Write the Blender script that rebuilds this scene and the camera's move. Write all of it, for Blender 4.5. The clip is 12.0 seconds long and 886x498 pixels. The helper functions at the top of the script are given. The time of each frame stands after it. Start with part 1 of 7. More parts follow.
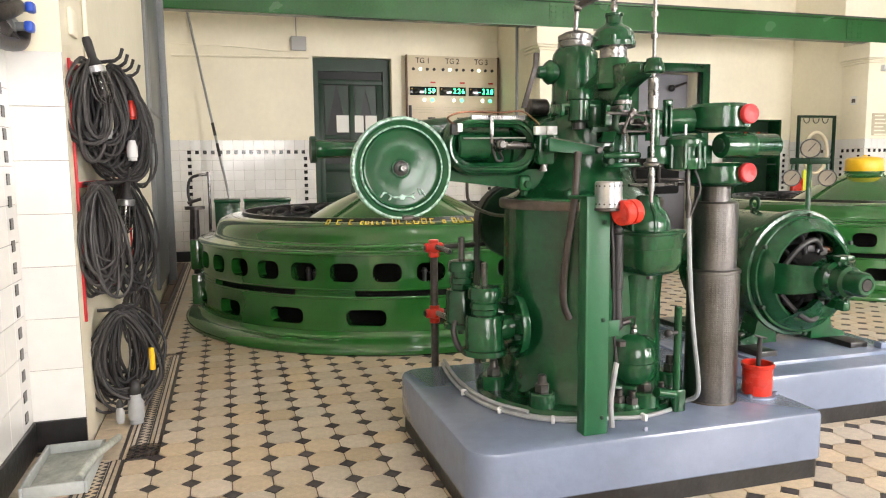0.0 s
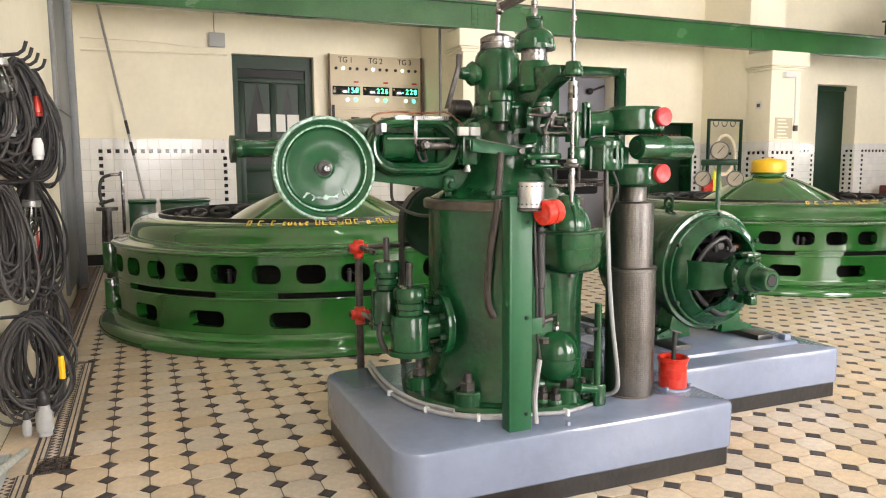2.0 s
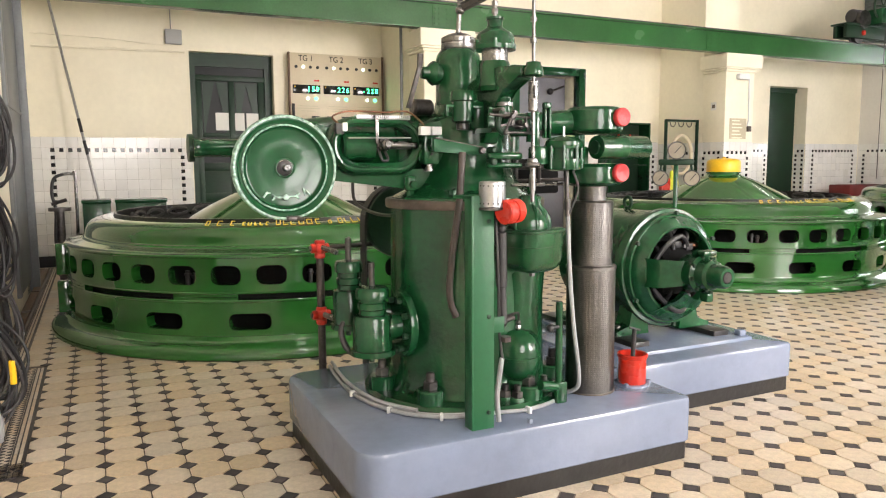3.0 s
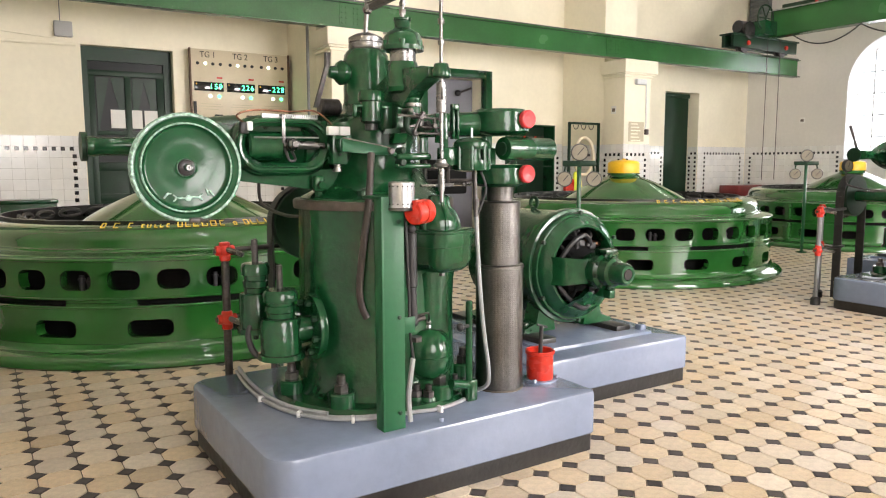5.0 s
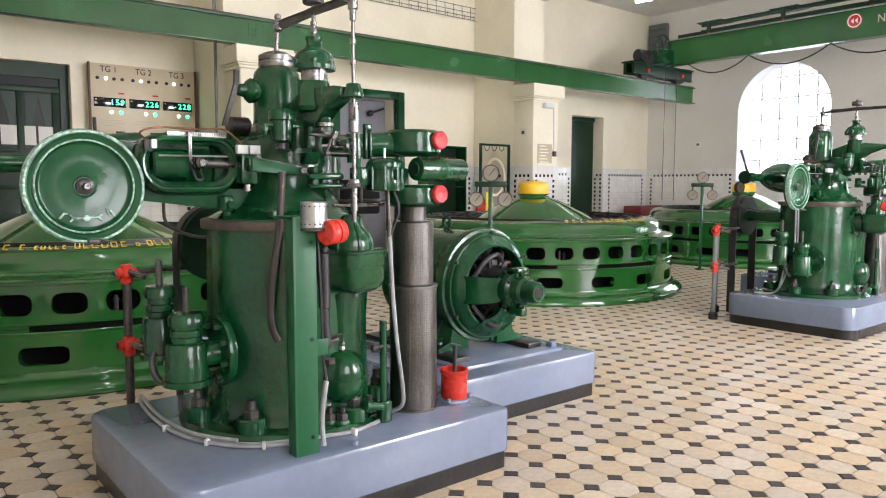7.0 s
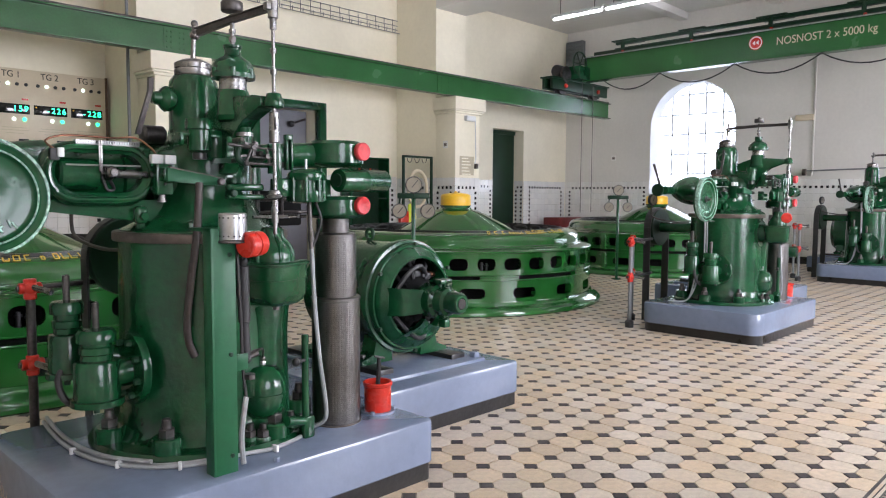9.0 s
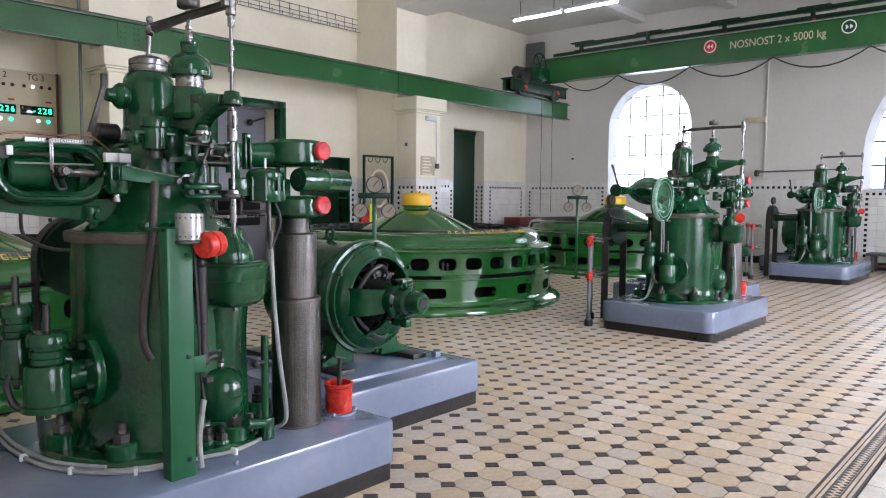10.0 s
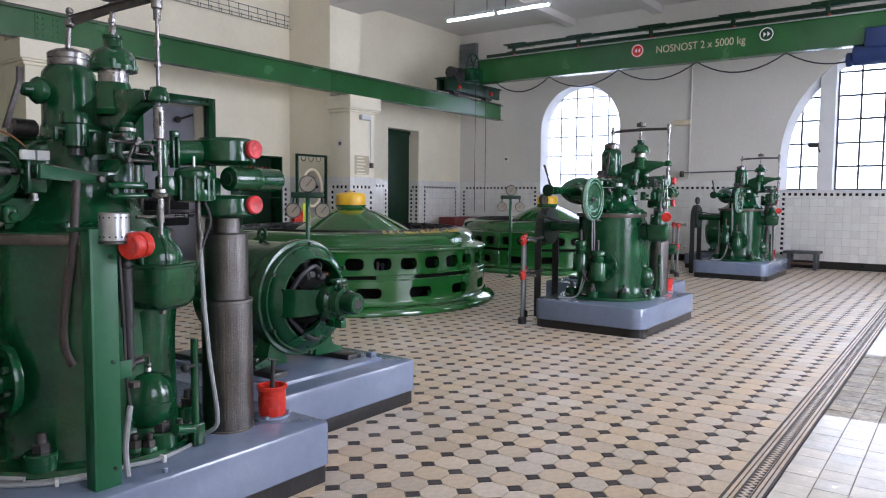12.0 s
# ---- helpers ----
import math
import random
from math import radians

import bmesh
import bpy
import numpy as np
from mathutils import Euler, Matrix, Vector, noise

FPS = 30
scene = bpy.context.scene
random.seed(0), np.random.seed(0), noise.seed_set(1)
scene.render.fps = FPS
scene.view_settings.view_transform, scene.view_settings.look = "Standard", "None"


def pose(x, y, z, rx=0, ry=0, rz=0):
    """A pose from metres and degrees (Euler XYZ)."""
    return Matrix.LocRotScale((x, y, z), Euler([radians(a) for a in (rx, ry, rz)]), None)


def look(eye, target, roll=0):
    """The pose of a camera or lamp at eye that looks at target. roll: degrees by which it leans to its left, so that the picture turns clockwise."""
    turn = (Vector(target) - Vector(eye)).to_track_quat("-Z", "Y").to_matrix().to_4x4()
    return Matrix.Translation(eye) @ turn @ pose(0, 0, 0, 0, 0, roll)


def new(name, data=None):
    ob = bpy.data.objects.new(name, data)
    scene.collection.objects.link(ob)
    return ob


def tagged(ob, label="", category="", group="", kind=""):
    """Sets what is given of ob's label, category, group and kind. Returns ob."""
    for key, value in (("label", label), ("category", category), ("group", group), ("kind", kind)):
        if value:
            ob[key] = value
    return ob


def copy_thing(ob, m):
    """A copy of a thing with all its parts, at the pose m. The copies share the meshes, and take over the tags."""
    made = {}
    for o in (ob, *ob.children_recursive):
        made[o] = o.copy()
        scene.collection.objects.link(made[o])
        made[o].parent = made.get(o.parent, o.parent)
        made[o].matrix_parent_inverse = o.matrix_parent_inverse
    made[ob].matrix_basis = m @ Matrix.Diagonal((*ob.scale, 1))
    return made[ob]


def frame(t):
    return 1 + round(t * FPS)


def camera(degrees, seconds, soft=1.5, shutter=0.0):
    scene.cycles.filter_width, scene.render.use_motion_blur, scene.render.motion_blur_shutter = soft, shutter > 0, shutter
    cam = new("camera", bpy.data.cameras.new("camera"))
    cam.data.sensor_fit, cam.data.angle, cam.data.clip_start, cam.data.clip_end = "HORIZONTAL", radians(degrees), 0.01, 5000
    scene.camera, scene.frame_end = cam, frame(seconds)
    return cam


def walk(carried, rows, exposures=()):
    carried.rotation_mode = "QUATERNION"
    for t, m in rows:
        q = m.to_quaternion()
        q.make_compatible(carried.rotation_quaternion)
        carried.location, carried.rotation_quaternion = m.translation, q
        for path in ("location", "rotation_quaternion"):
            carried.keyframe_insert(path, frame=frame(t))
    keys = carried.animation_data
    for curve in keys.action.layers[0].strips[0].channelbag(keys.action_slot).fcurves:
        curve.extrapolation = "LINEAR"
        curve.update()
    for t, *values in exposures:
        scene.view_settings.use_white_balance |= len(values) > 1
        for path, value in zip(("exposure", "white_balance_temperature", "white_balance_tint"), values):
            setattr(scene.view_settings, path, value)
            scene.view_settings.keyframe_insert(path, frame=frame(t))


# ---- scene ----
cam = camera(62.97, 12.0, soft=1.1)
EYE = (0.0, 0.0, 1.349)
# seconds, yaw, pitch, roll
TURN = [
    (0, -16.65, -6.55, 0.61),
    (0.5, -17.44, -6.53, 0.59),
    (1, -18.94, -6.55, 0.55),
    (1.5, -20.71, -6.56, 0.50),
    (2, -22.61, -6.58, 0.42),
    (2.5, -24.18, -6.61, 0.41),
    (4.5, -30.66, -6.67, 0.18),
    (5, -32.77, -6.63, 0.15),
    (5.5, -34.66, -6.47, 0.09),
    (6, -36.51, -6.08, 0.04),
    (6.5, -38.04, -5.60, -0.08),
    (7, -39.62, -5.05, -0.13),
    (9, -45.70, -4.11, -0.32),
    (9.5, -47.21, -4.10, -0.41),
    (10, -48.78, -4.10, -0.42),
    (10.5, -50.25, -4.09, -0.49),
    (11, -51.73, -4.10, -0.60),
    (11.5, -52.96, -4.09, -0.58),
    (12, -53.94, -4.09, -0.50),
]
walk(cam, [(t, pose(*EYE, 90 + p, r, y)) for t, y, p, r in TURN],
     exposures=[(0.0, 0.54, 6450, 14), (2.5, 0.57, 6600, 15), (5.5, 0.47, 6450, 15), (7.0, 0.24, 6100, 16), (9.5, -0.1, 5650, 18), (12.0, -0.44, 5450, 19)])

# ---- light ----
world = bpy.data.worlds.new("daylight")
scene.world = world
world.use_nodes = True
wn = world.node_tree.nodes
sky = wn.new("ShaderNodeTexSky")
sky.sky_type = "NISHITA"
sky.sun_disc = False
sky.sun_elevation = radians(40)
sky.sun_rotation = radians(150)
wn["Background"].inputs["Strength"].default_value = 0.12
world.node_tree.links.new(sky.outputs[0], wn["Background"].inputs[0])


def area_lamp(name, m, w, h, power, colour=(1, 1, 1)):
    d = bpy.data.lights.new(name, "AREA")
    d.shape, d.size, d.size_y, d.energy, d.color = "RECTANGLE", w, h, power, colour
    ob = new(name, d)
    ob.matrix_world = m
    return ob


sun = bpy.data.lights.new("sun", "SUN")
sun.energy, sun.angle, sun.color = 1.0, radians(12), (1, 0.96, 0.9)
sun_ob = new("sun", sun)
sun_ob.matrix_world = look((0, -6, 20), (4, 4, 0))

# skylight entering through the tall windows of the near wall and the end wall
for wx, power in ((1.0, 150), (6.2, 560), (11.4, 390)):
    area_lamp("window_light_near", look((wx, -3.52, 2.6), (wx, 5, 1.6)), 2.3, 3.0, power, (1, 0.97, 0.92))
area_lamp("window_light_end", look((16.6, 7.65, 2.5), (0, 7.65, 2.5)), 2.1, 3.2, 70, (0.93, 0.97, 1))
area_lamp("window_light_end", look((16.6, 1.0, 2.6), (0, 1.0, 2.6)), 4.4, 3.0, 130, (0.93, 0.97, 1))


# ---- materials ----
def mat(name, colour, rough=0.5, metal=0.0, var=0.15, scale=3.0, bump=0.0, bscale=40.0, coat=0.0, rand=0.0,
        island=0.0, tint=None, stain=0.0, spec=0.5, stretch=(1, 1, 1)):
    m = bpy.data.materials.new(name)
    m.use_nodes = True
    nt = m.node_tree
    N, K = nt.nodes, nt.links
    b = N["Principled BSDF"]
    tc = N.new("ShaderNodeTexCoord")
    mp = N.new("ShaderNodeMapping")
    mp.inputs["Scale"].default_value = stretch
    K.new(tc.outputs["Object"], mp.inputs[0])
    big = N.new("ShaderNodeTexNoise")
    big.inputs["Scale"].default_value, big.inputs["Detail"].default_value = scale, 5
    fine = N.new("ShaderNodeTexNoise")
    fine.inputs["Scale"].default_value, fine.inputs["Detail"].default_value = bscale, 4
    K.new(mp.outputs[0], big.inputs["Vector"])
    K.new(mp.outputs[0], fine.inputs["Vector"])
    dark = [c * (1 - var) for c in colour]
    lite = [min(1, c * (1 + var)) for c in (tint or colour)]
    r1 = N.new("ShaderNodeMix")
    r1.data_type = "RGBA"
    r1.inputs["A"].default_value, r1.inputs["B"].default_value = (*dark, 1), (*lite, 1)
    rr = N.new("ShaderNodeMapRange")
    rr.inputs["From Min"].default_value, rr.inputs["From Max"].default_value = 0.3, 0.7
    K.new(big.outputs["Fac"], rr.inputs["Value"])
    K.new(rr.outputs[0], r1.inputs["Factor"])
    out = r1.outputs["Result"]
    r2 = N.new("ShaderNodeHueSaturation")
    fm = N.new("ShaderNodeMapRange")
    fm.inputs["From Min"].default_value, fm.inputs["From Max"].default_value = 0.3, 0.7
    fm.inputs["To Min"].default_value, fm.inputs["To Max"].default_value = 1 - var * 0.5, 1 + var * 0.5
    K.new(fine.outputs["Fac"], fm.inputs["Value"])
    K.new(out, r2.inputs["Color"])
    K.new(fm.outputs[0], r2.inputs["Value"])
    out = r2.outputs[0]
    if rand or island:
        src = N.new("ShaderNodeObjectInfo").outputs["Random"] if rand else N.new("ShaderNodeNewGeometry").outputs["Random Per Island"]
        amp = rand or island
        h = N.new("ShaderNodeHueSaturation")
        a = N.new("ShaderNodeMapRange")
        a.inputs["To Min"].default_value, a.inputs["To Max"].default_value = 1 - amp, 1 + amp * 0.7
        K.new(src, a.inputs["Value"])
        s = N.new("ShaderNodeMapRange")
        s.inputs["To Min"].default_value, s.inputs["To Max"].default_value = 1.35, 0.75
        mu = N.new("ShaderNodeMath")
        mu.operation = "FRACT"
        mm = N.new("ShaderNodeMath")
        mm.operation = "MULTIPLY"
        mm.inputs[1].default_value = 7.31
        K.new(src, mm.inputs[0])
        K.new(mm.outputs[0], mu.inputs[0])
        K.new(mu.outputs[0], s.inputs["Value"])
        K.new(a.outputs[0], h.inputs["Value"])
        K.new(s.outputs[0], h.inputs["Saturation"])
        K.new(out, h.inputs["Color"])
        out = h.outputs[0]
    if stain:
        st = N.new("ShaderNodeTexNoise")
        st.inputs["Scale"].default_value, st.inputs["Detail"].default_value = scale * 2.7, 8
        st.inputs["Roughness"].default_value = 0.7
        K.new(mp.outputs[0], st.inputs["Vector"])
        sm = N.new("ShaderNodeMapRange")
        sm.inputs["From Min"].default_value, sm.inputs["From Max"].default_value = 0.56, 0.75
        sm.inputs["To Max"].default_value = stain
        K.new(st.outputs["Fac"], sm.inputs["Value"])
        mx = N.new("ShaderNodeMix")
        mx.data_type = "RGBA"
        mx.inputs["B"].default_value = (*[c * 0.35 for c in colour], 1)
        K.new(sm.outputs[0], mx.inputs["Factor"])
        K.new(out, mx.inputs["A"])
        out = mx.outputs["Result"]
    K.new(out, b.inputs["Base Color"])
    rm = N.new("ShaderNodeMapRange")
    rm.inputs["To Min"].default_value, rm.inputs["To Max"].default_value = max(0.03, rough * 0.75), min(1, rough * 1.25)
    K.new(big.outputs["Fac"], rm.inputs["Value"])
    K.new(rm.outputs[0], b.inputs["Roughness"])
    b.inputs["Metallic"].default_value = metal
    b.inputs["Specular IOR Level"].default_value = spec
    b.inputs["Coat Weight"].default_value = coat
    b.inputs["Coat Roughness"].default_value = 0.08
    if bump:
        bp = N.new("ShaderNodeBump")
        bp.inputs["Strength"].default_value, bp.inputs["Distance"].default_value = bump, 0.01
        K.new(fine.outputs["Fac"], bp.inputs["Height"])
        K.new(bp.outputs[0], b.inputs["Normal"])
        K.new(bp.outputs[0], b.inputs["Coat Normal"])
    return m


def pitted(m, scale, strength):
    """Rows of small round pits pressed into a bare metal."""
    N, K = m.node_tree.nodes, m.node_tree.links
    tc = N.new("ShaderNodeTexCoord")
    vo = N.new("ShaderNodeTexVoronoi")
    vo.inputs["Scale"].default_value, vo.inputs["Randomness"].default_value = scale, 0.25
    ramp = N.new("ShaderNodeMapRange")
    ramp.inputs["From Min"].default_value, ramp.inputs["From Max"].default_value = 0.15, 0.4
    bp = N.new("ShaderNodeBump")
    bp.inputs["Strength"].default_value, bp.inputs["Distance"].default_value = strength, 0.004
    K.new(tc.outputs["Object"], vo.inputs["Vector"])
    K.new(vo.outputs["Distance"], ramp.inputs["Value"])
    K.new(ramp.outputs[0], bp.inputs["Height"])
    b = N["Principled BSDF"]
    K.new(b.inputs["Normal"].links[0].from_socket, bp.inputs["Normal"])
    K.new(bp.outputs[0], b.inputs["Normal"])


def glow(name, colour, strength):
    m = bpy.data.materials.new(name)
    m.use_nodes = True
    b = m.node_tree.nodes["Principled BSDF"]
    b.inputs["Base Color"].default_value = (*colour, 1)
    b.inputs["Emission Color"].default_value = (*colour, 1)
    b.inputs["Emission Strength"].default_value = strength
    return m


def glass(name, tint=(1, 1, 1), rough=0.0):
    m = bpy.data.materials.new(name)
    m.use_nodes = True
    b = m.node_tree.nodes["Principled BSDF"]
    b.inputs["Base Color"].default_value = (*tint, 1)
    b.inputs["Transmission Weight"].default_value = 1
    b.inputs["Roughness"].default_value = rough
    return m


GREEN = mat("green_enamel", (0.0042, 0.045, 0.0155), 0.17, var=0.28, scale=4, bump=0.2, bscale=32, coat=0.15, spec=0.4, tint=(0.0062, 0.056, 0.018), stain=0.4)
GREEN_GEN = mat("generator_green", (0.0145, 0.095, 0.0165), 0.09, var=0.15, scale=2, bump=0.04, bscale=5, coat=0.7)
GREEN_DARK = mat("dark_green_paint", (0.005, 0.027, 0.011), 0.4, var=0.25, scale=4, bump=0.1, spec=0.3)
GREEN_BEAM = mat("girder_green", (0.018, 0.1, 0.022), 0.25, var=0.2, scale=1.5, bump=0.05, stain=0.25)
PALE_GREEN = mat("worn_pale_green", (0.23, 0.37, 0.30), 0.25, var=0.5, scale=70, bump=0.4, bscale=70)
GREY_PLINTH = mat("grey_floor_paint", (0.165, 0.2, 0.285), 0.22, var=0.08, scale=3, bump=0.16, bscale=18, coat=0.3, stain=0.14)
GREY_POST = mat("grey_steel_paint", (0.16, 0.17, 0.175), 0.4, var=0.15, bump=0.05)
BLACK = mat("black_bitumen_paint", (0.012, 0.011, 0.011), 0.3, var=0.4, scale=6, bump=0.25, bscale=30)
GREEN_DISC = mat("smooth_green_enamel", (0.0055, 0.058, 0.0195), 0.2, var=0.15, scale=6, bump=0.09, bscale=22, coat=0.2, spec=0.42, stain=0.15)
GREEN_POST = mat("pale_green_post_paint", (0.013, 0.09, 0.036), 0.42, var=0.12, scale=5, bump=0.08, bscale=30, spec=0.35, stain=0.15)
RUBBER = mat("black_rubber", (0.02, 0.019, 0.02), 0.5, var=0.4, scale=12)
RUBBER_GREY = mat("grey_rubber_cable", (0.045, 0.041, 0.04), 0.5, var=0.35, scale=12)
BROWN_RUBBER = mat("brown_aged_hose", (0.05, 0.038, 0.034), 0.5, var=0.3, scale=12)
STEEL = mat("machined_steel", (0.2, 0.193, 0.19), 0.27, 1.0, var=0.25, scale=10, bump=0.08, bscale=120)
STEEL_DARK = mat("oiled_dark_steel", (0.085, 0.078, 0.075), 0.4, 0.85, var=0.4, scale=12, bump=0.15, bscale=60)
CHECKER = mat("knurled_steel", (0.13, 0.123, 0.118), 0.36, 1.0, var=0.25, scale=7, bump=0.12, bscale=90, stain=0.3)
pitted(CHECKER, 105, 0.22)
RIM = mat("worn_brown_rim", (0.11, 0.09, 0.075), 0.4, 0.4, var=0.35, scale=8)
ALU = mat("aluminium", (0.42, 0.42, 0.43), 0.3, 0.9, var=0.1, scale=20)
CABLE_GREY = mat("grey_cable_sheath", (0.28, 0.29, 0.3), 0.45, var=0.15, scale=15)
GREY_PLASTIC = mat("grey_plastic", (0.33, 0.34, 0.34), 0.4, var=0.1)
WHITE_PLASTIC = mat("white_plastic", (0.66, 0.67, 0.67), 0.4, var=0.05)
RED = mat("red_paint", (0.52, 0.026, 0.012), 0.28, var=0.15, scale=9, bump=0.12)
RED_CAP = mat("red_ribbed_plastic", (0.5, 0.025, 0.03), 0.4, var=0.2, scale=20, bump=0.3, bscale=60)
YELLOW = mat("yellow_paint", (0.85, 0.5, 0.015), 0.3, var=0.1, bump=0.08)
GOLD = mat("gold_lettering", (0.7, 0.45, 0.05), 0.4, var=0.1)
DIAL = mat("aged_dial", (0.23, 0.2, 0.15), 0.5, var=0.15)
COPPER = mat("copper_winding", (0.13, 0.055, 0.03), 0.4, 0.8, var=0.4, scale=20)
CREAM = mat("cream_wall_paint", (0.80, 0.74, 0.58), 0.6, var=0.045, scale=0.9, bump=0.06, bscale=14, tint=(0.82, 0.765, 0.61))
WHITE_WALL = mat("white_wall_paint", (0.68, 0.655, 0.61), 0.65, var=0.05, scale=0.8, bump=0.06, bscale=14)
CEIL = mat("ceiling_whitewash", (0.72, 0.70, 0.66), 0.8, var=0.05, scale=0.8, bump=0.05)
TILE_W = mat("white_glazed_tile", (0.74, 0.725, 0.68), 0.1, var=0.03, scale=6, island=0.06, bump=0.02, bscale=20)
TILE_WP = mat("white_glazed_tile_piece", (0.76, 0.75, 0.72), 0.1, var=0.03, scale=6, rand=0.06, bump=0.02, bscale=20)
TILE_K = mat("black_glazed_tile", (0.015, 0.014, 0.015), 0.12, var=0.3, island=0.2)
GROUT = mat("dark_grout", (0.17, 0.14, 0.115), 0.8, var=0.25, scale=4, bump=0.2)
GROUT_W = mat("grey_wall_grout", (0.3, 0.28, 0.25), 0.8, var=0.2)
OCT = mat("buff_octagon_tile", (0.565, 0.47, 0.36), 0.34, var=0.13, scale=30, bump=0.22, bscale=130, island=0.13, stain=0.1)
OCT_P = mat("buff_octagon_tile_piece", (0.565, 0.47, 0.36), 0.34, var=0.13, scale=30, bump=0.3, bscale=130, rand=0.13, stain=0.1)
DIA = mat("dark_diamond_tile", (0.058, 0.05, 0.05), 0.5, var=0.25, scale=20, bump=0.1, island=0.3, spec=0.3)
DIA_P = mat("dark_diamond_tile_piece", (0.058, 0.05, 0.05), 0.5, var=0.25, scale=20, bump=0.1, rand=0.3, spec=0.3)
SQ = mat("pale_square_floor_tile", (0.62, 0.58, 0.51), 0.25, var=0.1, scale=8, island=0.1, stain=0.12, bump=0.05)
WORN = mat("worn_stone_tile", (0.33, 0.30, 0.25), 0.6, var=0.35, scale=14, island=0.2, bump=0.4, stain=0.5)
WOOD_BROWN = mat("brown_channel_wood", (0.12, 0.065, 0.035), 0.5, var=0.4, scale=9, stretch=(8, 1, 8), bump=0.15)
PANEL_BEIGE = mat("beige_panel_enamel", (0.62, 0.53, 0.38), 0.4, var=0.05, bump=0.03)
PAPER = mat("white_paper", (0.75, 0.74, 0.70), 0.7, var=0.05)
PAPER_OLD = mat("yellowed_paper", (0.5, 0.44, 0.31), 0.7, var=0.1)
INK = mat("black_ink", (0.02, 0.02, 0.02), 0.6, var=0.1)
DISPLAY = mat("black_display_glass", (0.006, 0.007, 0.006), 0.08, var=0.1)
LED_GREEN = glow("green_display_digits", (0.05, 1.0, 0.35), 4)
LED_WHITE = glow("pale_lamp", (0.8, 1.0, 0.8), 2)
TUBE = glow("fluorescent_tube", (1.0, 0.98, 0.94), 24)
BLUE = mat("blue_hoist_paint", (0.012, 0.03, 0.11), 0.4, var=0.2)
BLUE_TAP = mat("blue_valve_handle", (0.02, 0.08, 0.5), 0.4, var=0.2)
BEIGE_DIRTY = mat("dirty_grey_plastic", (0.38, 0.40, 0.36), 0.5, var=0.25, scale=10, stain=0.5)
GLASS_DARK = mat("dark_window_glass", (0.014, 0.016, 0.016), 0.3, var=0.2, spec=0.15)
WIN_GLASS = glass("window_glass")
LAMP_GLASS = glass("lamp_glass", (0.85, 0.88, 0.88), 0.05)
# near-black colour that carries the shade inside castings and recesses
MATTE = mat("dark_interior_black", (0.006, 0.006, 0.006), 0.9, var=0.3, spec=0.1)
IRON = mat("dark_window_iron", (0.06, 0.065, 0.07), 0.5, var=0.2)
FRAME_WHITE = mat("white_window_reveal", (0.72, 0.73, 0.74), 0.5, var=0.04)
HIVIS = mat("yellow_safety_cloth", (0.7, 0.75, 0.05), 0.7, var=0.2)


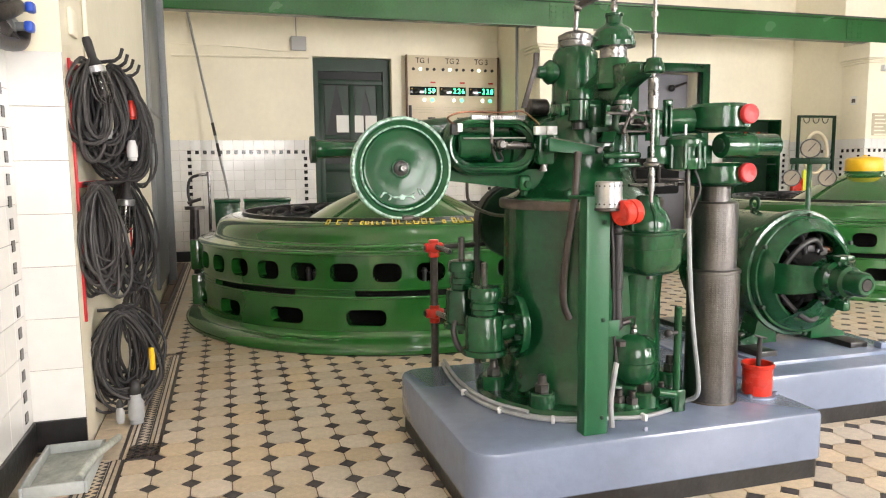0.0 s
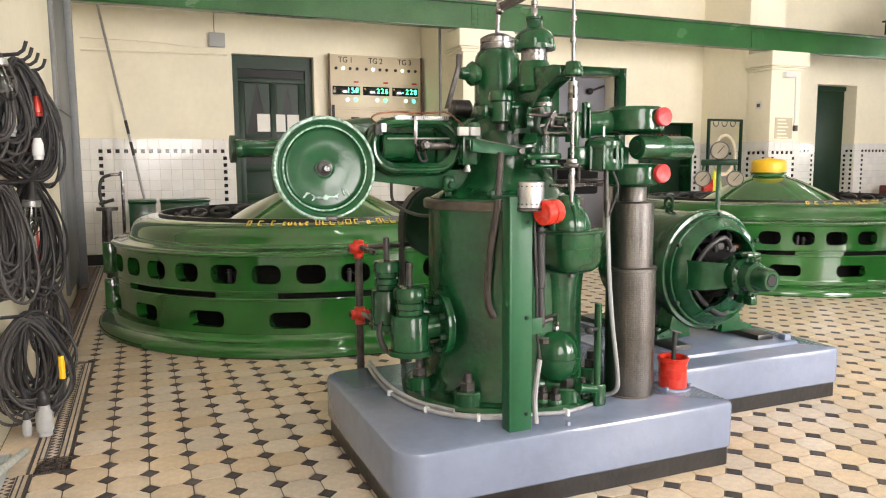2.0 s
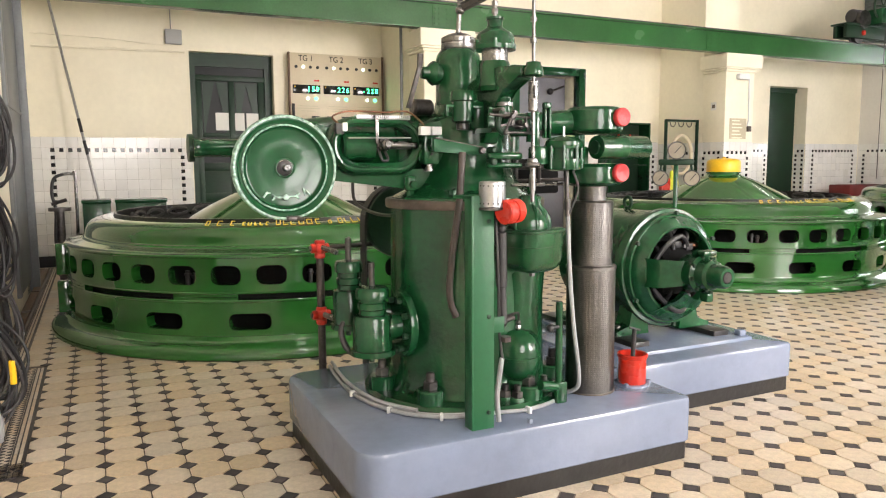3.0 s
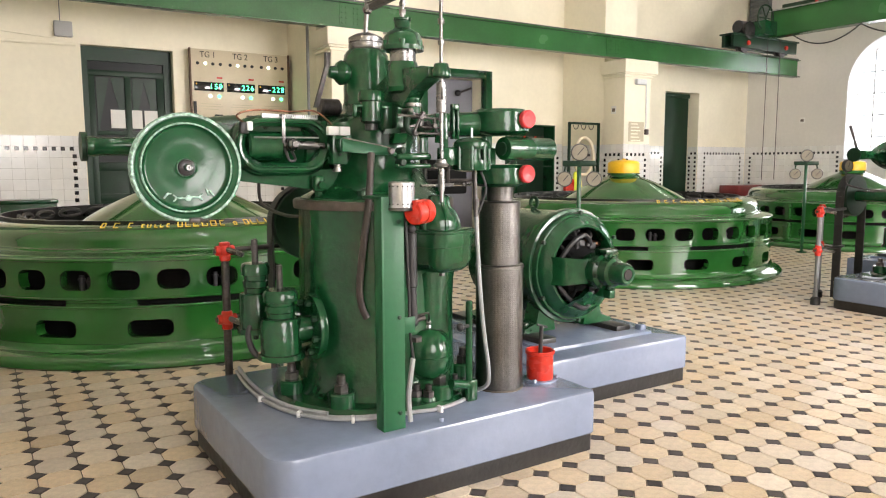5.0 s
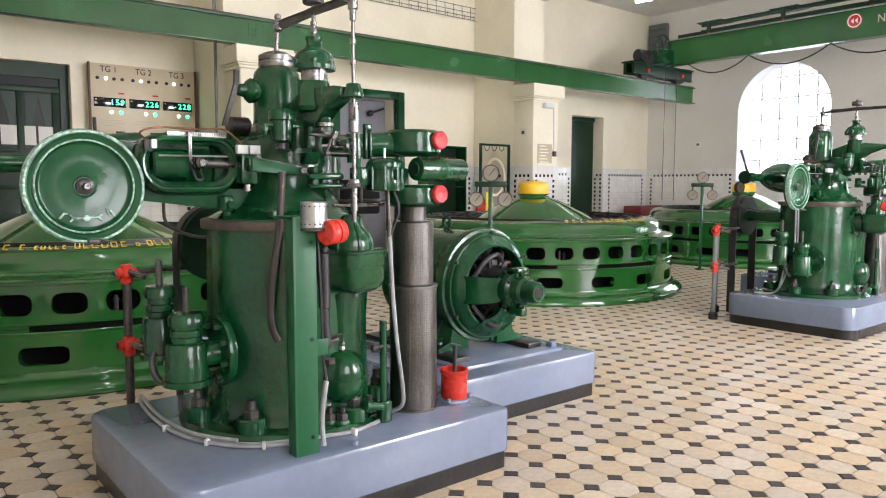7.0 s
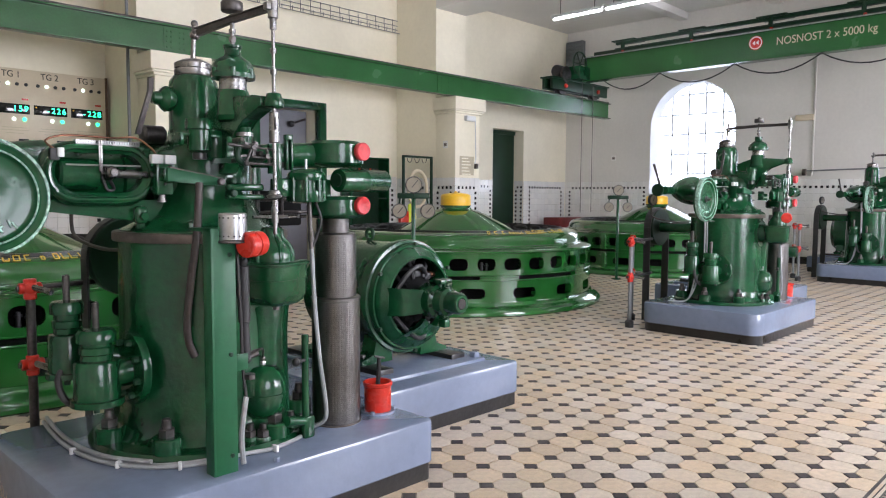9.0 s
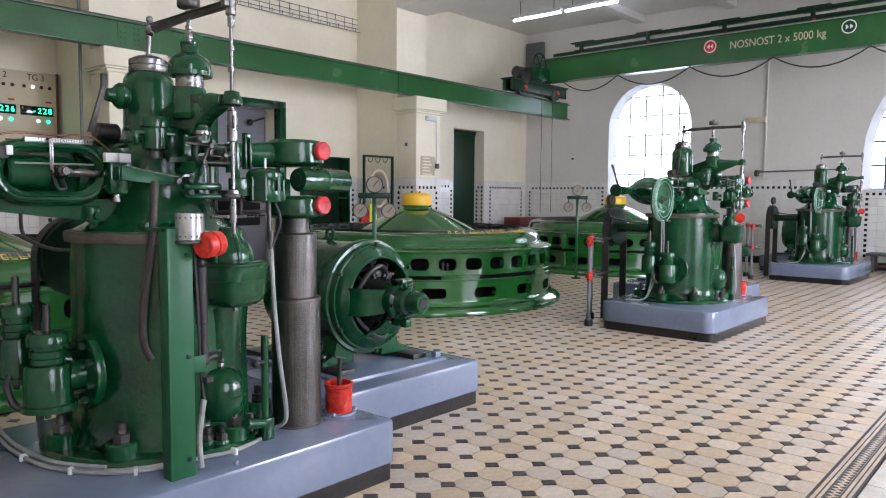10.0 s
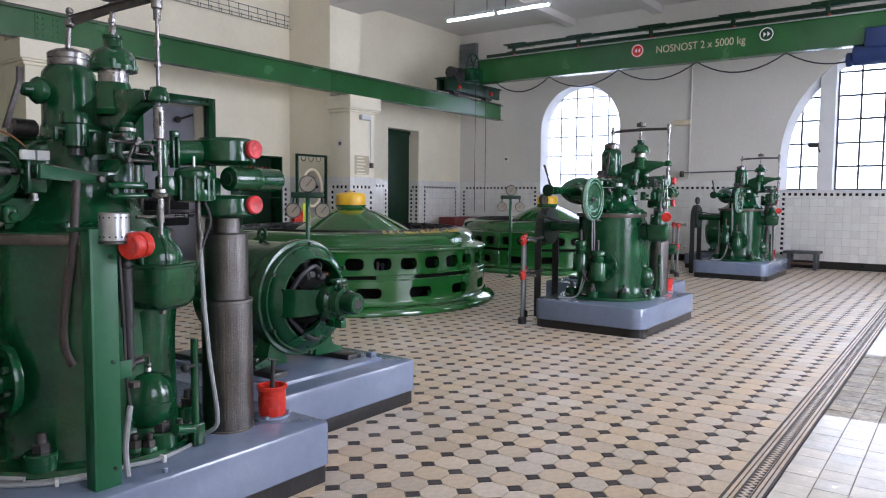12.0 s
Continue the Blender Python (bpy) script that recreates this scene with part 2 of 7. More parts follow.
# ---- mesh helpers ----
class Shape:
    """Collects rounded boxes, turned solids and tubes into one bmesh."""

    def __init__(self):
        self.bm = bmesh.new()

    def _add(self, verts, faces):
        vs = [self.bm.verts.new(v) for v in verts]
        for f in faces:
            try:
                self.bm.faces.new([vs[i] for i in f])
            except ValueError:
                pass
        return vs

    def box(self, c, s, bevel=0.0, m=None, seg=2):
        t = bmesh.new()
        bmesh.ops.create_cube(t, size=1)
        bmesh.ops.scale(t, vec=s, verts=t.verts)
        if bevel:
            bmesh.ops.bevel(t, geom=t.edges[:], offset=min(bevel, min(s) * 0.49), segments=seg, profile=0.5, affect="EDGES")
        if m is not None:
            bmesh.ops.transform(t, matrix=m, verts=t.verts)
        bmesh.ops.translate(t, vec=c, verts=t.verts)
        self._merge(t)
        return self

    def span(self, a, b, bevel=0.0, seg=2):
        a, b = Vector(a), Vector(b)
        return self.box((a + b) / 2, [abs(v) for v in (b - a)], bevel, seg=seg)

    def _merge(self, t):
        t.verts.index_update()
        vs = [self.bm.verts.new(v.co) for v in t.verts]
        for f in t.faces:
            try:
                self.bm.faces.new([vs[v.index] for v in f.verts])
            except ValueError:
                pass
        t.free()

    def lathe(self, prof, o=(0, 0, 0), axis=(0, 0, 1), seg=32, squash=None, cap=True):
        """Turned solid: prof is (radius, height) up the axis from o."""
        q = Vector((0, 0, 1)).rotation_difference(Vector(axis).normalized()).to_matrix()
        o = Vector(o)
        rings = []
        for r, h in prof:
            if r < 1e-6:
                rings.append([self.bm.verts.new(o + q @ Vector((0, 0, h)))])
                continue
            ring = []
            for k in range(seg):
                a = 2 * math.pi * k / seg
                v = Vector((r * math.cos(a), r * math.sin(a), h))
                if squash:
                    v.x *= squash[0]
                    v.y *= squash[1]
                ring.append(self.bm.verts.new(o + q @ v))
            rings.append(ring)
        for a, b in zip(rings, rings[1:]):
            for k in range(seg):
                n = (k + 1) % seg
                if len(a) == 1 and len(b) == 1:
                    continue
                if len(a) == 1:
                    self.bm.faces.new((a[0], b[n], b[k])[::-1])
                elif len(b) == 1:
                    self.bm.faces.new((a[k], a[n], b[0]))
                else:
                    self.bm.faces.new((a[k], a[n], b[n], b[k]))
        for ring, flip in ((rings[0], True), (rings[-1], False)):
            if cap and len(ring) > 1:
                self.bm.faces.new(ring[::-1] if flip else ring)
        return self

    def cyl(self, a, b, r, r2=None, seg=20, bevel=0.0):
        a, b = Vector(a), Vector(b)
        h = (b - a).length
        r2 = r if r2 is None else r2
        if bevel:
            prof = [(max(r - bevel, 1e-4), 0), (r, bevel), (r2, h - bevel), (max(r2 - bevel, 1e-4), h)]
        else:
            prof = [(r, 0), (r2, h)]
        return self.lathe(prof, a, b - a, seg)

    def ball(self, c, r, seg=20, squash=1.0, axis=(0, 0, 1)):
        n = 8
        prof = [(r * math.sin(math.pi * k / n) if 0 < k < n else 0, -r * squash * math.cos(math.pi * k / n)) for k in range(n + 1)]
        return self.lathe(prof, c, axis, seg)

    def tube(self, pts, r, seg=8, closed=False, smooth=0):
        """Round tube along points; smooth rounds it by that many spline steps a span."""
        pts = [Vector(p) for p in pts]
        if smooth:
            res = []
            n = len(pts)
            spans = n if closed else n - 1
            for i in range(spans):
                p1, p2 = pts[i], pts[(i + 1) % n]
                p0 = pts[i - 1] if (closed or i > 0) else p1
                p3 = pts[(i + 2) % n] if (closed or i + 2 < n) else p2
                for k in range(smooth):
                    t = k / smooth
                    res.append(0.5 * ((2 * p1) + (p2 - p0) * t + (2 * p0 - 5 * p1 + 4 * p2 - p3) * t * t + (3 * p1 - p0 - 3 * p2 + p3) * t ** 3))
            if not closed:
                res.append(pts[-1])
            pts = res
        n = len(pts)
        rings = []
        up = None
        for i, p in enumerate(pts):
            a = pts[i - 1] if (i or closed) else p
            b = pts[(i + 1) % n] if (i < n - 1 or closed) else p
            d = (b - a).normalized()
            if up is None:
                up = d.orthogonal().normalized()
            up = (up - d * up.dot(d))
            up = up.normalized() if up.length > 1e-6 else d.orthogonal().normalized()
            side = d.cross(up)
            rings.append([self.bm.verts.new(p + r * (up * math.cos(2 * math.pi * k / seg) + side * math.sin(2 * math.pi * k / seg))) for k in range(seg)])
        for i in range(n if closed else n - 1):
            a, b = rings[i], rings[(i + 1) % n]
            for k in range(seg):
                self.bm.faces.new((a[k], a[(k + 1) % seg], b[(k + 1) % seg], b[k]))
        if not closed:
            self.bm.faces.new(rings[0][::-1])
            self.bm.faces.new(rings[-1])
        return self

    def prism(self, poly, a, b, axis="z"):
        """Polygon extruded from a to b along an axis; poly is in the other two axes in cyclic order."""
        def at(u, v, w):
            return {"z": (u, v, w), "x": (w, u, v), "y": (u, w, v)}[axis]
        n = len(poly)
        vs = self._add([at(u, v, a) for u, v in poly] + [at(u, v, b) for u, v in poly], [])
        self.bm.faces.new(vs[:n][::-1])
        self.bm.faces.new(vs[n:])
        for k in range(n):
            self.bm.faces.new((vs[k], vs[(k + 1) % n], vs[n + (k + 1) % n], vs[n + k]))
        return self

    def skin(self, rings, caps=True):
        """Solid through a stack of equal rings of points."""
        rows = [[self.bm.verts.new(p) for p in r] for r in rings]
        for a, b in zip(rows, rows[1:]):
            for k in range(len(a)):
                self.bm.faces.new((a[k], a[(k + 1) % len(a)], b[(k + 1) % len(b)], b[k]))
        if caps:
            self.bm.faces.new(rows[0][::-1])
            self.bm.faces.new(rows[-1])
        return self

    def nut(self, c, r, h, axis=(0, 0, 1)):
        return self.lathe([(r, 0), (r, h * 0.9), (r * 0.9, h)], c, axis, 6)


def root_of(ob):
    while ob.parent:
        ob = ob.parent
    return ob


def mesh_from(name, bm, material, flat=False, angle=38):
    bm = bm.bm if isinstance(bm, Shape) else bm
    bmesh.ops.recalc_face_normals(bm, faces=bm.faces[:])
    if not flat:
        lim = radians(angle)
        for e in bm.edges:
            e.smooth = not (len(e.link_faces) == 2 and e.calc_face_angle(0) > lim)
        for f in bm.faces:
            f.smooth = True
    me = bpy.data.meshes.new(name)
    bm.to_mesh(me)
    bm.free()
    me.materials.append(material)
    return me


def part(name, bm, material, parent=None, label="", flat=False):
    """One mesh object; its coordinates are those of the hall, shifted to its thing's base."""
    me = mesh_from(name, bm, material, flat)
    ob = new(name, me)
    if parent is not None:
        o = root_of(parent).location
        me.transform(Matrix.Translation(-Vector(o)))
        ob.parent = parent
    if label:
        ob["label"] = label
    return ob


def thing(name, at, label, category, group=""):
    ob = new(name)
    ob.location = at
    ob.empty_display_size = 0.1
    return tagged(ob, label, category, group)


def structure(name, bm, material, label="", category="", flat=True):
    return tagged(part(name, bm, material, None, "", flat), label, category, kind="structure")


def stuff(name, me_or_bm, material, parent, label=""):
    ob = part(name, me_or_bm, material, parent, label, True)
    ob["kind"] = "stuff"
    return ob


def arch(ua, ub, zs, n=14):
    """Points of a round arch from (ua, zs) over to (ub, zs)."""
    c, r = (ua + ub) / 2, (ub - ua) / 2
    return [(c - r * math.cos(math.pi * k / n), zs + r * math.sin(math.pi * k / n)) for k in range(n + 1)]


def pierced_wall(sh, axis, w0, w1, u0, u1, z0, z1, holes):
    """Wall between u0 and u1 with openings (ua, ub, sill, head, arched), head being the spring where arched."""
    def block(ua, ub, a0, a1, b0, b1):
        sh.prism([(ua, a0), (ub, a1), (ub, b1), (ua, b0)], w0, w1, axis)
    u = u0
    for ua, ub, sill, head, arched in sorted(holes):
        if ua > u:
            block(u, ua, z0, z0, z1, z1)
        if sill > z0:
            block(ua, ub, z0, z0, sill, sill)
        if arched:
            pts = arch(ua, ub, head, 18)
            for (p, a), (q, b) in zip(pts, pts[1:]):
                block(p, q, a, b, z1, z1)
        else:
            block(ua, ub, head, head, z1, z1)
        u = ub
    if u < u1:
        block(u, u1, z0, z0, z1, z1)


# ---- the hall ----
XL, XE, YB, YF, ZC = -0.94, 16.0, 11.1, -3.0, 5.6   # near left wall, end wall, back wall, near wall, ceiling

sh = Shape()
sh.span((-3, -5, -0.2), (18, 13, -0.012))
floor = structure("floor", sh, GROUT, "tiled hall floor with dark joints between the tiles", "floor")

sh = Shape()
DOORS = [(1.31, 2.51, -0.012, 2.99, False), (6.75, 8.02, -0.012, 2.93, False), (13.04, 14.2, -0.012, 2.97, False)]
pierced_wall(sh, "y", YB, YB + 0.5, -1.8, XE, -0.012, ZC, DOORS)
structure("wall_north", sh, CREAM, "cream painted plaster back wall with door openings", "wall")

sh = Shape()
WIN1, WIN2 = (6.62, 8.67, 1.45, 3.02, True), (-1.19, 3.19, 1.55, 2.2, True)
pierced_wall(sh, "x", XE, XE + 0.45, YF - 0.5, YB + 0.5, -0.012, ZC, [WIN1, WIN2])
structure("wall_east", sh, WHITE_WALL, "whitewashed end wall with tall arched windows", "wall")

sh = Shape()
sh.span((XL - 0.6, YF, -0.012), (XL, 3.78, ZC))
sh.span((XL - 0.6, 3.78, -0.012), (-0.70, 9.0, ZC))
sh.span((XL - 0.6, 9.0, -0.012), (-0.78, YB, ZC))
structure("wall_west", sh, CREAM, "cream painted side wall stepping forward at a pier", "wall")

sh = Shape()
pierced_wall(sh, "y", YF - 0.5, YF, -1.8, XE, -0.012, ZC, [(-0.15 + 5.2 * k, 2.15 + 5.2 * k, 1.0, 3.0, True) for k in range(3)])
structure("wall_south", sh, WHITE_WALL, "white wall with arched windows facing the machines", "wall")

sh = Shape()
sh.span((-2.2, YF - 0.5, ZC), (XE + 0.45, YB + 0.5, ZC + 0.25))
for bx in (10.0, 4.2):
    sh.span((bx, YF, 4.95), (bx + 0.84, 9.97, ZC))
for by in (1.5, 3.6, 5.7, 7.8):
    sh.span((10.84, by, ZC - 0.16), (XE, by + 0.22, ZC))
structure("ceiling", sh, CEIL, "whitewashed ceiling with downstand beams", "ceiling")

# piers on the back wall, with the brackets that carry the crane girder
for px, wid in ((10.01, 0.68), (4.25, 0.68)):
    pier = structure("wall_pier", Shape().span((px, 9.975, -0.012), (px + 0.83, YB, ZC)), CREAM, "cream plaster pier with a moulded bracket", "pier")
    part("pilaster", Shape().span((px, 9.45, -0.012), (px + wid, 9.975, 2.93), 0.004), CREAM, pier)
    for o, a, b in ((0.03, 2.93, 2.97), (0.06, 2.97, 3.0), (0.09, 3.0, 3.235)):
        part("moulding", Shape().span((px - o, 9.45 - o, a), (px + wid + o, 9.975, b), 0.01), CREAM, pier)

# ---- crane girder and bridge ----
GY = 9.47
crane_rail = thing("crane_girder", (7.0, GY, 3.235), "long green riveted steel crane girder on wall brackets", "girder")
sh = Shape()
sh.span((-0.75, GY - 0.004, 3.26), (15.38, GY + 0.012, 3.59))
part("web", sh, GREEN_BEAM, crane_rail)
sh = Shape()
sh.span((-0.75, GY - 0.08, 3.24), (15.38, GY + 0.09, 3.26), 0.003)
part("flange", sh, GREEN_BEAM, crane_rail)
sh = Shape()
sh.span((-0.75, GY - 0.08, 3.585), (15.38, GY + 0.09, 3.605), 0.003)
part("flange", sh, GREEN_BEAM, crane_rail)
sh = Shape()
sh.span((-0.75, GY - 0.025, 3.6), (15.38, GY + 0.025, 3.64), 0.003)
part("rail", sh, STEEL_DARK, crane_rail)
for sx in (4.55, 9.7):
    sh = Shape()
    sh.span((sx - 0.16, GY - 0.014, 3.28), (sx + 0.16, GY - 0.003, 3.57))
    part("splice_plate", sh, GREEN_BEAM, crane_rail)
    for i in range(5):
        for j in range(4):
            if i == 2:
                continue
            sh = Shape()
            sh.lathe([(0.016, 0), (0.012, 0.008), (0, 0.011)], (sx - 0.12 + i * 0.06, GY - 0.014, 3.32 + j * 0.07), (0, -1, 0), 8)
            part("rivet", sh, GREEN_BEAM, crane_rail)


# ---- generators ----
def ring_wall(sh, r_out, r_in, za, zb, z0, z1, n, frac, sub=6, a0=0.0):
    """Band of a drum with n rounded windows cut through it between za and zb."""
    step = 2 * math.pi / n

    def pt(a, r, z):
        return (r * math.cos(a), r * math.sin(a), z)
    for k in range(n):
        b = a0 + k * step
        half = step * frac / 2
        cr = min((zb - za) * 0.42, half * r_out * 0.9)
        us = [-step / 2, -half]
        us += [-half + cr / r_out * (1 - math.cos(math.pi / 2 * i / 4)) for i in range(1, 5)]
        us += [-u for u in us[::-1]]
        prev = None
        for u in us:
            if abs(u) >= half - 1e-9:
                lo = hi = (za + zb) / 2
            else:
                e = half - abs(u)
                d = cr / r_out
                y = cr if e >= d else math.sqrt(max(0, cr * cr - (cr - e * r_out) ** 2))
                lo, hi = za + cr - y, zb - cr + y
            a = b + u
            cur = (a, lo, hi, abs(u) <= half + 1e-9)
            if prev:
                pa, plo, phi_, _, _ = prev
                inside = abs(u) <= half + 1e-9 and abs(prev[4]) <= half + 1e-9
                for r in (r_out, r_in):
                    if inside:
                        sh._add([pt(pa, r, z0), pt(a, r, z0), pt(a, r, lo), pt(pa, r, plo)], [(0, 1, 2, 3)])
                        sh._add([pt(pa, r, phi_), pt(a, r, hi), pt(a, r, z1), pt(pa, r, z1)], [(0, 1, 2, 3)])
                    else:
                        sh._add([pt(pa, r, z0), pt(a, r, z0), pt(a, r, z1), pt(pa, r, z1)], [(0, 1, 2, 3)])
                if inside:
                    for p, q in ((plo, lo), (phi_, hi)):
                        sh._add([pt(pa, r_out, p), pt(a, r_out, q), pt(a, r_in, q), pt(pa, r_in, p)], [(0, 1, 2, 3)])
            prev = (*cur, u)
        # straight window ends
        for s in (-1, 1):
            a = b + s * half
            sh._add([pt(a, r_out, za + cr), pt(a, r_out, zb - cr), pt(a, r_in, zb - cr), pt(a, r_in, za + cr)], [(0, 1, 2, 3)])
    bmesh.ops.remove_doubles(sh.bm, verts=sh.bm.verts[:], dist=0.0005)


def flat_text(text, at, size, material, parent=None, rot=(90, 0, 0), extrude=0.002, name="lettering", stretch=1.0):
    cu = bpy.data.curves.new(name, "FONT")
    cu.body, cu.size, cu.extrude, cu.align_x, cu.align_y = text, size, extrude, "CENTER", "CENTER"
    tmp = new("tmp", cu)
    me = bpy.data.meshes.new_from_object(tmp)
    bpy.data.objects.remove(tmp)
    me.materials.clear()
    me.materials.append(material)
    me.transform(Matrix.Diagonal((stretch, 1, 1, 1)))
    me.transform(pose(*at, *rot))
    ob = new(name, me)
    if parent is not None:
        me.transform(Matrix.Translation(-Vector(root_of(parent).location)))
        ob.parent = parent
    return ob


GEN_Y = 6.85


def generator(cx):
    g = thing("generator", (0, 0, 0), "large green cast-iron vertical-shaft generator with a low conical cover", "generator", "generators in the hall")
    sh = Shape().lathe([(1.7, 0.0), (1.965, 0.0), (1.978, 0.012), (1.978, 0.04), (1.968, 0.062), (1.935, 0.085), (1.895, 0.103), (1.872, 0.113), (1.862, 0.13), (1.852, 0.15), (1.7, 0.15)], seg=112)
    part("base_flange", sh, GREEN_GEN, g)
    sh = Shape()
    ring_wall(sh, 1.832, 1.75, 0.19, 0.31, 0.14, 0.408, 18, 0.47, a0=radians(-110.5))
    part("lower_drum", sh, GREEN_GEN, g)
    part("drum_collar", Shape().lathe([(1.6, 0.39), (1.832, 0.39), (1.837, 0.394), (1.837, 0.402), (1.832, 0.408), (1.6, 0.408)], seg=112), GREEN_GEN, g)
    # shade of the gap between the drums, put into the ring's colour
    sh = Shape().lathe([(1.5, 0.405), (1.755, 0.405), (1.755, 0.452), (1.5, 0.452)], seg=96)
    part("gap_ring", sh, MATTE, g, "ring coloured near black for the shade in the gap")
    for k in range(8):
        a = radians(-120.4 + 45 * k)
        arcs = [a - 0.129 + 0.0323 * i for i in range(9)]
        for z0, z1 in ((0.408, 0.4275), (0.4305, 0.45)):
            sh = Shape().prism([(1.829 * math.cos(b), 1.829 * math.sin(b)) for b in arcs] + [(1.77 * math.cos(b), 1.77 * math.sin(b)) for b in arcs[::-1]], z0, z1)
            part("spacer_pad", sh, GREEN_GEN, g)
    sh = Shape()
    ring_wall(sh, 1.832, 1.75, 0.515, 0.653, 0.452, 0.712, 36, 0.67, a0=radians(-115.5))
    part("upper_drum", sh, GREEN_GEN, g)
    part("drum_collar", Shape().lathe([(1.6, 0.45), (1.832, 0.45), (1.837, 0.454), (1.837, 0.46), (1.83, 0.466), (1.6, 0.466)], seg=112), GREEN_GEN, g)
    sh = Shape().lathe([(1.6, 0.705), (1.834, 0.705), (1.843, 0.711), (1.843, 0.722), (1.832, 0.733), (1.79, 0.745), (1.72, 0.757), (1.706, 0.766), (1.702, 0.776), (1.688, 0.782), (1.683, 0.79),
                        (1.676, 0.83), (1.66, 0.868), (1.63, 0.9), (1.59, 0.92), (1.54, 0.93), (1.47, 0.935), (1.455, 0.932), (1.45, 0.92), (1.45, 0.75), (1.2, 0.75)], seg=112)
    part("shoulder", sh, GREEN_GEN, g)
    sh = Shape().lathe([(1.425, 0.78), (1.447, 0.78), (1.447, 0.955), (1.425, 0.955), (1.425, 0.78)], seg=96, cap=False)
    part("guard_rim", sh, BLACK, g, "black sheet guard rim")
    # shade behind the drum openings, put into the core's colour
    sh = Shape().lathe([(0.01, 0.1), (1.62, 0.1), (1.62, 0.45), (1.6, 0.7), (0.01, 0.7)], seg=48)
    part("stator_core", sh, MATTE, g, "stator core coloured near black for the shade behind the openings")
    for k in range(0, 36, 3):
        a = radians(-125.5 + 10 * k)
        sh = Shape()
        for o, h in ((-0.016, 0.6), (0.018, 0.585)):
            sh.cyl((1.70 * math.cos(a + o), 1.70 * math.sin(a + o), 0.45), (1.70 * math.cos(a + o), 1.70 * math.sin(a + o), h), 0.017, seg=10)
            sh.cyl((1.70 * math.cos(a + o), 1.70 * math.sin(a + o), h - 0.035), (1.70 * math.cos(a + o), 1.70 * math.sin(a + o), h - 0.02), 0.026, seg=10)
        part("winding_terminal", sh, RUBBER, g)
    for k in range(12):
        a0 = 2 * math.pi * k / 12 + 0.3
        sh = Shape()
        for i in range(2):
            b0 = a0 + (i - 0.5) * 0.26
            sh.tube([(1.3 * math.cos(b0 + 0.1 * math.cos(t)), 1.3 * math.sin(b0 + 0.1 * math.cos(t)), 0.9 + 0.035 * math.sin(t)) for t in [math.pi * 2 * j / 12 for j in range(12)]], 0.016, 6, True)
        part("winding_loop", sh, RUBBER_GREY, g)
    # bolted joint of the two casting halves
    for deg in (0, 180):
        m = Matrix.Rotation(radians(deg), 4, "Z")
        for z0, z1 in ((0.13, 0.4), (0.45, 0.715)):
            lug = part("joint_flange", Shape().box(m @ Vector((1.862, 0, (z0 + z1) / 2)), (0.1, 0.09, z1 - z0), 0.012, m), GREEN_GEN, g)
            for z in (z0 + 0.06, z1 - 0.06):
                part("joint_bolt", Shape().nut(m @ Vector((1.885, -0.07, z)), 0.024, 0.14, m @ Vector((0, 1, 0))), GREEN_GEN, lug)
    sh = Shape().lathe([(1.3, 0.74), (1.1, 0.745), (0.98, 0.79), (0.9, 0.835), (0.79, 0.909), (0.66, 0.985), (0.54, 1.048), (0.43, 1.105), (0.32, 1.152), (0.26, 1.172), (0.222, 1.188), (0.203, 1.21), (0.2, 1.232), (0, 1.232)], seg=72)
    part("cone_cover", sh, GREEN_GEN, g)
    part("cap_ring", Shape().lathe([(0.19, 1.222), (0.214, 1.224), (0.214, 1.236), (0.19, 1.238)], seg=48), GREEN_GEN, g)
    sh = Shape().lathe([(0.19, 1.23), (0.206, 1.236), (0.209, 1.25), (0.207, 1.36), (0.198, 1.378), (0.175, 1.392), (0.12, 1.402), (0.03, 1.41), (0.018, 1.422), (0.012, 1.428), (0, 1.428)], seg=40)
    part("cap", sh, YELLOW, g, "bright yellow cap")
    # gold maker's lettering, set as plain strokes along the shoulder
    rl = random.Random(3)
    a = radians(-122.5)
    for n_, hgt in ((1, 0.05), (1, 0.05), (1, 0.05), (5, 0.034), (6, 0.055), (1, 0.034), (5, 0.055)):
        for _ in range(n_):
            w = rl.uniform(0.6, 0.95) * hgt * 0.85
            m = Matrix.Rotation(a + math.pi / 2, 4, "Z") @ Matrix.Translation((0, -1.6, 0.921)) @ Matrix.Rotation(radians(32), 4, "X")
            st = Shape()
            st.box((0, 0, 0), (w, 0.008, 0.004))
            st.box((-w * 0.42, hgt / 2, 0), (0.008, hgt, 0.004))
            if rl.random() < 0.6:
                st.box((w * 0.42, hgt / 2, 0), (0.008, hgt, 0.004))
            if rl.random() < 0.6:
                st.box((0, hgt, 0), (w, 0.008, 0.004))
            bmesh.ops.transform(st.bm, matrix=m, verts=st.bm.verts[:])
            part("gold_stroke", st, GOLD, g)
            a += (w + 0.02) / 1.6
        a += 0.026
    g.location = (cx, GEN_Y, 0)
    return g


gen = generator(1.58)
copy_thing(gen, pose(7.27, GEN_Y, 0))
copy_thing(gen, pose(12.96, GEN_Y, 0))


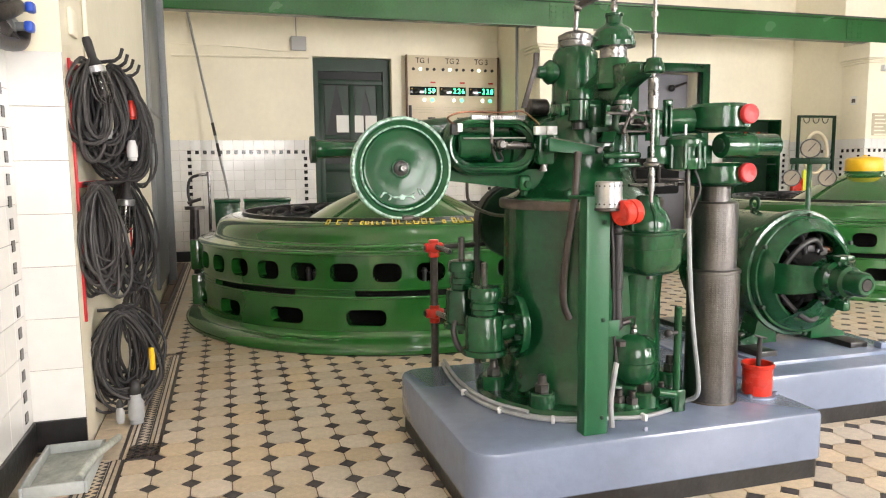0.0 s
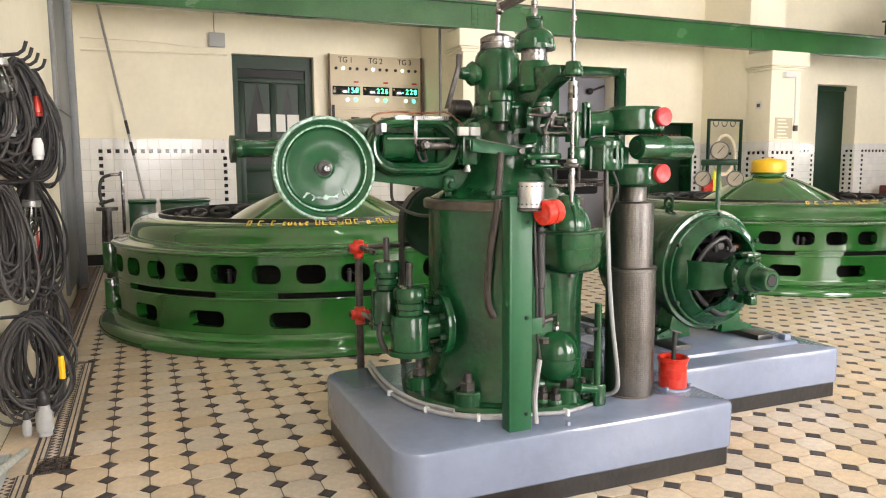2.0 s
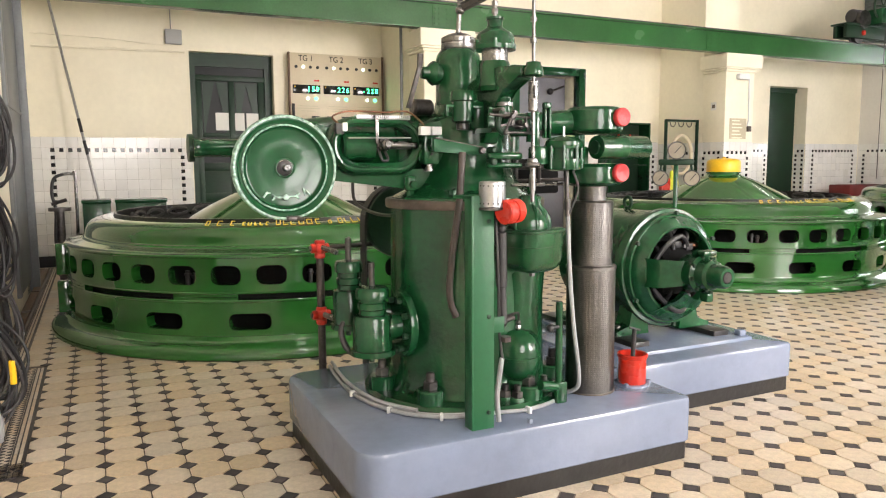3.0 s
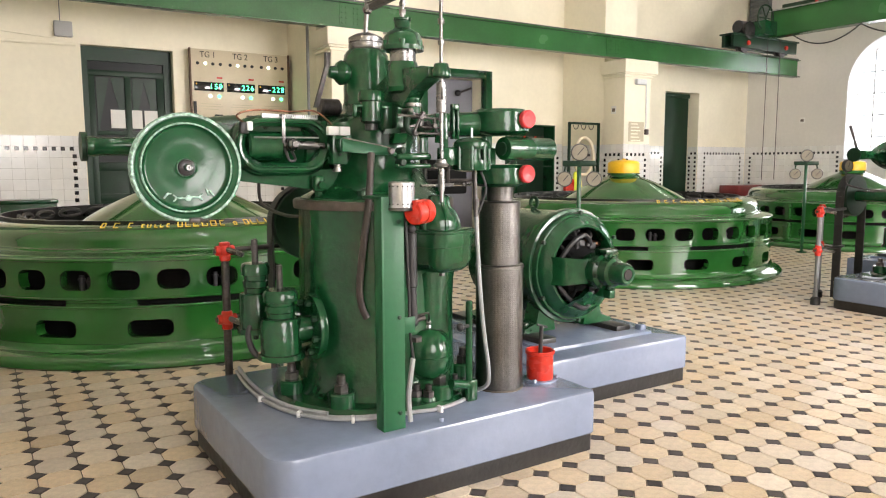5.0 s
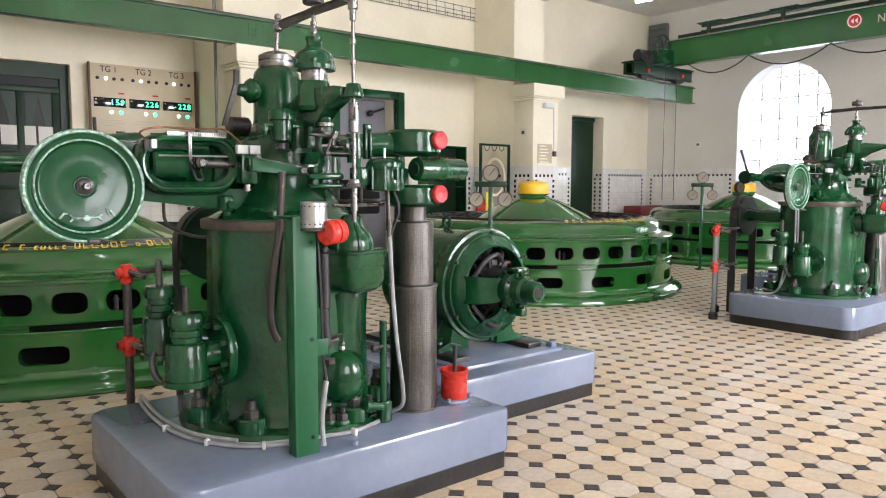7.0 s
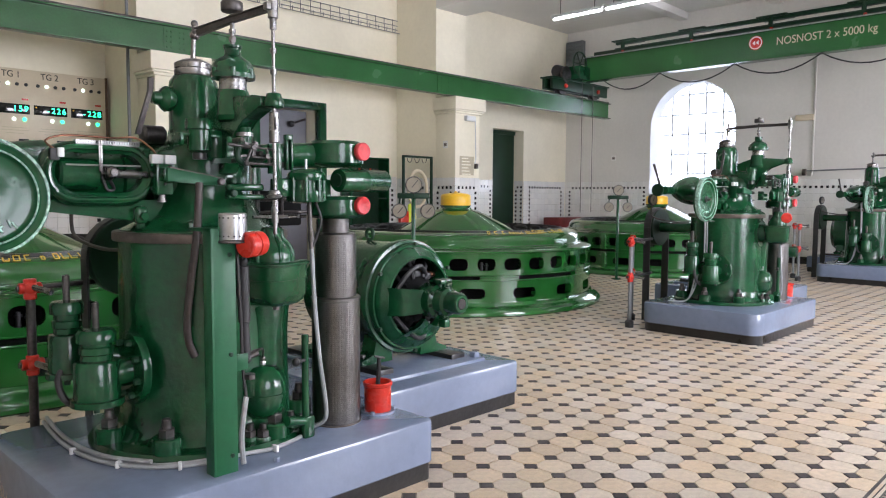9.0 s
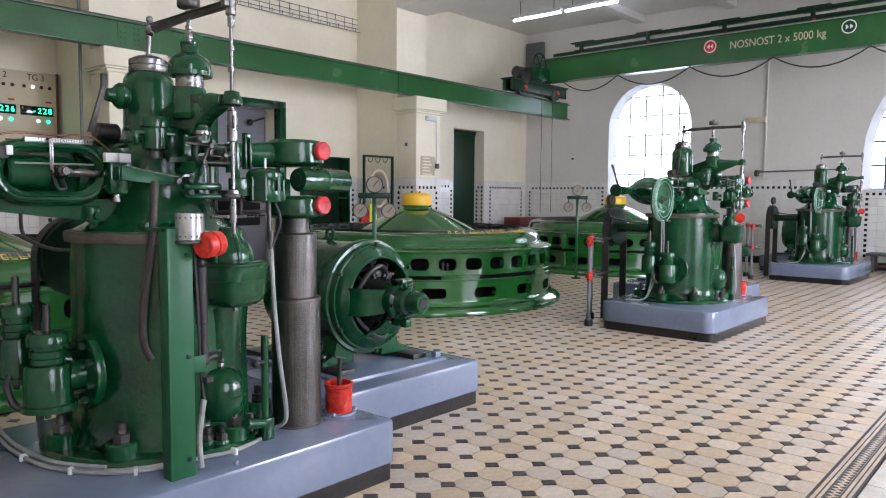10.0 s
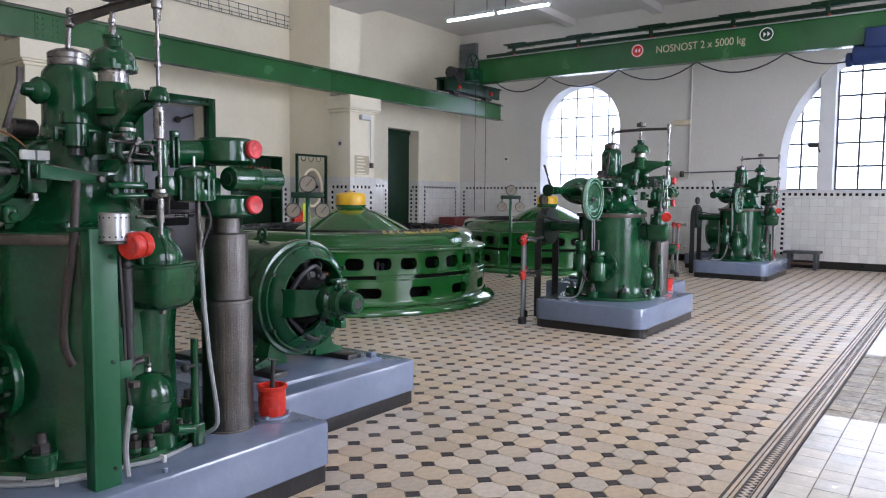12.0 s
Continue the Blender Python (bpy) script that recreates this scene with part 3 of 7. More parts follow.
# ---- concrete plinths ----
def plinth(name, x0, x1, y0, y1, h, r, label):
    p = thing(name, ((x0 + x1) / 2, (y0 + y1) / 2, 0), label, "plinth", "machine plinths")
    sh = Shape()

    def outline(d):
        pts = []
        e = min(r, 0.035)
        for cx, cy, a, q in ((x1 - r, y1 - r, 0, r), (x0 + r, y1 - r, 90, r), (x0 + r, y0 + r, 180, r), (x1 - e, y0 + e, 270, e)):
            for k in range(7):
                t = radians(a + 15 * k)
                pts.append((cx + (q - d) * math.cos(t), cy + (q - d) * math.sin(t)))
        return pts

    def skin(levels):
        s = Shape()
        rings = [[s.bm.verts.new((x, y, z)) for x, y in outline(d)] for d, z in levels]
        for a, b in zip(rings, rings[1:]):
            for k in range(len(a)):
                s.bm.faces.new((a[k], a[(k + 1) % len(a)], b[(k + 1) % len(b)], b[k]))
        s.bm.faces.new(rings[-1])
        s.bm.faces.new(rings[0][::-1])
        return s
    part("base", skin([(0.012, 0), (0.012, 0.1), (0.02, 0.1)]), BLACK, p, "black painted foot band")
    part("block", skin([(0.004, 0.085), (0, 0.09), (0, h - 0.016), (0.005, h - 0.005), (0.016, h)]), GREY_PLINTH, p)
    return p


plinth("machine_plinth", 0.82, 2.405, 2.395, 3.61, 0.292, 0.11, "glossy grey painted concrete plinth under the governor")
plinth("machine_plinth", 6.69, 8.27, 2.49, 3.70, 0.29, 0.13, "glossy grey painted concrete plinth under the second governor")
plinth("machine_plinth", 12.75, 14.4, 2.66, 3.9, 0.29, 0.13, "glossy grey painted concrete plinth under the third governor")
for dx, dy, tail in ((0, 0, "first"), (5.87, 0.09, "second"), (11.95, 0.24, "third")):
    plinth("motor_plinth", 2.42 + dx, 3.685 + dx, 2.895 + dy, 4.3 + dy, 0.288, 0.03, "low grey painted concrete plinth under the %s motor" % tail)


# ---- governor: column-shaped speed regulator on its plinth ----
def governor():
    g = thing("turbine_governor", (1.58, 3.06, 0.292), "green cast-iron turbine governor with a round handwheel disc and rods", "governor", "turbine governors")
    X, Y = 1.58, 3.06
    P = 0.292
    sh = Shape().lathe([(0.49, P), (0.49, P + 0.012), (0.475, P + 0.03), (0.40, P + 0.034), (0.385, P + 0.05), (0.366, P + 0.09), (0.36, P + 0.14), (0.352, 1.13), (0.352, 1.155)], (X, Y, 0), seg=64)
    part("pedestal", sh, GREEN, g)
    sh = Shape().lathe([(0.33, 1.152), (0.372, 1.155), (0.376, 1.162), (0.376, 1.19), (0.37, 1.197), (0.33, 1.2)], (X, Y, 0), seg=64)
    part("rim", sh, RIM, g, "worn bare brown steel rim")
    sh = Shape().lathe([(0.345, 1.194), (0.345, 1.204), (0.325, 1.215), (0.285, 1.235), (0.25, 1.265), (0.228, 1.3), (0.215, 1.345), (0.21, 1.4), (0.21, 1.5), (0.195, 1.54), (0.16, 1.575), (0.1, 1.6)], (X - 0.01, Y - 0.03, 0), seg=48)
    sh.box((1.46, 3.05, 1.44), (0.3, 0.28, 0.25), 0.09, seg=4)
    part("gear_housing", sh, GREEN, g)
    for k in range(5):
        a = radians(196 + 38 * k)
        sh = Shape().cyl((X + 0.33 * math.cos(a), Y + 0.33 * math.sin(a), 1.197), (X + 0.33 * math.cos(a), Y + 0.33 * math.sin(a), 1.21), 0.022, seg=14)
        sh.nut((X + 0.33 * math.cos(a), Y + 0.33 * math.sin(a), 1.21), 0.018, 0.03)
        part("cover_bolt", sh, GREEN, g)
    for deg in (128, 178, 222, 284, 335, 20):
        a = radians(deg)
        bx, by = X + 0.425 * math.cos(a), Y + 0.425 * math.sin(a)
        boss = part("bolt_boss", Shape().lathe([(0.062, P + 0.03), (0.062, P + 0.085), (0.056, P + 0.092), (0.02, P + 0.092)], (bx, by, 0), seg=24), GREEN, g)
        sh = Shape().nut((bx, by, P + 0.09), 0.033, 0.035)
        sh.cyl((bx, by, P + 0.12), (bx, by, P + 0.165), 0.02, 0.018, 12, 0.004)
        part("nut", sh, STEEL_DARK, boss, "oily dark steel nut")

    # angle-iron post in front of the pedestal
    sh = Shape()
    sh.span((1.308, 2.458, P), (1.40, 2.468, 1.228), 0.002)
    sh.span((1.300, 2.458, P), (1.31, 2.52, 1.228), 0.002)
    sh.span((1.30, 2.468, 1.215), (1.40, 2.62, 1.228), 0.002)
    post = part("angle_post", sh, GREEN_POST, g)
    for z in (0.36, 0.75, 1.13):
        part("bolt", Shape().nut((1.375, 2.458, z), 0.009, 0.006, (0, -1, 0)), GREEN_DARK, post)
    sh = Shape().span((1.385, 2.462, 0.68), (1.45, 2.47, 0.745), 0.002)
    part("bracket_tab", sh, GREEN_POST, post)
    sh = Shape().lathe([(0.045, 1.183), (0.052, 1.187), (0.052, 1.28), (0.048, 1.285), (0.02, 1.285)], (1.386, 2.45, 0), seg=28)
    can = part("sensor_can", sh, ALU, g, "bare aluminium perforated sensor can")
    for k in range(9):
        for z in (1.2, 1.268):
            a = radians(180 + 22 * k)
            part("hole", Shape().cyl((1.386 + 0.051 * math.cos(a), 2.45 + 0.051 * math.sin(a), z), (1.386 + 0.0535 * math.cos(a), 2.45 + 0.0535 * math.sin(a), z), 0.0035, seg=8), BLACK, can)
    part("can_foot", Shape().lathe([(0.02, 1.17), (0.06, 1.175), (0.06, 1.184), (0.02, 1.186)], (1.39, 2.46, 0), seg=24), STEEL_DARK, g)

    # handwheel disc
    dc = Vector((0.683, 2.875, 1.341))
    sh = Shape().lathe([(0.03, 0.03), (0.194, 0.034), (0.2, 0.035), (0.205, 0.02), (0.206, -0.012), (0.2, -0.02), (0.192, -0.02), (0.186, -0.012), (0.178, -0.009),
                        (0.172, -0.012), (0.168, -0.016), (0.163, -0.014), (0.158, -0.004), (0.152, 0.001), (0.148, 0.0022), (0.1, 0.004), (0.045, 0.0062), (0.04, 0.008), (0.035, 0.003), (0, 0.003)], dc, (0, 1, 0), 72)
    disc = part("handwheel_disc", sh, GREEN_DISC, g, "round green disc with a worn pale rim")
    part("rim_ring", Shape().lathe([(0.2075, 0.014), (0.2085, -0.012), (0.203, -0.0225), (0.1965, -0.0225), (0.1945, -0.0185), (0.2, -0.01), (0.2, 0.014)], dc, (0, 1, 0), 72, cap=False), PALE_GREEN, disc)
    part("inner_ring", Shape().lathe([(0.1715, -0.0125), (0.1705, -0.016), (0.167, -0.018), (0.1645, -0.0165), (0.1635, -0.012), (0.1675, -0.008)], dc, (0, 1, 0), 72, cap=False), PALE_GREEN, disc)
    part("hub", Shape().lathe([(0.033, 0.004), (0.03, -0.006), (0.02, -0.01), (0.0, -0.01)], dc, (0, 1, 0), 28), BLACK, disc, "black greased hub")
    part("hub_pin", Shape().lathe([(0.014, 0), (0.014, -0.038), (0.011, -0.043), (0.004, -0.043), (0.0, -0.039)], dc, (0, 1, 0), 20), STEEL, disc, "bright steel hub pin")
    def mark(cx, cz, w, h, rot=0):
        m = Matrix.Rotation(radians(rot), 4, "Y")
        part("raised_mark", Shape().box((dc.x + cx, dc.y - 0.001, dc.z + cz), (w, 0.012, h), 0.003, m), PALE_GREEN, disc)
    for cx, cz, w, h, r in ((-0.03, -0.116, 0.04, 0.008, 0), (0.03, -0.114, 0.04, 0.008, 0), (-0.048, -0.108, 0.018, 0.006, 40), (-0.048, -0.122, 0.018, 0.006, -40),
                            (0.048, -0.106, 0.018, 0.006, -40), (0.048, -0.12, 0.018, 0.006, 40), (-0.08, -0.105, 0.008, 0.03, 40), (0.075, -0.095, 0.008, 0.03, -20), (0.09, -0.1, 0.008, 0.03, -40), (-0.07, -0.098, 0.02, 0.006, 0)):
        mark(cx, cz, w, h, r)
    part("raised_mark", Shape().lathe([(0.006, 0), (0.012, -0.008), (0.006, -0.008)], (dc.x, dc.y, dc.z - 0.116), (0, 1, 0), 14), PALE_GREEN, disc)
    part("clip", Shape().box((dc.x + 0.02, dc.y - 0.03, dc.z - 0.2), (0.05, 0.03, 0.018), 0.005).cyl((dc.x + 0.02, dc.y - 0.03, dc.z - 0.2), (dc.x + 0.06, dc.y - 0.055, dc.z - 0.205), 0.007, seg=10), STEEL_DARK, disc)
    part("disc_shaft", Shape().cyl((0.683, 2.9, 1.341), (0.683, 3.12, 1.36), 0.03, seg=20), GREEN, g)

    # horizontal servomotor horn
    ax = (1, 0, 0)
    sh = Shape().lathe([(0.02, 0.37), (0.038, 0.372), (0.04, 0.385), (0.04, 0.40), (0.036, 0.41), (0.036, 0.56), (0.05, 0.6), (0.08, 0.66), (0.105, 0.74), (0.125, 0.82), (0.135, 0.9),
                        (0.14, 0.95), (0.12, 0.955), (0.12, 1.22), (0.14, 1.225), (0.15, 1.3), (0.16, 1.42), (0.1, 1.44)], (0, 3.14, 1.425), ax, 40)
    part("servomotor_horn", sh, GREEN, g)
    part("end_flange", Shape().lathe([(0.02, 0.355), (0.058, 0.357), (0.058, 0.38), (0.03, 0.384)], (0, 3.2, 1.425), ax, 24), GREEN_DARK, g)
    # slotted front frame
    def rrect(x0, x1, z0, z1, r, n=6):
        out = []
        for cx, cz, a in ((x1 - r, z1 - r, 0), (x0 + r, z1 - r, 90), (x0 + r, z0 + r, 180), (x1 - r, z0 + r, 270)):
            for k in range(n + 1):
                t = radians(a + 90 * k / n)
                out.append((cx + r * math.cos(t), cz + r * math.sin(t)))
        return out
    sh = Shape()
    levels = [(rrect(0.885, 1.31, 1.305, 1.555, 0.12), 3.03), (rrect(0.885, 1.31, 1.305, 1.555, 0.12), 2.945), (rrect(0.90, 1.295, 1.32, 1.54, 0.105), 2.925),
              (rrect(0.918, 1.28, 1.345, 1.525, 0.085), 2.925), (rrect(0.932, 1.265, 1.36, 1.512, 0.075), 2.94), (rrect(0.932, 1.265, 1.36, 1.512, 0.075), 3.03)]
    rings = [[sh.bm.verts.new((x, y, z)) for x, z in pts] for pts, y in levels]
    for a, b in zip(rings, rings[1:]):
        for k in range(len(a)):
            sh.bm.faces.new((a[k], a[(k + 1) % len(a)], b[(k + 1) % len(b)], b[k]))
    part("slotted_frame", sh, GREEN, g)
    part("frame_lip", Shape().tube([(x, 2.926, z) for x, z in rrect(0.905, 1.29, 1.332, 1.533, 0.098)], 0.011, 8, True), GREEN, g)
    part("horn_web", Shape().prism([(0.80, 1.30), (1.24, 1.245), (1.36, 1.24), (1.36, 1.33), (0.9, 1.33)], 2.965, 3.05, "y"), GREEN, g)
    part("piston", Shape().cyl((0.95, 2.99, 1.43), (1.1, 2.99, 1.43), 0.062, seg=28, bevel=0.008), GREEN, g)
    part("piston_rod", Shape().cyl((1.09, 2.93, 1.437), (1.275, 2.93, 1.432), 0.017, seg=18).lathe([(0.03, 0), (0.03, 0.035), (0.02, 0.045), (0.02, 0.06)], (1.10, 2.93, 1.437), (1, 0, 0), 20), STEEL, g)
    part("rod_end", Shape().ball((1.125, 2.905, 1.437), 0.026).cyl((1.125, 2.905, 1.437), (1.125, 2.872, 1.437), 0.014, seg=14), STEEL, g)
    part("cable_loop", Shape().tube([(1.1, 2.93, 1.42), (1.11, 2.91, 1.37), (1.14, 2.92, 1.375), (1.13, 2.95, 1.42)], 0.006, 6, smooth=4), RUBBER, g)
    part("pointer_strap", Shape().span((1.078, 2.9, 1.44), (1.092, 2.905, 1.56), 0.001).span((1.078, 2.9, 1.553), (1.092, 2.95, 1.56), 0.001), STEEL, g)
    part("scale_wire", Shape().cyl((0.96, 2.905, 1.463), (1.24, 2.905, 1.465), 0.0035, seg=8), ALU, g)
    part("scale_ruler", Shape().span((1.005, 2.93, 1.543), (1.25, 2.96, 1.562), 0.002), ALU, g, "aluminium scale ruler")
    for i in range(24):
        part("tick", Shape().span((1.012 + 0.0098 * i, 2.9285, 1.55), (1.0135 + 0.0098 * i, 2.93, 1.56)), INK, g)
    sw = part("limit_switch", Shape().box((0.925, 2.92, 1.50), (0.035, 0.03, 0.045), 0.004), RUBBER, g)
    part("switch_cover", Shape().box((0.943, 2.905, 1.507), (0.022, 0.02, 0.035), 0.003), WHITE_PLASTIC, sw)
    part("switch_lead", Shape().tube([(0.925, 2.92, 1.52), (0.9, 2.93, 1.55), (0.98, 2.95, 1.575), (1.15, 2.96, 1.575), (1.24, 2.95, 1.58), (1.29, 2.93, 1.545), (1.31, 2.92, 1.52)], 0.004, 6, smooth=5), COPPER, g, "brown thin switch wire")
    # control box and lever
    bx = part("control_box", Shape().span((1.275, 2.84, 1.352), (1.345, 2.9, 1.475), 0.006), GREEN, g)
    part("screw", Shape().cyl((1.31, 2.84, 1.44), (1.31, 2.836, 1.44), 0.006, seg=10).cyl((1.31, 2.84, 1.395), (1.31, 2.836, 1.395), 0.006, seg=10), BLACK, bx)
    part("thimble", Shape().cyl((1.31, 2.87, 1.33), (1.31, 2.87, 1.353), 0.016, seg=16).cyl((1.31, 2.87, 1.322), (1.31, 2.87, 1.332), 0.02, seg=16), STEEL, bx)
    for x0 in (1.268, 1.322):
        part("terminal_cover", Shape().span((x0, 2.86, 1.477), (x0 + 0.047, 2.89, 1.513), 0.003), WHITE_PLASTIC, bx)
    lev = Shape().prism([(1.29, 1.46), (1.29, 1.404), (1.34, 1.402), (1.47, 1.392), (1.52, 1.395), (1.535, 1.407), (1.53, 1.418), (1.47, 1.43)], 2.772, 2.797, "y")
    bmesh.ops.bevel(lev.bm, geom=lev.bm.edges[:], offset=0.004, segments=2, profile=0.5, affect="EDGES")
    part("lever", lev, GREEN_POST, g)
    part("lever_web", Shape().span((1.285, 2.79, 1.405), (1.31, 2.86, 1.458), 0.003), GREEN, g)
    part("lever_edge", Shape().prism([(1.30, 1.459), (1.47, 1.43), (1.53, 1.418), (1.53, 1.4225), (1.47, 1.4345), (1.30, 1.4635)], 2.774, 2.795, "y"), RIM, g, "worn brown upper edge")
    part("lever_pin", Shape().cyl((1.515, 2.755, 1.408), (1.515, 2.85, 1.408), 0.015, seg=14, bevel=0.003), STEEL_DARK, g)

    # upright dashpot and pilot valve heads
    sh = Shape().lathe([(0.08, 1.58), (0.11, 1.6), (0.112, 1.62), (0.106, 1.64), (0.106, 1.82), (0.1, 1.85), (0.085, 1.872), (0.05, 1.878)], (1.553, 3.067, 0), seg=36)
    part("dashpot", sh, GREEN, g)
    part("dashpot_skirt", Shape().lathe([(0.17, 1.46), (0.165, 1.5), (0.14, 1.54), (0.122, 1.57), (0.115, 1.6), (0.108, 1.63)], (1.55, 3.06, 0), seg=36), GREEN, g)
    for d in (190, 235, 280, 325):
        part("skirt_bolt", Shape().nut((1.55 + 0.135 * math.cos(radians(d)), 3.06 + 0.135 * math.sin(radians(d)), 1.55), 0.014, 0.03), GREEN_DARK, g)
    part("dashpot_rib", Shape().span((1.648, 2.99, 1.6), (1.662, 3.05, 1.83), 0.004), GREEN, g)
    sh = Shape().lathe([(0.078, 1.876), (0.08, 1.88), (0.08, 1.9), (0.074, 1.902), (0.074, 1.906), (0.08, 1.908), (0.08, 1.928), (0.075, 1.932), (0.05, 1.945), (0.014, 1.955), (0.012, 1.955)], (1.553, 3.067, 0), seg=32)
    part("dashpot_cap", sh, STEEL, g, "turned dark steel cap")
    part("dashpot_rod", Shape().cyl((1.553, 3.067, 1.95), (1.56, 3.06, 2.11), 0.011, seg=12).ball((1.56, 3.06, 2.055), 0.022).ball((1.56, 3.06, 2.105), 0.016), STEEL, g)
    part("side_knob", Shape().lathe([(0.03, 0), (0.05, -0.02), (0.055, -0.045), (0.045, -0.06), (0.03, -0.07), (0.025, -0.1), (0.015, -0.105)], (1.45, 3.03, 1.76), (1, 0, 0), 24), GREEN, g)
    part("hand_lever", Shape().prism([(1.321, 1.838), (1.341, 1.838), (1.338, 1.79), (1.28, 1.6), (1.262, 1.6), (1.318, 1.78)], 2.99, 3.01, "y"), STEEL_DARK, g)
    part("name_plate_hood", Shape().cyl((1.33, 3.1, 1.61), (1.43, 3.1, 1.61), 0.04, seg=20, bevel=0.01), STEEL_DARK, g)
    px, py = 1.57, 2.755
    sh = Shape().lathe([(0.07, 1.66), (0.078, 1.68), (0.07, 1.7), (0.066, 1.77), (0.06, 1.785)], (px, py, 0), seg=32)
    part("pilot_valve", sh, GREEN, g)
    part("pilot_sleeve", Shape().cyl((px, py, 1.78), (px, py, 1.835), 0.056, seg=32), STEEL, g, "bright steel sleeve")
    sh = Shape().lathe([(0.06, 1.83), (0.09, 1.832), (0.092, 1.85), (0.085, 1.86), (0.083, 1.885), (0.07, 1.905), (0.04, 1.922), (0.034, 1.93), (0.034, 1.955), (0.038, 1.958), (0.038, 1.968), (0.01, 1.97)], (px, py, 0), seg=32)
    head = part("pilot_head", sh, GREEN, g)
    for k in range(6):
        a = math.pi * k / 3
        part("head_lug", Shape().cyl((px + 0.08 * math.cos(a), py + 0.08 * math.sin(a), 1.835), (px + 0.08 * math.cos(a), py + 0.08 * math.sin(a), 1.87), 0.014, seg=10), GREEN, head)
    part("pilot_rod", Shape().cyl((px, py, 1.96), (px, py, 2.1), 0.009, seg=12).nut((px, py, 1.985), 0.016, 0.02).nut((px, py, 2.02), 0.016, 0.015), STEEL, g)
    part("adjusting_weight", Shape().lathe([(0.01, 2.105), (0.042, 2.106), (0.045, 2.11), (0.045, 2.142), (0.042, 2.146), (0.012, 2.147), (0.012, 2.16), (0, 2.16)], (px, py, 0), seg=28), STEEL_DARK, g)
    # rocking arm over the rods
    part("rocking_arm", Shape().prism([(2.44, 2.085), (2.755, 2.092), (3.09, 2.072), (3.09, 2.05), (2.755, 2.062), (2.44, 2.061)], px - 0.012, px + 0.012, "x").span((px - 0.018, 2.46, 2.081), (px + 0.018, 3.06, 2.087), 0.002), STEEL_DARK, g)
    rx, ry = 1.575, 2.458
    part("tie_rod", Shape().cyl((rx, ry, 1.66), (rx, ry, 2.14), 0.0072, seg=12), STEEL, g)
    part("rod_fork", Shape().cyl((rx, ry, 2.03), (rx, ry, 2.12), 0.02, seg=16, bevel=0.004).box((rx - 0.02, ry, 2.075), (0.03, 0.03, 0.03), 0.005).cyl((rx, ry, 1.99), (rx, ry, 2.03), 0.013, seg=12), STEEL, g)
    for z in (1.82, 1.9):
        part("rod_collar", Shape().cyl((rx, ry, z), (rx, ry, z + 0.018), 0.013, seg=12), STEEL, g)
    sl = part("rod_sleeve", Shape().cyl((rx, ry, 1.555), (rx, ry, 1.675), 0.02, seg=20, bevel=0.003), STEEL, g, "bright slotted sleeve")
    part("sleeve_slot", Shape().box((rx - 0.008, ry - 0.02, 1.63), (0.008, 0.008, 0.05), 0.003), BLACK, sl)
    part("lower_rod", Shape().cyl((rx, ry, 1.2), (rx, ry, 1.56), 0.008, seg=12), STEEL, g)
    part("rod_cup", Shape().lathe([(0.013, 1.245), (0.014, 1.29), (0.013, 1.335), (0.03, 1.342), (0.032, 1.352), (0.024, 1.356), (0.022, 1.37), (0.012, 1.374)], (rx, ry, 0), seg=20), STEEL, g)
    part("guide_eye", Shape().lathe([(0.03, 1.69), (0.038, 1.695), (0.04, 1.705), (0.036, 1.725), (0.03, 1.735), (0.028, 1.745), (0.012, 1.75)], (rx, ry, 0), seg=24), GREEN, g)
    sh = Shape().prism([(2.48, 1.70), (2.48, 1.735), (2.58, 1.73), (2.70, 1.73), (2.82, 1.74), (2.82, 1.60), (2.76, 1.63), (2.66, 1.685)], px - 0.03, px + 0.035, "x")
    part("bracket_arm", sh, GREEN, g)
    sh = Shape().prism([(2.49, 1.737), (2.49, 1.695), (2.56, 1.685), (2.63, 1.66), (2.69, 1.615), (2.735, 1.555), (2.765, 1.49), (2.79, 1.44), (2.95, 1.43), (2.95, 1.70), (2.82, 1.745), (2.66, 1.752)], px - 0.035, px + 0.035, "x")
    bmesh.ops.bevel(sh.bm, geom=sh.bm.edges[:], offset=0.008, segments=2, profile=0.5, affect="EDGES")
    part("bracket_rib", sh, GREEN, g)
    part("bracket_foot", Shape().box((1.56, 2.87, 1.56), (0.15, 0.16, 0.14), 0.03, seg=3), GREEN, g)
    part("nozzle", Shape().lathe([(0.015, 1.5), (0.026, 1.52), (0.034, 1.59), (0.03, 1.6), (0.036, 1.62), (0.036, 1.63)], (1.585, 2.70, 0), seg=20), GREEN, g)
    part("nozzle_ring", Shape().cyl((1.585, 2.70, 1.595), (1.585, 2.70, 1.61), 0.037, seg=20), STEEL, g)
    # front pin cylinder
    sh = Shape().lathe([(0.03, 1.52), (0.046, 1.53), (0.046, 1.61), (0.054, 1.615), (0.055, 1.64), (0.05, 1.655), (0.025, 1.66)], (1.413, 2.75, 0), seg=24)
    part("pin_cylinder", sh, GREEN, g)
    part("pin_plug", Shape().cyl((1.413, 2.75, 1.495), (1.413, 2.75, 1.53), 0.028, seg=16), BLACK, g)
    part("pin_shelf", Shape().span((1.33, 2.74, 1.585), (1.50, 2.80, 1.60), 0.004).span((1.33, 2.74, 1.55), (1.345, 2.85, 1.6), 0.004), GREEN, g)
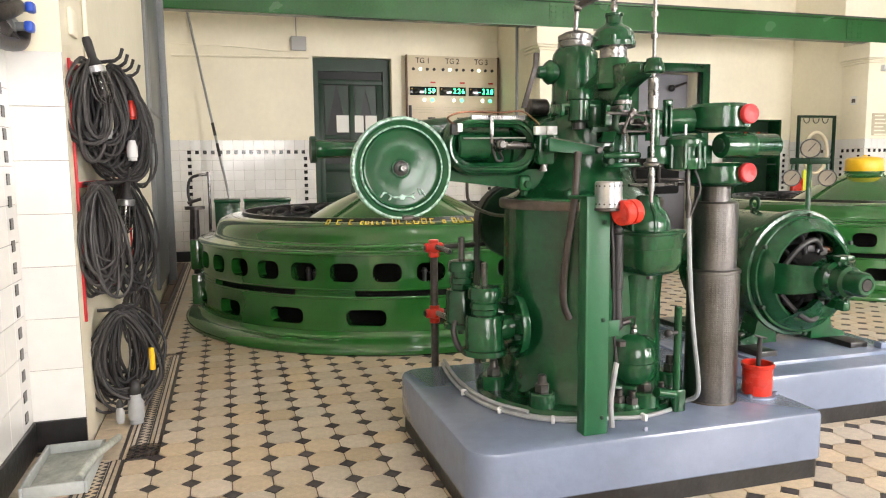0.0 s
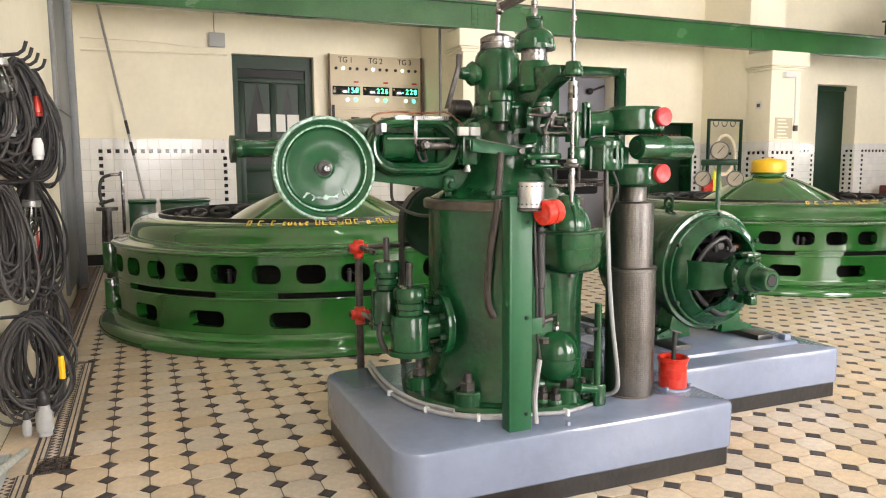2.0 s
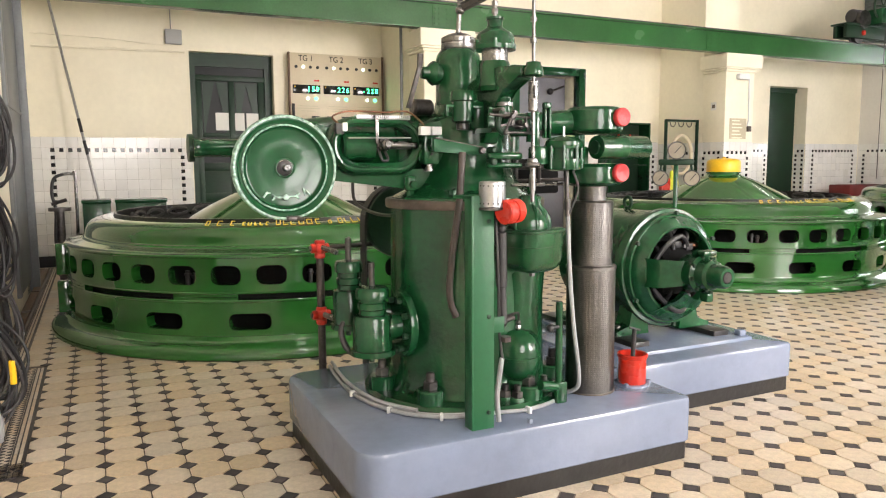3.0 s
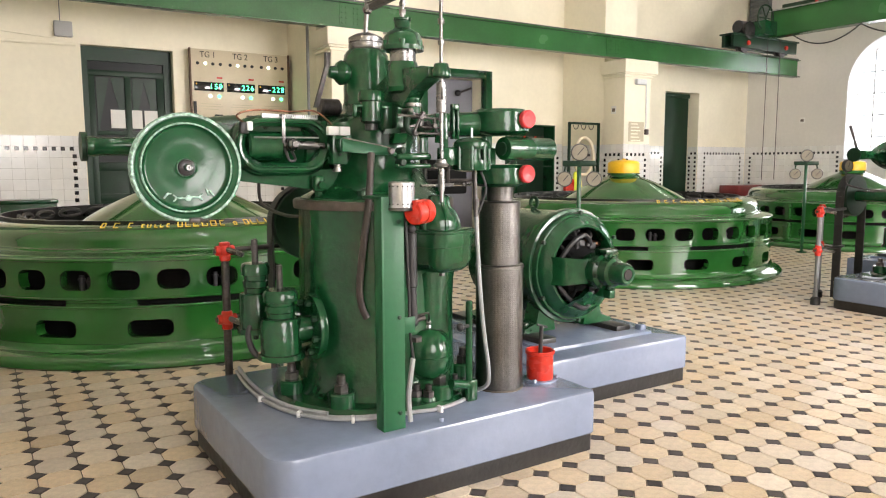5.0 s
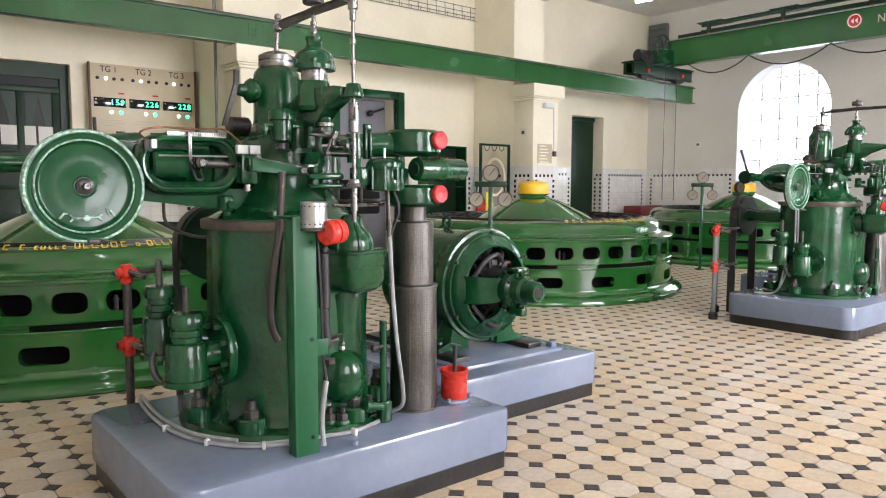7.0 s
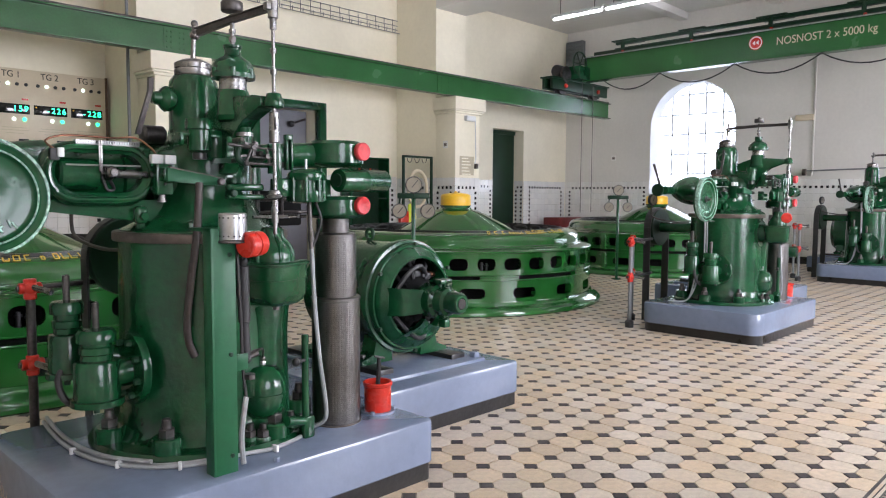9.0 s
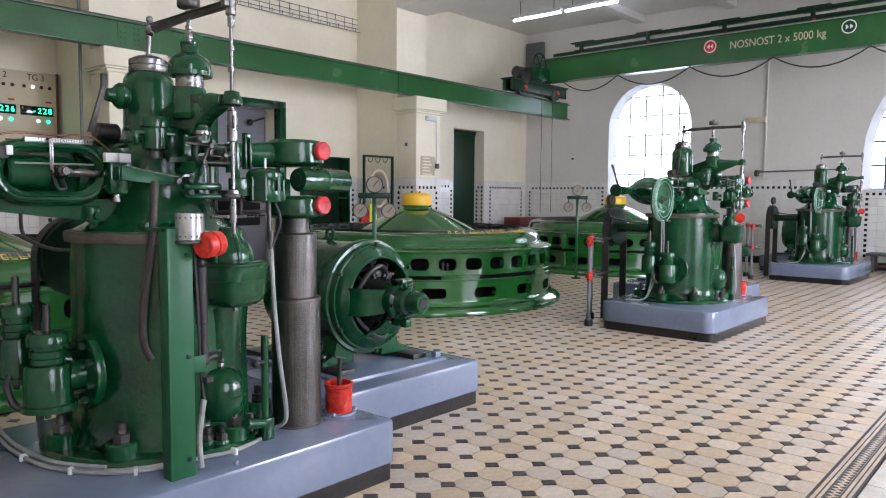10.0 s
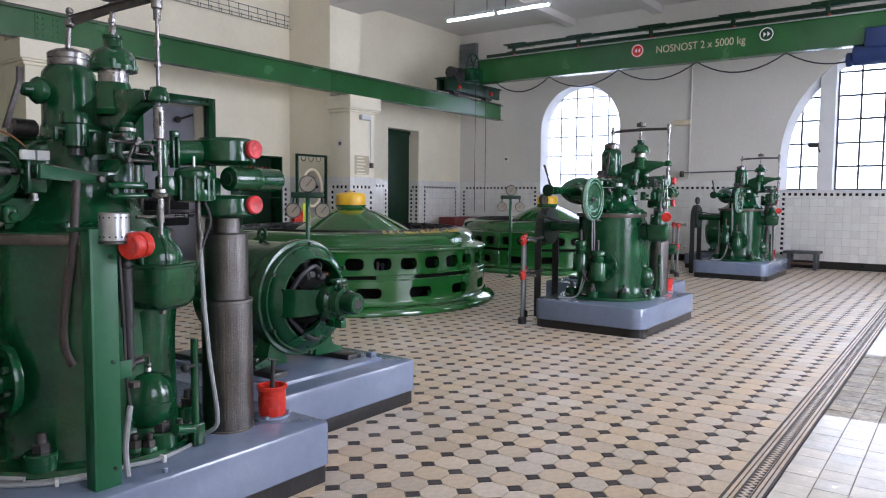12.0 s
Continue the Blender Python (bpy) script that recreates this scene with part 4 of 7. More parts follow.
    # linkage plates
    for pts, y0, m in (([(1.40, 1.475), (1.63, 1.49), (1.63, 1.505), (1.41, 1.495)], 2.62, GREEN_DARK), ([(1.50, 1.555), (1.60, 1.545), (1.60, 1.555), (1.50, 1.568)], 2.6, STEEL_DARK),
                       ([(1.50, 1.50), (1.60, 1.515), (1.60, 1.523), (1.50, 1.51)], 2.6, STEEL_DARK), ([(1.555, 1.51), (1.57, 1.51), (1.585, 1.565), (1.57, 1.57)], 2.59, STEEL_DARK),
                       ([(1.47, 1.48), (1.50, 1.48), (1.505, 1.58), (1.48, 1.585)], 2.64, GREEN), ([(1.615, 1.44), (1.635, 1.44), (1.635, 1.56), (1.615, 1.56)], 2.56, GREEN)):
        part("link_plate", Shape().prism(pts, y0, y0 + 0.012, "y"), m, g)
    for x, z in ((1.49, 1.49), (1.59, 1.52), (1.565, 1.55), (1.60, 1.50), (1.505, 1.57)):
        part("link_pin", Shape().cyl((x, 2.575, z), (x, 2.66, z), 0.011, seg=12, bevel=0.002), STEEL_DARK, g)
    for (u0, z0), (u1, z1), r_ in (((1.535, 1.541), (1.66, 1.536), 0.005), ((1.505, 1.477), (1.675, 1.477), 0.006), ((1.535, 1.541), (1.505, 1.477), 0.006), ((1.60, 1.54), (1.615, 1.478), 0.007), ((1.655, 1.538), (1.66, 1.478), 0.004), ((1.535, 1.503), (1.66, 1.5), 0.004), ((1.43, 1.548), (1.535, 1.543), 0.006)):
        part("link_bar", Shape().cyl((u0, 2.555, z0), (u1, 2.555, z1), r_, seg=10, bevel=0.002), STEEL_DARK, g)
    for u0, z0 in ((1.508, 1.477), (1.6, 1.508), (1.537, 1.541), (1.668, 1.478)):
        part("link_boss", Shape().cyl((u0, 2.543, z0), (u0, 2.567, z0), 0.0105, seg=14, bevel=0.002), STEEL_DARK, g)
    part("link_swan", Shape().tube([(1.50, 2.57, 1.56), (1.483, 2.57, 1.53), (1.482, 2.57, 1.495), (1.505, 2.57, 1.475)], 0.012, 10, smooth=5), GREEN_DARK, g)
    part("slotted_strap", Shape().span((1.672, 2.52, 1.455), (1.682, 2.545, 1.575), 0.003).span((1.695, 2.52, 1.455), (1.705, 2.545, 1.575), 0.003).span((1.672, 2.52, 1.575), (1.705, 2.545, 1.6), 0.004), GREEN, g)
    # near-black block, added for the dark background, and rods behind the linkage
    part("rear_tank", Shape().span((1.80, 3.12, 1.2), (2.16, 3.3, 1.375), 0.012), MATTE, g, "near-black block behind the rods")
    for z in (1.27, 1.33):
        part("rear_rod", Shape().cyl((1.74, 3.0, z), (2.1, 2.98, z + 0.004), 0.008, seg=10), STEEL_DARK, g)
    for x in (1.82, 1.95):
        part("rear_post", Shape().cyl((x, 2.99, 1.24), (x, 2.99, 1.37), 0.012, seg=10), STEEL_DARK, g)
    part("horn_lug", Shape().box((1.245, 2.93, 1.27), (0.05, 0.05, 0.07), 0.015, seg=3).nut((1.245, 2.9, 1.265), 0.018, 0.02, (0, -1, 0)), GREEN, g)
    part("link_slot", Shape().span((1.625, 2.52, 1.42), (1.65, 2.535, 1.56), 0.004), GREEN, g)
    part("lower_bracket", Shape().box((1.585, 2.70, 1.385), (0.17, 0.04, 0.03), 0.012, seg=3).box((1.585, 2.70, 1.345), (0.17, 0.04, 0.022), 0.01, seg=3), GREEN, g)
    part("lower_bracket_pin", Shape().cyl((1.52, 2.665, 1.36), (1.52, 2.72, 1.36), 0.016, seg=16, bevel=0.005).cyl((1.52, 2.665, 1.41), (1.52, 2.72, 1.41), 0.014, seg=16, bevel=0.005), GREEN_DARK, g)
    part("cross_rod", Shape().cyl((1.58, 2.63, 1.262), (1.86, 2.66, 1.262), 0.007, seg=8), STEEL, g)

    # oil pot on the front with its red knob
    qx, qy = 1.634, 2.533
    def squarish(c, half, z, n=28, e=0.5, turn=0.5):
        out = []
        for k in range(n):
            t = 2 * math.pi * k / n
            x, y = math.copysign(abs(math.cos(t)) ** e, math.cos(t)) * half, math.copysign(abs(math.sin(t)) ** e, math.sin(t)) * half
            out.append((c[0] + x * math.cos(turn) - y * math.sin(turn), c[1] + x * math.sin(turn) + y * math.cos(turn), z))
        return out
    qx, qy = 1.622, 2.56
    sh = Shape().skin([squarish((qx, qy), h, z, e=0.42, turn=0.3) for h, z in ((0.06, 0.906), (0.085, 0.91), (0.103, 0.925), (0.112, 0.955), (0.114, 1.012), (0.117, 1.016), (0.117, 1.068), (0.124, 1.072), (0.125, 1.082), (0.117, 1.086), (0.08, 1.088))])
    pot = part("oil_pot", sh, GREEN, g)
    for z, h in ((1.0125, 0.1155), (1.0765, 0.1262)):
        part("pot_seam", Shape().skin([squarish((qx, qy), h, z + o, e=0.42, turn=0.3) for o in (0, 0.003)]), GREEN_DARK, pot)
    dome = [(0.086, 1.084), (0.087, 1.1), (0.083, 1.125), (0.07, 1.152), (0.05, 1.172), (0.043, 1.188), (0.042, 1.215)]
    part("pot_dome", Shape().lathe(dome + [(0.037, 1.222), (0.012, 1.225)], (qx, qy, 0), seg=32), GREEN, pot)
    for d in (200, 262, 324):
        part("pot_rib", Shape().tube([(qx + r * math.cos(radians(d)), qy + r * math.sin(radians(d)), z) for r, z in dome], 0.0075, 8, smooth=3), GREEN, pot)
    part("drain_plug", Shape().nut((qx - 0.02, qy - 0.06, 0.892), 0.014, 0.02), STEEL_DARK, pot)
    part("pot_neck", Shape().cyl((qx, qy + 0.05, 1.0), (1.60, 2.76, 1.0), 0.085, 0.1, 24).cyl((1.60, 2.7, 1.0), (1.60, 2.735, 1.0), 0.13, seg=28), GREEN, g)
    part("oil_riser", Shape().lathe([(0.15, P), (0.15, P + 0.03), (0.128, P + 0.05), (0.122, P + 0.1), (0.115, 0.62), (0.115, 0.76), (0.12, 0.84), (0.128, 0.9), (0.134, 0.98), (0.134, 1.04), (0.12, 1.06), (0.05, 1.07)], (1.715, 2.80, 0), seg=36), GREEN, g)
    ka, kb = Vector((1.487, 2.425, 1.17)), Vector((1.40, 2.40, 1.165))
    part("knob_stem", Shape().cyl((1.54, 2.5, 1.15), ka, 0.02, seg=12), GREEN_DARK, g)
    part("red_knob", Shape().lathe([(0.03, -0.002), (0.046, 0.0), (0.048, 0.006), (0.048, 0.035), (0.043, 0.037), (0.043, 0.043), (0.048, 0.045), (0.048, 0.078), (0.044, 0.083), (0, 0.083)], ka, kb - ka, 32), RED, g, "bright red round knob")
    part("gas_damper", Shape().cyl((1.452, 2.49, 0.86), (1.45, 2.49, 1.08), 0.023, seg=18, bevel=0.003).cyl((1.458, 2.49, 0.72), (1.452, 2.49, 0.87), 0.018, seg=14).ball((1.45, 2.49, 1.095), 0.019).ball((1.458, 2.49, 0.715), 0.02), RUBBER, g, "black gas damper strut")
    part("damper_pin", Shape().cyl((1.44, 2.49, 0.715), (1.51, 2.49, 0.73), 0.011, seg=10), STEEL_DARK, g)
    part("adjusting_nut", Shape().nut((1.458, 2.47, 0.64), 0.026, 0.02), STEEL_DARK, g)

    # domed air vessel
    vx, vy = 1.668, 2.715
    sh = Shape().lathe([(0.055, 0.395), (0.08, 0.411), (0.097, 0.442), (0.104, 0.473), (0.105, 0.489), (0.109, 0.491), (0.109, 0.505), (0.105, 0.507), (0.105, 0.517), (0.1, 0.554), (0.085, 0.589), (0.058, 0.615), (0.02, 0.625)], (vx, vy, 0), seg=36)
    dome = part("air_vessel", sh, GREEN, g)
    part("vent_cock", Shape().nut((vx - 0.005, vy - 0.01, 0.622), 0.014, 0.018).ball((vx - 0.005, vy - 0.01, 0.652), 0.014), STEEL, dome, "steel vent cock")
    part("red_line", Shape().lathe([(0.131, P + 0.008), (0.1325, P + 0.009), (0.1325, P + 0.013), (0.131, P + 0.014)], (vx, vy, 0), seg=40, cap=False), RED_CAP, g, "thin red paint line")
    part("vessel_foot", Shape().lathe([(0.13, P + 0.002), (0.13, P + 0.022), (0.122, P + 0.028), (0.09, P + 0.034), (0.072, P + 0.06), (0.066, 0.4)], (vx, vy, 0), seg=32), GREEN, g)
    part("vent_tube", Shape().tube([(1.47, 2.5, 0.735), (1.52, 2.5, 0.742), (1.6, 2.6, 0.715), (1.655, 2.69, 0.66)], 0.005, 6, smooth=4), STEEL_DARK, g)
    for bx_, by_ in ((1.575, 2.665), (1.615, 2.63), (1.80, 2.70)):
        part("stud_nut", Shape().nut((bx_, by_, P + 0.045), 0.026, 0.028).cyl((bx_, by_, P + 0.015), (bx_, by_, P + 0.1), 0.014, seg=10), STEEL_DARK, g)
        part("stud_boss", Shape().lathe([(0.036, P), (0.036, P + 0.04), (0.032, P + 0.047), (0.01, P + 0.047)], (bx_, by_, 0), seg=20), GREEN, g)
    part("square_stud", Shape().box((1.79, 2.78, P + 0.06), (0.05, 0.05, 0.12), 0.008).nut((1.79, 2.78, P + 0.12), 0.03, 0.03), GREEN_DARK, g)
    part("drain_post", Shape().cyl((1.81, 2.6, P + 0.05), (1.81, 2.6, 0.75), 0.016, seg=14, bevel=0.004).cyl((1.70, 2.58, P + 0.1), (1.82, 2.6, P + 0.07), 0.022, seg=12).box((1.815, 2.6, P + 0.05), (0.06, 0.05, 0.1), 0.012), GREEN, g)
    part("cock_knob", Shape().cyl((1.80, 2.59, 0.64), (1.76, 2.59, 0.638), 0.008, seg=10).ball((1.755, 2.59, 0.638), 0.018), RUBBER, g)

    # side valve block facing the hall
    fx = 1.215
    part("valve_flange", Shape().lathe([(0.12, 0.03), (0.15, 0.02), (0.152, 0.0), (0.148, -0.012), (0.13, -0.016), (0.06, -0.016)], (fx, 2.98, 0.637), (1, 0, 0), 36), GREEN, g)
    for k in range(8):
        a = math.pi * k / 4 + 0.3
        part("flange_nut", Shape().nut((fx - 0.015, 2.98 + 0.115 * math.cos(a), 0.637 + 0.115 * math.sin(a)), 0.014, 0.022, (-1, 0, 0)), GREEN_DARK, g)
    for vx_, vy_, z0, top, r in ((1.08, 2.99, 0.53, 0.82, 0.088), (1.03, 3.16, 0.62, 0.92, 0.075)):
        sh = Shape().lathe([(0.03, z0 - 0.02), (r * 1.15, z0 - 0.018), (r * 1.15, z0 + 0.005), (r, z0 + 0.008), (r, z0 + 0.15), (r * 0.93, z0 + 0.16), (r * 0.7, z0 + 0.165), (r * 0.7, z0 + 0.185), (r * 0.76, z0 + 0.19), (r * 0.76, z0 + 0.215),
                            (r * 0.68, z0 + 0.22), (r * 0.68, top - 0.06), (r * 0.85, top - 0.055), (r * 0.86, top - 0.02), (r * 0.75, top - 0.006), (r * 0.2, top)], (vx_, vy_, 0), seg=30)
        vb = part("relief_valve", sh, GREEN, g)
        part("valve_spindle", Shape().cyl((vx_, vy_, top - 0.01), (vx_, vy_, top + 0.1), 0.014, seg=12).cyl((vx_ + 0.004, vy_, top + 0.09), (vx_ + 0.004, vy_, top + 0.105), 0.006, seg=8), STEEL_DARK, vb)
        part("flange_nut", Shape().nut((vx_ - 0.03, vy_ - 0.07, z0 - 0.035), 0.012, 0.02), GREEN_DARK, vb)
    part("valve_neck", Shape().cyl((1.08, 2.99, 0.62), (1.22, 2.98, 0.63), 0.06, seg=20).cyl((1.03, 3.16, 0.7), (1.23, 3.1, 0.66), 0.05, seg=20), GREEN, g)
    part("drain_hose", Shape().tube([(1.0, 3.12, 0.66), (0.97, 3.1, 0.6), (0.985, 3.08, 0.53), (1.02, 3.06, 0.5)], 0.015, 8, smooth=4), RUBBER, g)

    # knurled steel column with the two oil cups
    cx, cy = 2.058, 2.706
    sh = Shape().lathe([(0.112, P), (0.112, 0.868), (0.116, 0.87), (0.116, 0.882), (0.112, 0.886), (0.096, 0.888), (0.096, 1.175), (0.09, 1.182), (0.062, 1.183), (0.062, 1.25)], (cx, cy, 0), seg=40)
    part("steel_column", sh, CHECKER, g, "bare grey knurled steel column")
    part("column_ring", Shape().lathe([(0.118, P), (0.118, P + 0.006), (0.11, P + 0.007)], (cx, cy, 0), seg=40), RIM, g)
    for z0, z1 in ((1.488, 1.603), (1.252, 1.352)):
        sh = Shape().lathe([(0.07, z0 - 0.006), (0.118, z0), (0.13, z0 + 0.012), (0.132, (z0 + z1) / 2), (0.128, z1 - 0.018), (0.112, z1 - 0.003), (0.06, z1)], (cx, cy, 0), seg=36)
        if z0 > 1.4:
            sh.cyl((cx, cy, 1.54), (1.68, 2.8, 1.52), 0.06, 0.05, 20)
        cup = part("oil_cup", sh, GREEN, g)
        part("red_cap", Shape().lathe([(0.034, 0.02), (0.036, 0.0), (0.041, -0.004), (0.041, -0.022), (0.036, -0.028), (0.03, -0.027), (0.02, -0.023), (0, -0.022)], (cx + 0.045, cy - 0.128, (z0 + z1) / 2 + 0.006), (0, 1, 0), 28), RED_CAP, cup, "red ribbed screw cap")
    part("cross_cylinder", Shape().lathe([(0.02, 0), (0.05, 0.004), (0.052, 0.012), (0.052, 0.15), (0.055, 0.155), (0.055, 0.165), (0.052, 0.17), (0.052, 0.3), (0.046, 0.308), (0.01, 0.31)], (1.975, 2.58, 1.42), (1, 0.12, 0), 28), GREEN, g)
    part("dust_cap", Shape().lathe([(0.03, 0.0), (0.03, -0.01), (0.01, -0.012)], (1.975, 2.58, 1.42), (1, 0.12, 0), 24), GREEN_DARK, g)
    sh = Shape().lathe([(0.05, 1.318), (0.078, 1.325), (0.08, 1.335), (0.08, 1.37), (0.066, 1.372), (0.066, 1.415), (0.08, 1.417), (0.084, 1.43), (0.08, 1.447), (0.06, 1.462), (0.02, 1.468)], (1.846, 2.634, 0), seg=32)
    sol = part("solenoid_motor", sh, GREEN, g)
    for k in range(8):
        a = math.pi * k / 4 + 0.2
        part("motor_lug", Shape().cyl((1.846 + 0.076 * math.cos(a), 2.634 + 0.076 * math.sin(a), 1.33), (1.846 + 0.076 * math.cos(a), 2.634 + 0.076 * math.sin(a), 1.43), 0.01, seg=8), GREEN, sol)
    part("motor_spindle", Shape().cyl((1.846, 2.634, 1.465), (1.846, 2.634, 1.51), 0.006, seg=8), ALU, sol)
    for bx_, w_ in ((1.92, 0.12), (1.74, 0.1)):
        part("motor_bracket", Shape().box((bx_, 2.655, 1.385), (w_, 0.05, 0.08), 0.01), GREEN, g)
    part("motor_conduit", Shape().cyl((1.86, 2.62, 1.12), (1.855, 2.625, 1.32), 0.01, seg=10).cyl((1.86, 2.62, 1.15), (1.86, 2.62, 1.2), 0.014, seg=10), STEEL_DARK, g)
    part("conduit_tube", Shape().tube([(1.862, 2.62, 1.12), (1.868, 2.61, 0.9), (1.885, 2.6, 0.65), (1.915, 2.595, 0.42), (1.925, 2.62, 0.34), (1.90, 2.67, 0.305)], 0.01, 8, smooth=5), CABLE_GREY, g, "pale grey cable conduit")
    part("signal_cable", Shape().tube([(1.88, 2.62, 1.33), (1.9, 2.6, 1.25), (1.885, 2.61, 1.18), (1.865, 2.615, 1.13)], 0.006, 6, smooth=4), RUBBER, g)

    # cables along the foot of the pedestal
    run = [(1.06, 3.6), (1.035, 3.42), (1.02, 3.2), (1.03, 3.02), (1.07, 2.86), (1.16, 2.71), (1.29, 2.615), (1.40, 2.585), (1.50, 2.58), (1.60, 2.555), (1.72, 2.575), (1.84, 2.625), (1.90, 2.67)]
    for off_, z, n_ in ((0.0, 0.303, 13), (0.026, 0.303, 9), (0.013, 0.321, 6)):
        pts = [(x + off_ * (1 if x < 1.2 else 0.3), y + off_ * (0.2 if x < 1.2 else 1), z) for x, y in run[:n_]]
        part("floor_cable", Shape().tube(pts, 0.009, 8, smooth=4), CABLE_GREY, g, "grey cable round the foot")
    for x, y, d in ((1.02, 3.1, 5), (1.09, 2.82, 40), (1.25, 2.635, 65), (1.62, 2.545, 95), (1.83, 2.605, 120)):
        part("cable_clip", Shape().box((x, y, 0.304), (0.034, 0.014, 0.03), 0.004, Matrix.Rotation(radians(d), 4, "Z")), WHITE_PLASTIC, g)
    for x, y in ((1.33, 2.49), (1.56, 2.44)):
        part("anchor_stud", Shape().nut((x, y, P), 0.012, 0.018), GREY_PLINTH, g)
    part("riser_cable", Shape().tube([(1.43, 2.47, 0.31), (1.425, 2.475, 0.42), (1.44, 2.47, 0.55), (1.445, 2.47, 0.57)], 0.011, 8, smooth=4), CABLE_GREY, g)
    part("sensor_cable", Shape().tube([(1.445, 2.47, 0.57), (1.43, 2.47, 0.7), (1.42, 2.46, 0.9), (1.41, 2.46, 1.1), (1.405, 2.46, 1.18)], 0.006, 6, smooth=4), RUBBER, g)
    part("hanging_hose", Shape().tube([(1.395, 2.72, 1.40), (1.37, 2.70, 1.2), (1.345, 2.71, 1.0), (1.335, 2.725, 0.85), (1.345, 2.735, 0.76), (1.37, 2.735, 0.70)], 0.015, 10, smooth=5), BROWN_RUBBER, g, "brown aged rubber hose")
    # belt pulley behind the pedestal
    part("pulley", Shape().lathe([(0.06, 0.0), (0.2, 0.0), (0.205, 0.01), (0.2, 0.1), (0.17, 0.1), (0.16, 0.06), (0.06, 0.05)], (1.55, 3.77, 1.03), (0, 1, 0), 40), GREEN_DARK, g)
    part("pulley_shaft", Shape().cyl((1.56, 3.3, 1.03), (1.55, 3.89, 1.03), 0.055, seg=20), GREEN, g)
    sh = Shape()
    ring = [(1.55 + 0.212 * math.cos(math.pi * k / 14), 1.03 + 0.212 * math.sin(math.pi * k / 14)) for k in range(15)]
    ring = [(1.762, 0.01)] + ring + [(1.338, 0.01)]
    for (a0, b0), (a1, b1) in zip(ring, ring[1:]):
        d = Vector((a1 - a0, b1 - b0)).normalized()
        n = Vector((-d.y, d.x)) * 0.006
        vs = [(a0 - n.x, 3.785, b0 - n.y), (a1 - n.x, 3.785, b1 - n.y), (a1 + n.x, 3.785, b1 + n.y), (a0 + n.x, 3.785, b0 + n.y)]
        vs += [(x, 3.865, z) for x, _, z in vs]
        sh._add(vs, [(0, 1, 2, 3), (7, 6, 5, 4), (0, 4, 5, 1), (2, 6, 7, 3), (1, 5, 6, 2), (3, 7, 4, 0)])
    part("drive_belt", sh, RUBBER, g, "black drive belt running down to the floor")
    gauge = part("pressure_gauge", Shape().lathe([(0.05, 0.02), (0.062, 0.018), (0.064, 0.0), (0.06, -0.012), (0.052, -0.012)], (1.25, 3.72, 1.33), (0.2, 1, 0), 28, cap=False), RUBBER, g, "black-rimmed pressure gauge")
    part("dial", Shape().lathe([(0.054, 0.0), (0.054, -0.009), (0, -0.009)], (1.25, 3.72, 1.33), (0.2, 1, 0), 24), DIAL, gauge)
    part("needle", Shape().box((1.246, 3.706, 1.34), (0.005, 0.003, 0.045), 0, Matrix.Rotation(0.6, 4, "Y")), INK, gauge)
    part("gauge_pipe", Shape().tube([(1.25, 3.73, 1.27), (1.26, 3.72, 1.15), (1.3, 3.5, 1.1), (1.35, 3.35, 1.1)], 0.009, 8, smooth=4), STEEL_DARK, g)
    return g


gov = governor()
# fittings that only the first governor has
FIRST_ONLY = {"anchor_stud", "angle_post", "sensor_can", "can_foot", "gas_damper", "damper_pin", "adjusting_nut", "hanging_hose", "riser_cable", "sensor_cable", "vent_tube", "floor_cable", "cable_clip", "knob_stem"}
for dx, dy in ((5.87, 0.09), (11.95, 0.24)):
    far_gov = copy_thing(gov, pose(1.58 + dx, 3.06 + dy, 0.292))
    for o in list(far_gov.children):
        if o.name.split(".")[0] in FIRST_ONLY:
            for c in list(o.children):
                bpy.data.objects.remove(c)
            bpy.data.objects.remove(o)
    for o in (0.0, 0.05):
        part("conduit_tube", Shape().tube([(1.2 + dx + o, 3.12 + dy, 1.28), (1.17 + dx + o, 3.1 + dy, 1.1), (1.17 + dx + o, 3.1 + dy, 0.75), (1.12 + dx - o, 3.12 + dy, 0.66), (1.11 + dx - o, 3.16 + dy, 0.45), (1.12 + dx, 3.25 + dy, 0.31), (1.02 + dx, 3.35 + dy + o, 0.302)], 0.008, 8, smooth=4), CABLE_GREY, far_gov, "pale grey cable conduit")
    part("shut_off_lever", Shape().cyl((0.42 + dx, 3.2 + dy, 1.45), (0.37 + dx, 3.2 + dy, 1.53), 0.012, seg=10).cyl((0.37 + dx, 3.2 + dy, 1.53), (0.28 + dx, 3.2 + dy, 1.66), 0.008, 0.012, 10), STEEL_DARK, far_gov)


